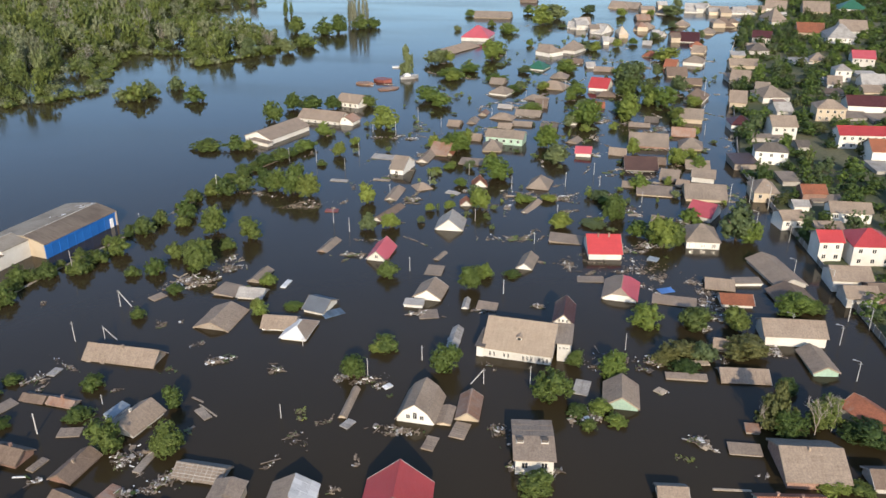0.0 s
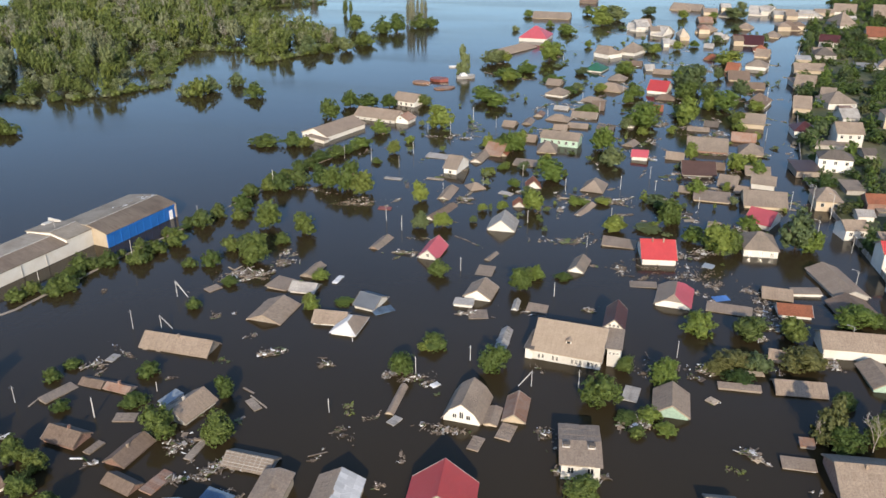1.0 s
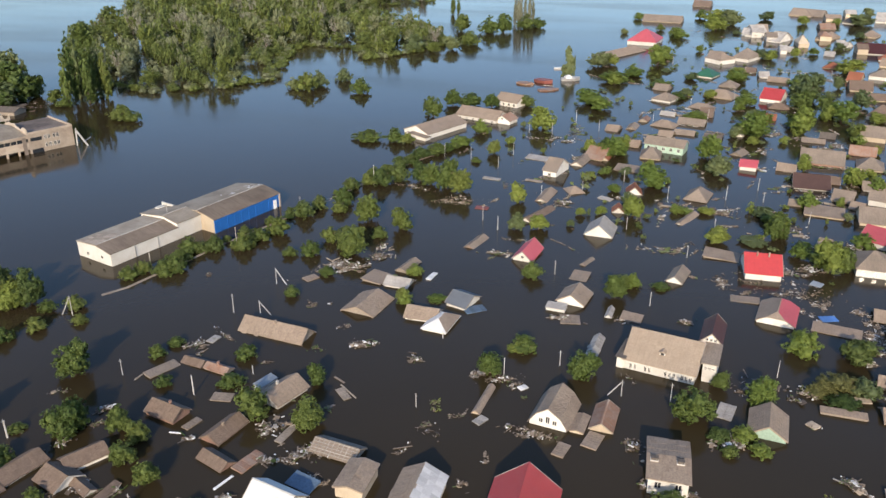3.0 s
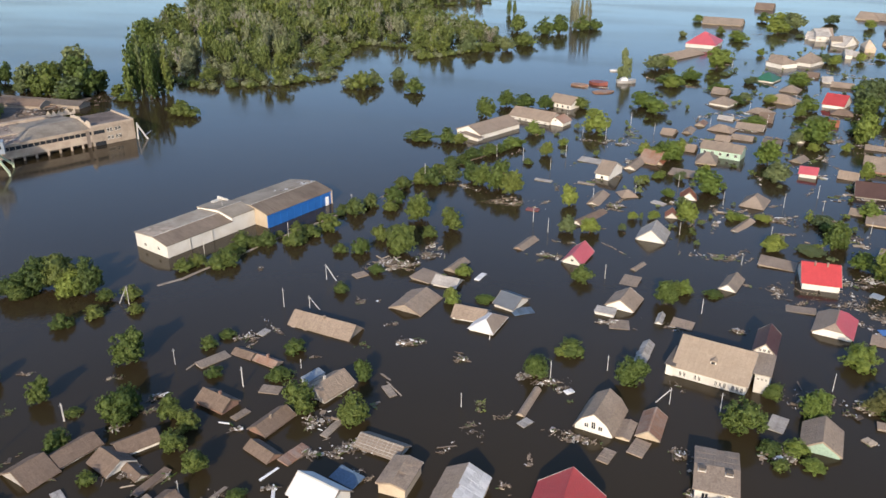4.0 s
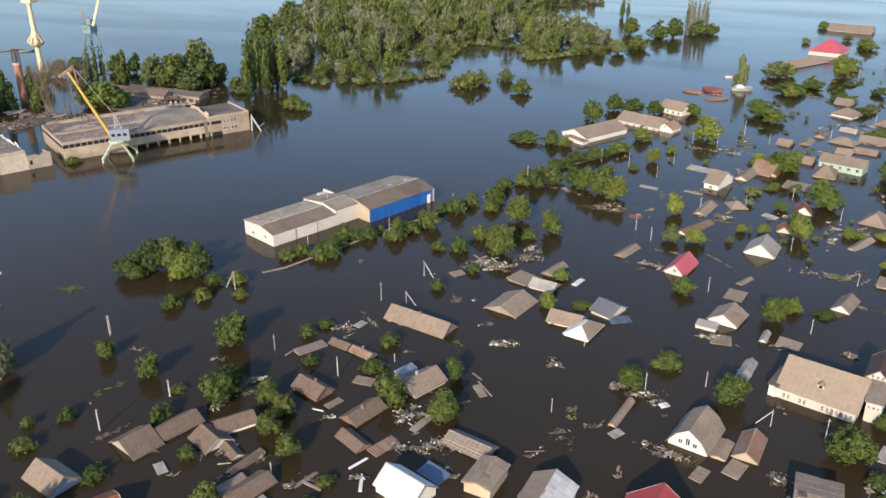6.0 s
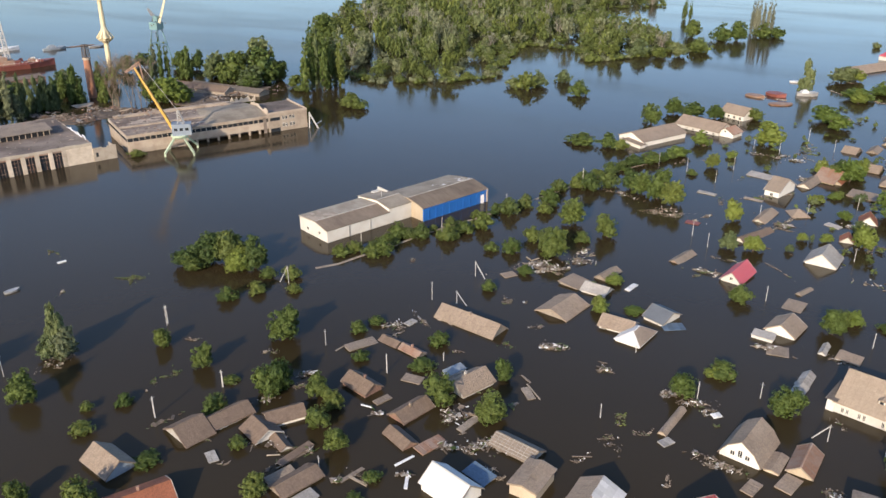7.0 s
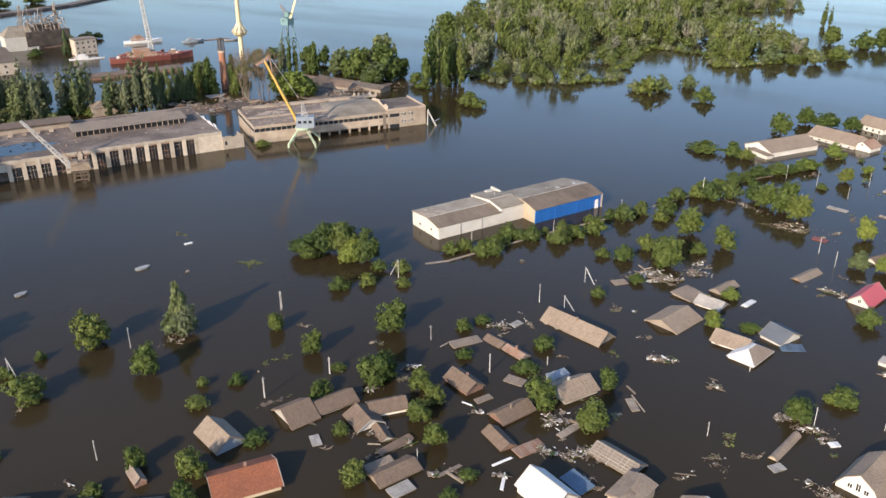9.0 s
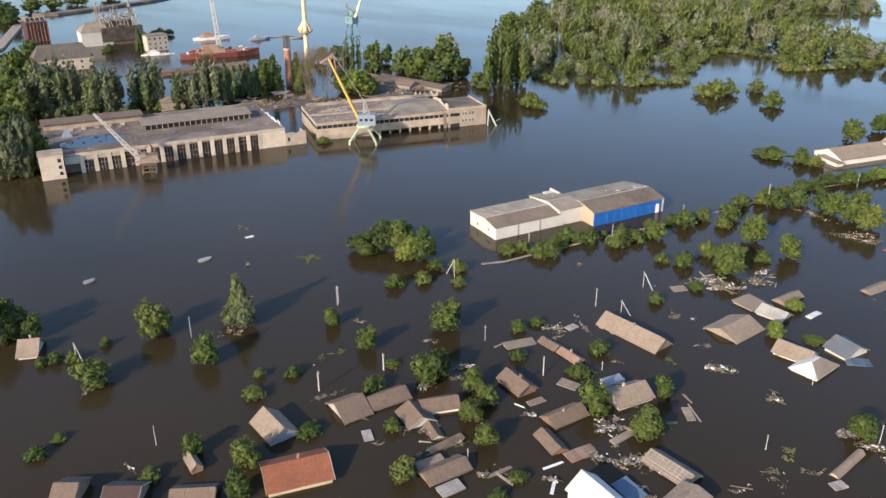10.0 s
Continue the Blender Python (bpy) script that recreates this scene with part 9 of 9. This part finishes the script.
tree(-339.5, 170.5, 19.2, 6.3, 'poplar', 'leaf_olive')
tree(-347, 177, 23.2, 6, 'poplar', 'leaf_willow')
tree(-352.5, 182.4, 16, 6.8, 'poplar', 'leaf_olive')
tree(-335.2, 174.9, 21.2, 5.4, 'poplar', 'leaf_willow')
tree(-346.1, 183.3, 15.9, 6.7, 'poplar', 'leaf_willow')
tree(-347.4, 186.7, 17.6, 7.1, 'poplar', 'leaf_willow')
tree(-398.6, 174.4, 11.9, 6.3, 'poplar', 'leaf_willow')
tree(-387.1, 172.4, 13.5, 6.2, 'poplar', 'leaf_olive')
tree(-392.5, 178.7, 15.6, 6.3, 'poplar', 'leaf_olive')
tree(-376, 174, 20, 6.1, 'poplar', 'leaf_willow')
tree(-383.9, 181.7, 12.8, 6.3, 'poplar', 'leaf_willow')
tree(-379.7, 183.2, 16, 6.2, 'poplar', 'leaf_willow')
tree(-375.4, 184.5, 12.6, 6.2, 'poplar', 'leaf_olive')
tree(-374.3, 187.7, 12, 6.2, 'poplar', 'leaf_olive')
tree(-375.2, 191.9, 13.2, 6.3, 'poplar', 'leaf_willow')
tree(-373.1, 194.6, 11.6, 6.3, 'poplar', 'leaf_willow')
tree(-370.4, 196.9, 12.2, 6.3, 'poplar', 'leaf_willow')
tree(-341.9, 190.8, 18.3, 6, 'poplar', 'leaf_willow')
tree(-342.1, 194.7, 18.7, 6, 'poplar', 'leaf_willow')
tree(-333.5, 192.6, 20.6, 5.9, 'poplar', 'leaf_olive')
tree(-333.3, 195.9, 22.8, 5.9, 'poplar', 'leaf_olive')
tree(-332.8, 199.1, 21.7, 6, 'poplar', 'leaf_willow')
tree(-320.9, 199.6, 16.9, 6.1, 'poplar', 'leaf_olive')
tree(-325.2, 205.4, 15.8, 6.2, 'poplar', 'leaf_olive')
tree(-319.7, 204.7, 16, 6.2, 'poplar', 'leaf_willow')
tree(-317, 205.8, 16.9, 6.2, 'poplar', 'leaf_willow')
tree(-317.4, 209.1, 19, 6.2, 'poplar', 'leaf_willow')
tree(-313.8, 209.7, 23.8, 6.2, 'poplar', 'leaf_willow')
tree(-316.1, 214.4, 22.3, 6.3, 'poplar', 'leaf_willow')
tree(-311.7, 214.3, 22.6, 6.2, 'poplar', 'leaf_willow')
tree(-312.3, 217.9, 16.4, 6.3, 'poplar', 'leaf_willow')
tree(-320.1, 226.8, 15.9, 5.1, 'ragged', 'leaf_olive')
tree(-323.9, 233.7, 12.8, 5.1, 'ragged', 'leaf_olive')
tree(-322.7, 236.7, 13.1, 5.2, 'ragged', 'leaf_olive')
tree(-320.7, 239.3, 11.6, 5.2, 'ragged', 'leaf_olive')
tree(-318.8, 241.9, 12.3, 5.2, 'ragged', 'leaf_olive')
tree(-283.5, 107.8, 19, 11, 'round', 'leaf_willow')
tree(-281.2, 112.6, 20, 11, 'willow', 'leaf_willow')
tree(-286.7, 120.3, 15.4, 9.5, 'round', 'leaf')
tree(-325.5, 125.6, 14.7, 13.8, 'round', 'leaf')
tree(-373.8, 153.4, 14.1, 13.2, 'round', 'leaf')
tree(-388.2, 154.8, 14.5, 13.6, 'round', 'leaf')
tree(-427.1, 183.8, 12.9, 12.1, 'round', 'leaf')
tree(-282, 276.4, 9.5, 14.4)
tree(-290.5, 273, 10.3, 11.6, 'round', 'leaf')
tree(-349.9, 275.6, 8.3, 12.7)
tree(-334.9, 338.4, 9.1, 10.3, 'round', 'leaf')
tree(-325.9, 340.9, 9.2, 8.9, 'round', 'leaf')
tree(-335.4, 194.9, 6.3, 9.4, 'round', 'leaf')
tree(-352.4, 246.3, 7.9, 12.1, 'round', 'leaf')
tree(-355.1, 317.1, 8.1, 10.2)
tree(-356.4, 331.8, 7.7, 10.5)
tree(-299.2, 323, 11.6, 10.9, 'round', 'leaf_olive')
tree(-295.8, 333.9, 12.4, 11.7, 'round', 'leaf')
tree(-278.6, 337.5, 20.3, 19, 'round', 'leaf_olive')
tree(-265.8, 335.2, 10, 9.4, 'round', 'leaf')
tree(-268.5, 317, 10.1, 13.9, 'round', 'leaf_olive')
tree(-288.4, 320.1, 9.6, 9.4)
tree(-250.8, 329.4, 5.9, 7.9, 'round', 'leaf')
tree(-239.1, 323.4, 23.1, 6.5, 'poplar', 'leaf')
tree(-239.4, 328.6, 29.3, 6.6, 'poplar', 'leaf')
tree(-243.7, 339.2, 29.7, 6.7, 'poplar', 'leaf_olive')
tree(-233.3, 330.3, 24.5, 6.5, 'poplar', 'leaf')
tree(-234.8, 337.3, 23.5, 6.6, 'poplar', 'leaf')
tree(-235.6, 343.5, 25, 6.7, 'poplar', 'leaf_olive')
tree(-231.1, 341.1, 22.8, 6.6, 'poplar', 'leaf')
tree(-282.7, 395.1, 16.8, 15.7)
tree(-319.3, 455.5, 16.9, 15.8)
tree(-203.6, 308.1, 6.6, 10.9, 'bush')
tree(-197.3, 305.6, 5.4, 8, 'bush')
tree(-241.6, 324, 4.5, 8.9, 'bush')
tree(-117.3, 377.5, 7.4, 9.5, 'bush')
tree(-145.5, 377.9, 9.6, 11.1, 'bush')
tree(-152.6, 379.1, 5.7, 7.3, 'bush', 'leaf_olive')
tree(-141.7, 386.6, 8.3, 9.7, 'bush', 'leaf_olive')
tree(-133.2, 400.9, 7.6, 8.8, 'bush', 'leaf_olive')
tree(-117.4, 492.9, 10.9, 14.2, 'bush', 'leaf_olive')
tree(-105.1, 491.5, 6.2, 8.9)
tree(-95, 501.8, 7.8, 12.7, 'round', 'leaf_olive')
tree(-87.8, 522, 9.8, 15, 'bush')
tree(-82, 572.6, 11.5, 14.7, 'bush')
tree(-72.7, 577.1, 11.7, 13.2)
tree(-102.2, 576.8, 10.9, 12.4)
tree(-19.5, 436, 13.2, 9.0, 'ragged', 'leaf_olive')
tree(-58.8, 597.6, 10, 14.5, 'bush')
tree(-50.9, 601.7, 8.3, 10.3, 'bush')
tree(-4.5, 466.9, 7.9, 13.5, 'round', 'leaf_olive')
tree(-68.7, 610.7, 21.1, 3.9, 'poplar', 'leaf_silver')
tree(-66.6, 610.7, 21.6, 3.9, 'poplar', 'leaf_silver')
tree(-64.5, 610.7, 22.4, 3.9, 'poplar', 'leaf_silver')
tree(-61.6, 610.7, 20.3, 3.9, 'poplar', 'leaf_silver')
tree(-58.3, 610.7, 21.7, 3.9, 'poplar', 'leaf_silver')
tree(-55.8, 610.7, 22, 3.9, 'poplar', 'leaf_silver')
tree(-123.8, 658.2, 15.2, 5.6, 'poplar', 'leaf_dark')
tree(-119.7, 657.8, 12.7, 4.2, 'poplar', 'leaf_dark')
ribbon('causeway', [(-116.1, 155.6), (-112.2, 160.7), (-109.6, 167.7), (-105.2, 178.2), (-101, 190.6), (-93.7, 206), (-88, 219.4), (-80.9, 236.6), (-73.7, 257.9), (-65.9, 274.5), (-58.5, 287.6), (-50.5, 301.5)], 1.1, BED, 0.07, 'concrete', 'narrow concrete bank just out of the water', 'path')
ribbon('quay', [(-513.8, 185.6), (-546.3, 218.9), (-619.9, 263), (-679.7, 296.8)], 8.0, BED, 1.2, 'concrete', 'stained concrete quay running into the river', 'quay')
ribbon('far_quay', [(-680.9, 304.2), (-673.4, 319.1), (-678, 360.7), (-689.6, 411.9), (-716.9, 470.5)], 14.0, BED, 1.6, 'bitumen', 'dark far quay wall across the dock basin', 'quay')
tree(-641.5, 268.5, 11.4, 17.5, 'round', 'leaf')
tree(-706.2, 316, 10.5, 19.6, 'round', 'leaf')
tree(-712.8, 338.6, 8.6, 20.2, 'round', 'leaf')
tree(-719.8, 362.5, 7.9, 20.8, 'round', 'leaf')
tree(-691.4, 286.4, 12, 23.4, 'round', 'leaf')
tree(-727.1, 399, 6.3, 21.7, 'round', 'leaf')
bare_tree(-288.3, 250.7, 26.5, 9.5, 'brown leafless tree behind the crane', 'dry_twigs')
bare_tree(-280.8, 251.1, 28.0, 10.5, 'brown leafless tree behind the crane', 'dry_twigs')
bare_tree(-283.6, 259.1, 25.0, 9, 'brown leafless tree behind the crane', 'dry_twigs')
bare_tree(-297.3, 255.2, 22.5, 8.5, 'brown leafless tree behind the crane', 'dry_twigs')
bare_tree(67.2, 120.2, 8.3, 4.1)
bare_tree(70.6, 121.1, 7.8, 3.6)
bare_tree(58.1, 121.9, 5.8, 2.6)
debris(-296.5, 233.8, 13, 7, 150, 8, kind='rubble')
debris(-308, 231.4, 9, 5, 70, 13, kind='rubble')
debris(-300.8, 249.3, 8, 5, 60, 61, kind='rubble')
debris(-253, 324.7, 10, 4, 40, 103)
debris(-269.6, 235.7, 12, 4, 50, 10)
tree(-105.2, 178.9, 1.8, 2.6, 'bush', 'leaf_dark')
tree(-104.2, 184.8, 3.2, 3.9, 'bush', 'leaf_dark')
tree(-103, 187.8, 1.5, 2.5, 'bush', 'leaf')
tree(-102.4, 190.3, 1.8, 3.5, 'bush', 'leaf')
tree(-100.4, 192.5, 2.2, 2.7, 'bush', 'leaf_dark')
tree(-98, 199.1, 2.6, 3.6, 'bush', 'leaf_dark')
tree(-94, 207.6, 2.6, 3.1, 'bush', 'leaf')
tree(-90.1, 212.9, 1.7, 3.1, 'bush', 'leaf_dark')
tree(-90.7, 215.7, 2.5, 3.7, 'bush', 'leaf_dark')
tree(-88.9, 217.8, 1.4, 2.7, 'bush', 'leaf')
tree(-85.7, 224.6, 1.7, 2.5, 'bush', 'leaf_dark')
tree(-85, 226.9, 1.7, 2.8, 'bush', 'leaf_dark')
tree(-82.8, 235.7, 1.8, 2.5, 'bush', 'leaf')
tree(-79.7, 241.3, 4.6, 5.6, 'bush', 'leaf_dark')
tree(-79.2, 244.5, 2.9, 3.7, 'bush', 'leaf')
tree(-75.9, 249, 1.9, 3.5, 'bush', 'leaf_dark')
tree(-75.7, 252.9, 4, 4.9, 'bush', 'leaf_dark')
tree(-75.7, 255.9, 3.5, 5.4, 'bush', 'leaf_dark')
tree(-73.7, 256.8, 2.8, 4.5, 'bush', 'leaf_dark')
tree(-73, 262.2, 2.7, 5.1, 'bush', 'leaf')
tree(-72.1, 264.1, 2, 3.4, 'bush', 'leaf_dark')
tree(-69.1, 268.2, 3.7, 5.2, 'bush', 'leaf_dark')
tree(-69.9, 268.8, 4.2, 4.9, 'bush', 'leaf_dark')
tree(-66.3, 272.2, 2.1, 4, 'bush', 'leaf')
tree(-67.8, 275, 3, 5, 'bush', 'leaf_dark')
tree(-65.1, 278.9, 4.4, 5.4, 'bush', 'leaf_dark')
tree(-59.2, 286.7, 4.2, 5.2, 'bush', 'leaf_dark')
tree(-59.4, 288.5, 3.4, 5.8, 'bush', 'leaf_dark')
tree(-57, 289.9, 3.3, 5.7, 'bush', 'leaf')
tree(-54, 294, 2.8, 3.3, 'bush', 'leaf_dark')
tree(-52.1, 300.1, 2.5, 4.2, 'bush', 'leaf_dark')
tree(-51.5, 300.4, 2, 3.3, 'bush', 'leaf')
vessel(-186.2, 84.1, 82.9, 2.9, 1.7, .45, 'steel', 'steel', cabin=False, label='grey rowing boat adrift on open water')
vessel(-174.8, 110.6, 75.4, 3.7, 1.7, .45, 'steel', 'steel', cabin=False, label='pale rowing boat adrift on open water')
slab(-178.3, 128.1, 71.8, 2.3, 0.8, 0.12, 'litter', label='white board adrift on open water')
debris(-185.7, 131.2, 3, 1, 16, 172, kind='reeds')
debris(-153.5, 127.9, 4, 1.2, 40, 127, kind='reeds')
debris(-163.2, 115.1, 3, 1, 12, 107)
broken_gantry(-198.2, 267.9, 40)
slab(-313.1, 253.1, 82, 11, 4.5, 0.12, 'concrete', label='pale broken concrete slab lying on rubble', tilt=6.0)
slab(-307.3, 227.6, 93.4, 8.2, 3.5, 0.12, 'slate', label='tan roof slab lying on rubble behind the hall', tilt=7.0)
tree(-447.6, 184.5, 13.3, 12.5, 'round', 'leaf')
tree(-410, 172.9, 11.8, 11, 'round', 'leaf')
tree(-379.2, 148.8, 14.1, 13.2, 'round', 'leaf')
tree(-334.7, 133, 14.2, 13.3, 'round', 'leaf')
tree(-300.9, 121.8, 11.6, 10.9, 'round', 'leaf')
tree(-297.6, 112.2, 13.5, 12.6, 'round', 'leaf_dark')
tree(-358.1, 147.3, 13.6, 12.7, 'round', 'leaf')
tree(-334.7, 259.5, 10.4, 7.9, 'ragged', 'leaf')
tree(-322.6, 255.9, 14.4, 7.1, 'ragged', 'leaf')
tree(-322.8, 244.7, 10.5, 8.1, 'ragged', 'leaf')
tree(-323, 239.7, 10.5, 7.5, 'ragged', 'leaf')
tree(-332.1, 279.3, 11.4, 7.5, 'ragged', 'leaf')
tree(-318, 256, 8, 5.9, 'ragged', 'leaf')
tree(-310.2, 262.9, 10.7, 7.1, 'ragged', 'leaf')
bare_tree(-299.7, 261, 14, 6.5, 'brown leafless tree behind the crane', 'dry_twigs')
bare_tree(-293.3, 271.2, 14.2, 6, 'brown leafless tree behind the crane', 'dry_twigs')
bare_tree(-300.8, 271.4, 12.1, 6.5, 'brown leafless tree behind the crane', 'dry_twigs')
bare_tree(-306.5, 263.4, 10, 5.5, 'brown leafless tree behind the crane', 'dry_twigs')
tree(-279, 273.3, 12.6, 15.9, 'round', 'leaf_yellow')
tree(-287.9, 275.2, 9.5, 11.6, 'round', 'leaf_yellow')
tree(-276.9, 279, 8.5, 9.8, 'round', 'leaf_yellow')
tree(-323.3, 308.1, 18.6, 3.9, 'poplar', 'leaf_willow')
tree(-318.8, 307.9, 20.2, 3.9, 'poplar', 'leaf')
tree(-318.6, 312, 17.4, 3.9, 'poplar', 'leaf')
tree(-322.4, 304.6, 15.5, 3.2, 'poplar', 'leaf_olive')
tree(-313.9, 320.1, 13.8, 9.8, 'ragged')
tree(-304.8, 332.2, 11.9, 11.1, 'round', 'leaf_olive')
tree(-283.6, 322.3, 15.3, 14.4)
tree(-268.1, 316.6, 7.9, 12.1)
tree(-268.1, 327.1, 17.7, 16.6)
tree(-268.9, 341.5, 8.8, 8.2)
tree(-473.8, 273.5, 12.1, 5.9, 'ragged', 'leaf_olive')
tree(-508.7, 312, 5.8, 5.7, 'round', 'leaf_olive')
tree(-508.5, 305.7, 5.2, 4.8)
tree(-367.8, 156.2, 5.4, 6.3, 'bush', 'leaf_olive')
tree(-369.2, 160, 5.5, 6.4, 'bush', 'leaf_olive')
tree(-354.7, 156, 5.3, 6.2, 'bush', 'leaf_olive')
tree(-358.2, 160.8, 5.4, 6.3, 'bush', 'leaf_olive')
tree(-349.7, 159.6, 5.3, 6.2, 'bush', 'leaf_olive')
tree(-351.8, 163.7, 5.4, 6.3, 'bush', 'leaf_olive')
tree(-350.6, 166.2, 5.4, 6.3, 'bush', 'leaf_olive')
tree(-352.8, 170.5, 5.5, 6.4, 'bush', 'leaf_olive')
tree(-339.8, 166.7, 5.3, 6.2, 'bush', 'leaf_olive')
tree(-345.1, 172.8, 5.4, 6.3, 'bush', 'leaf_olive')
tree(-342.2, 174.4, 5.4, 6.3, 'bush', 'leaf_olive')
tree(-339.9, 176.3, 5.4, 6.3, 'bush', 'leaf_olive')
tree(-341.5, 180.5, 5.5, 6.4, 'bush', 'leaf_olive')
tree(-334.4, 179.7, 5.4, 6.3, 'bush', 'leaf_olive')
tree(-327.9, 179.2, 5.3, 6.2, 'bush', 'leaf_olive')
tree(-337.6, 187.2, 4.6, 5.4, 'bush')
tree(-343.9, 194.4, 4.7, 5.5, 'bush')
tree(-336.5, 193.3, 4.6, 5.4, 'bush')
tree(-336.7, 196.9, 4.7, 5.4, 'bush')
tree(-328.4, 195.1, 4.6, 5.4, 'bush')
tree(-328.3, 198.6, 4.6, 5.4, 'bush')
tree(-482.4, 280.6, 9, 9, 'round', 'leaf')
tree(-472.3, 278.4, 7, 7, 'round', 'leaf')
tree(-483.7, 259.2, 5, 9, 'bush', 'leaf')
tree(-515.6, 310.9, 4, 8, 'round', 'leaf')
tree(-512.2, 319.8, 4, 7, 'round', 'leaf')
tree(-343.9, 265.9, 10, 9, 'round', 'leaf_willow')
tree(-332.8, 264.3, 9, 9, 'round', 'leaf')
tree(-340.8, 254.4, 9, 8, 'ragged', 'leaf_willow')
tree(-338.5, 292.6, 8, 8, 'round', 'leaf')
tree(-432.9, 180.0, 16, 14, 'ragged', 'leaf')
tree(-410.9, 165.3, 14, 14, 'round', 'leaf')
tree(-472.5, 204.6, 14, 15, 'round', 'leaf')
vessel(-473.2, 326.9, 64, 24, 6, 1.6, 'litter', 'rust', cabin=True, label='white motor vessel moored behind the red ship')
vessel(-415.4, 301.8, 64, 22, 7, 1, 'ship_red', 'rust', cabin=False, label='low red barge with scrap on its deck')
vessel(-443.2, 362.8, 64, 17, 2.6, 0.3, 'rust', 'rust', cabin=False, label='low rusty pontoon afloat on the river')
vessel(-432.1, 365.7, 64, 9, 4, 0.8, 'steel', 'rust', cabin=False, label='grey work boat afloat on the river')
mound('rubble_bank', -295.7, 233.1, 19, 9, 60, .5, 'scree', 'dark bank of rubble and mud between the halls')
mound('rubble_bank', -292.4, 247.3, 15, 11, 60, .5, 'scree', 'dark bank of rubble and mud between the halls')
mound('workshop_yard', -272.4, 305.1, 26, 13, 60, .5, 'scree', 'dark bank of rubble and mud between the halls')
mound('workshop_yard', -271, 284.9, 16, 9, 60, .5, 'scree', 'dark bank of rubble and mud between the halls')
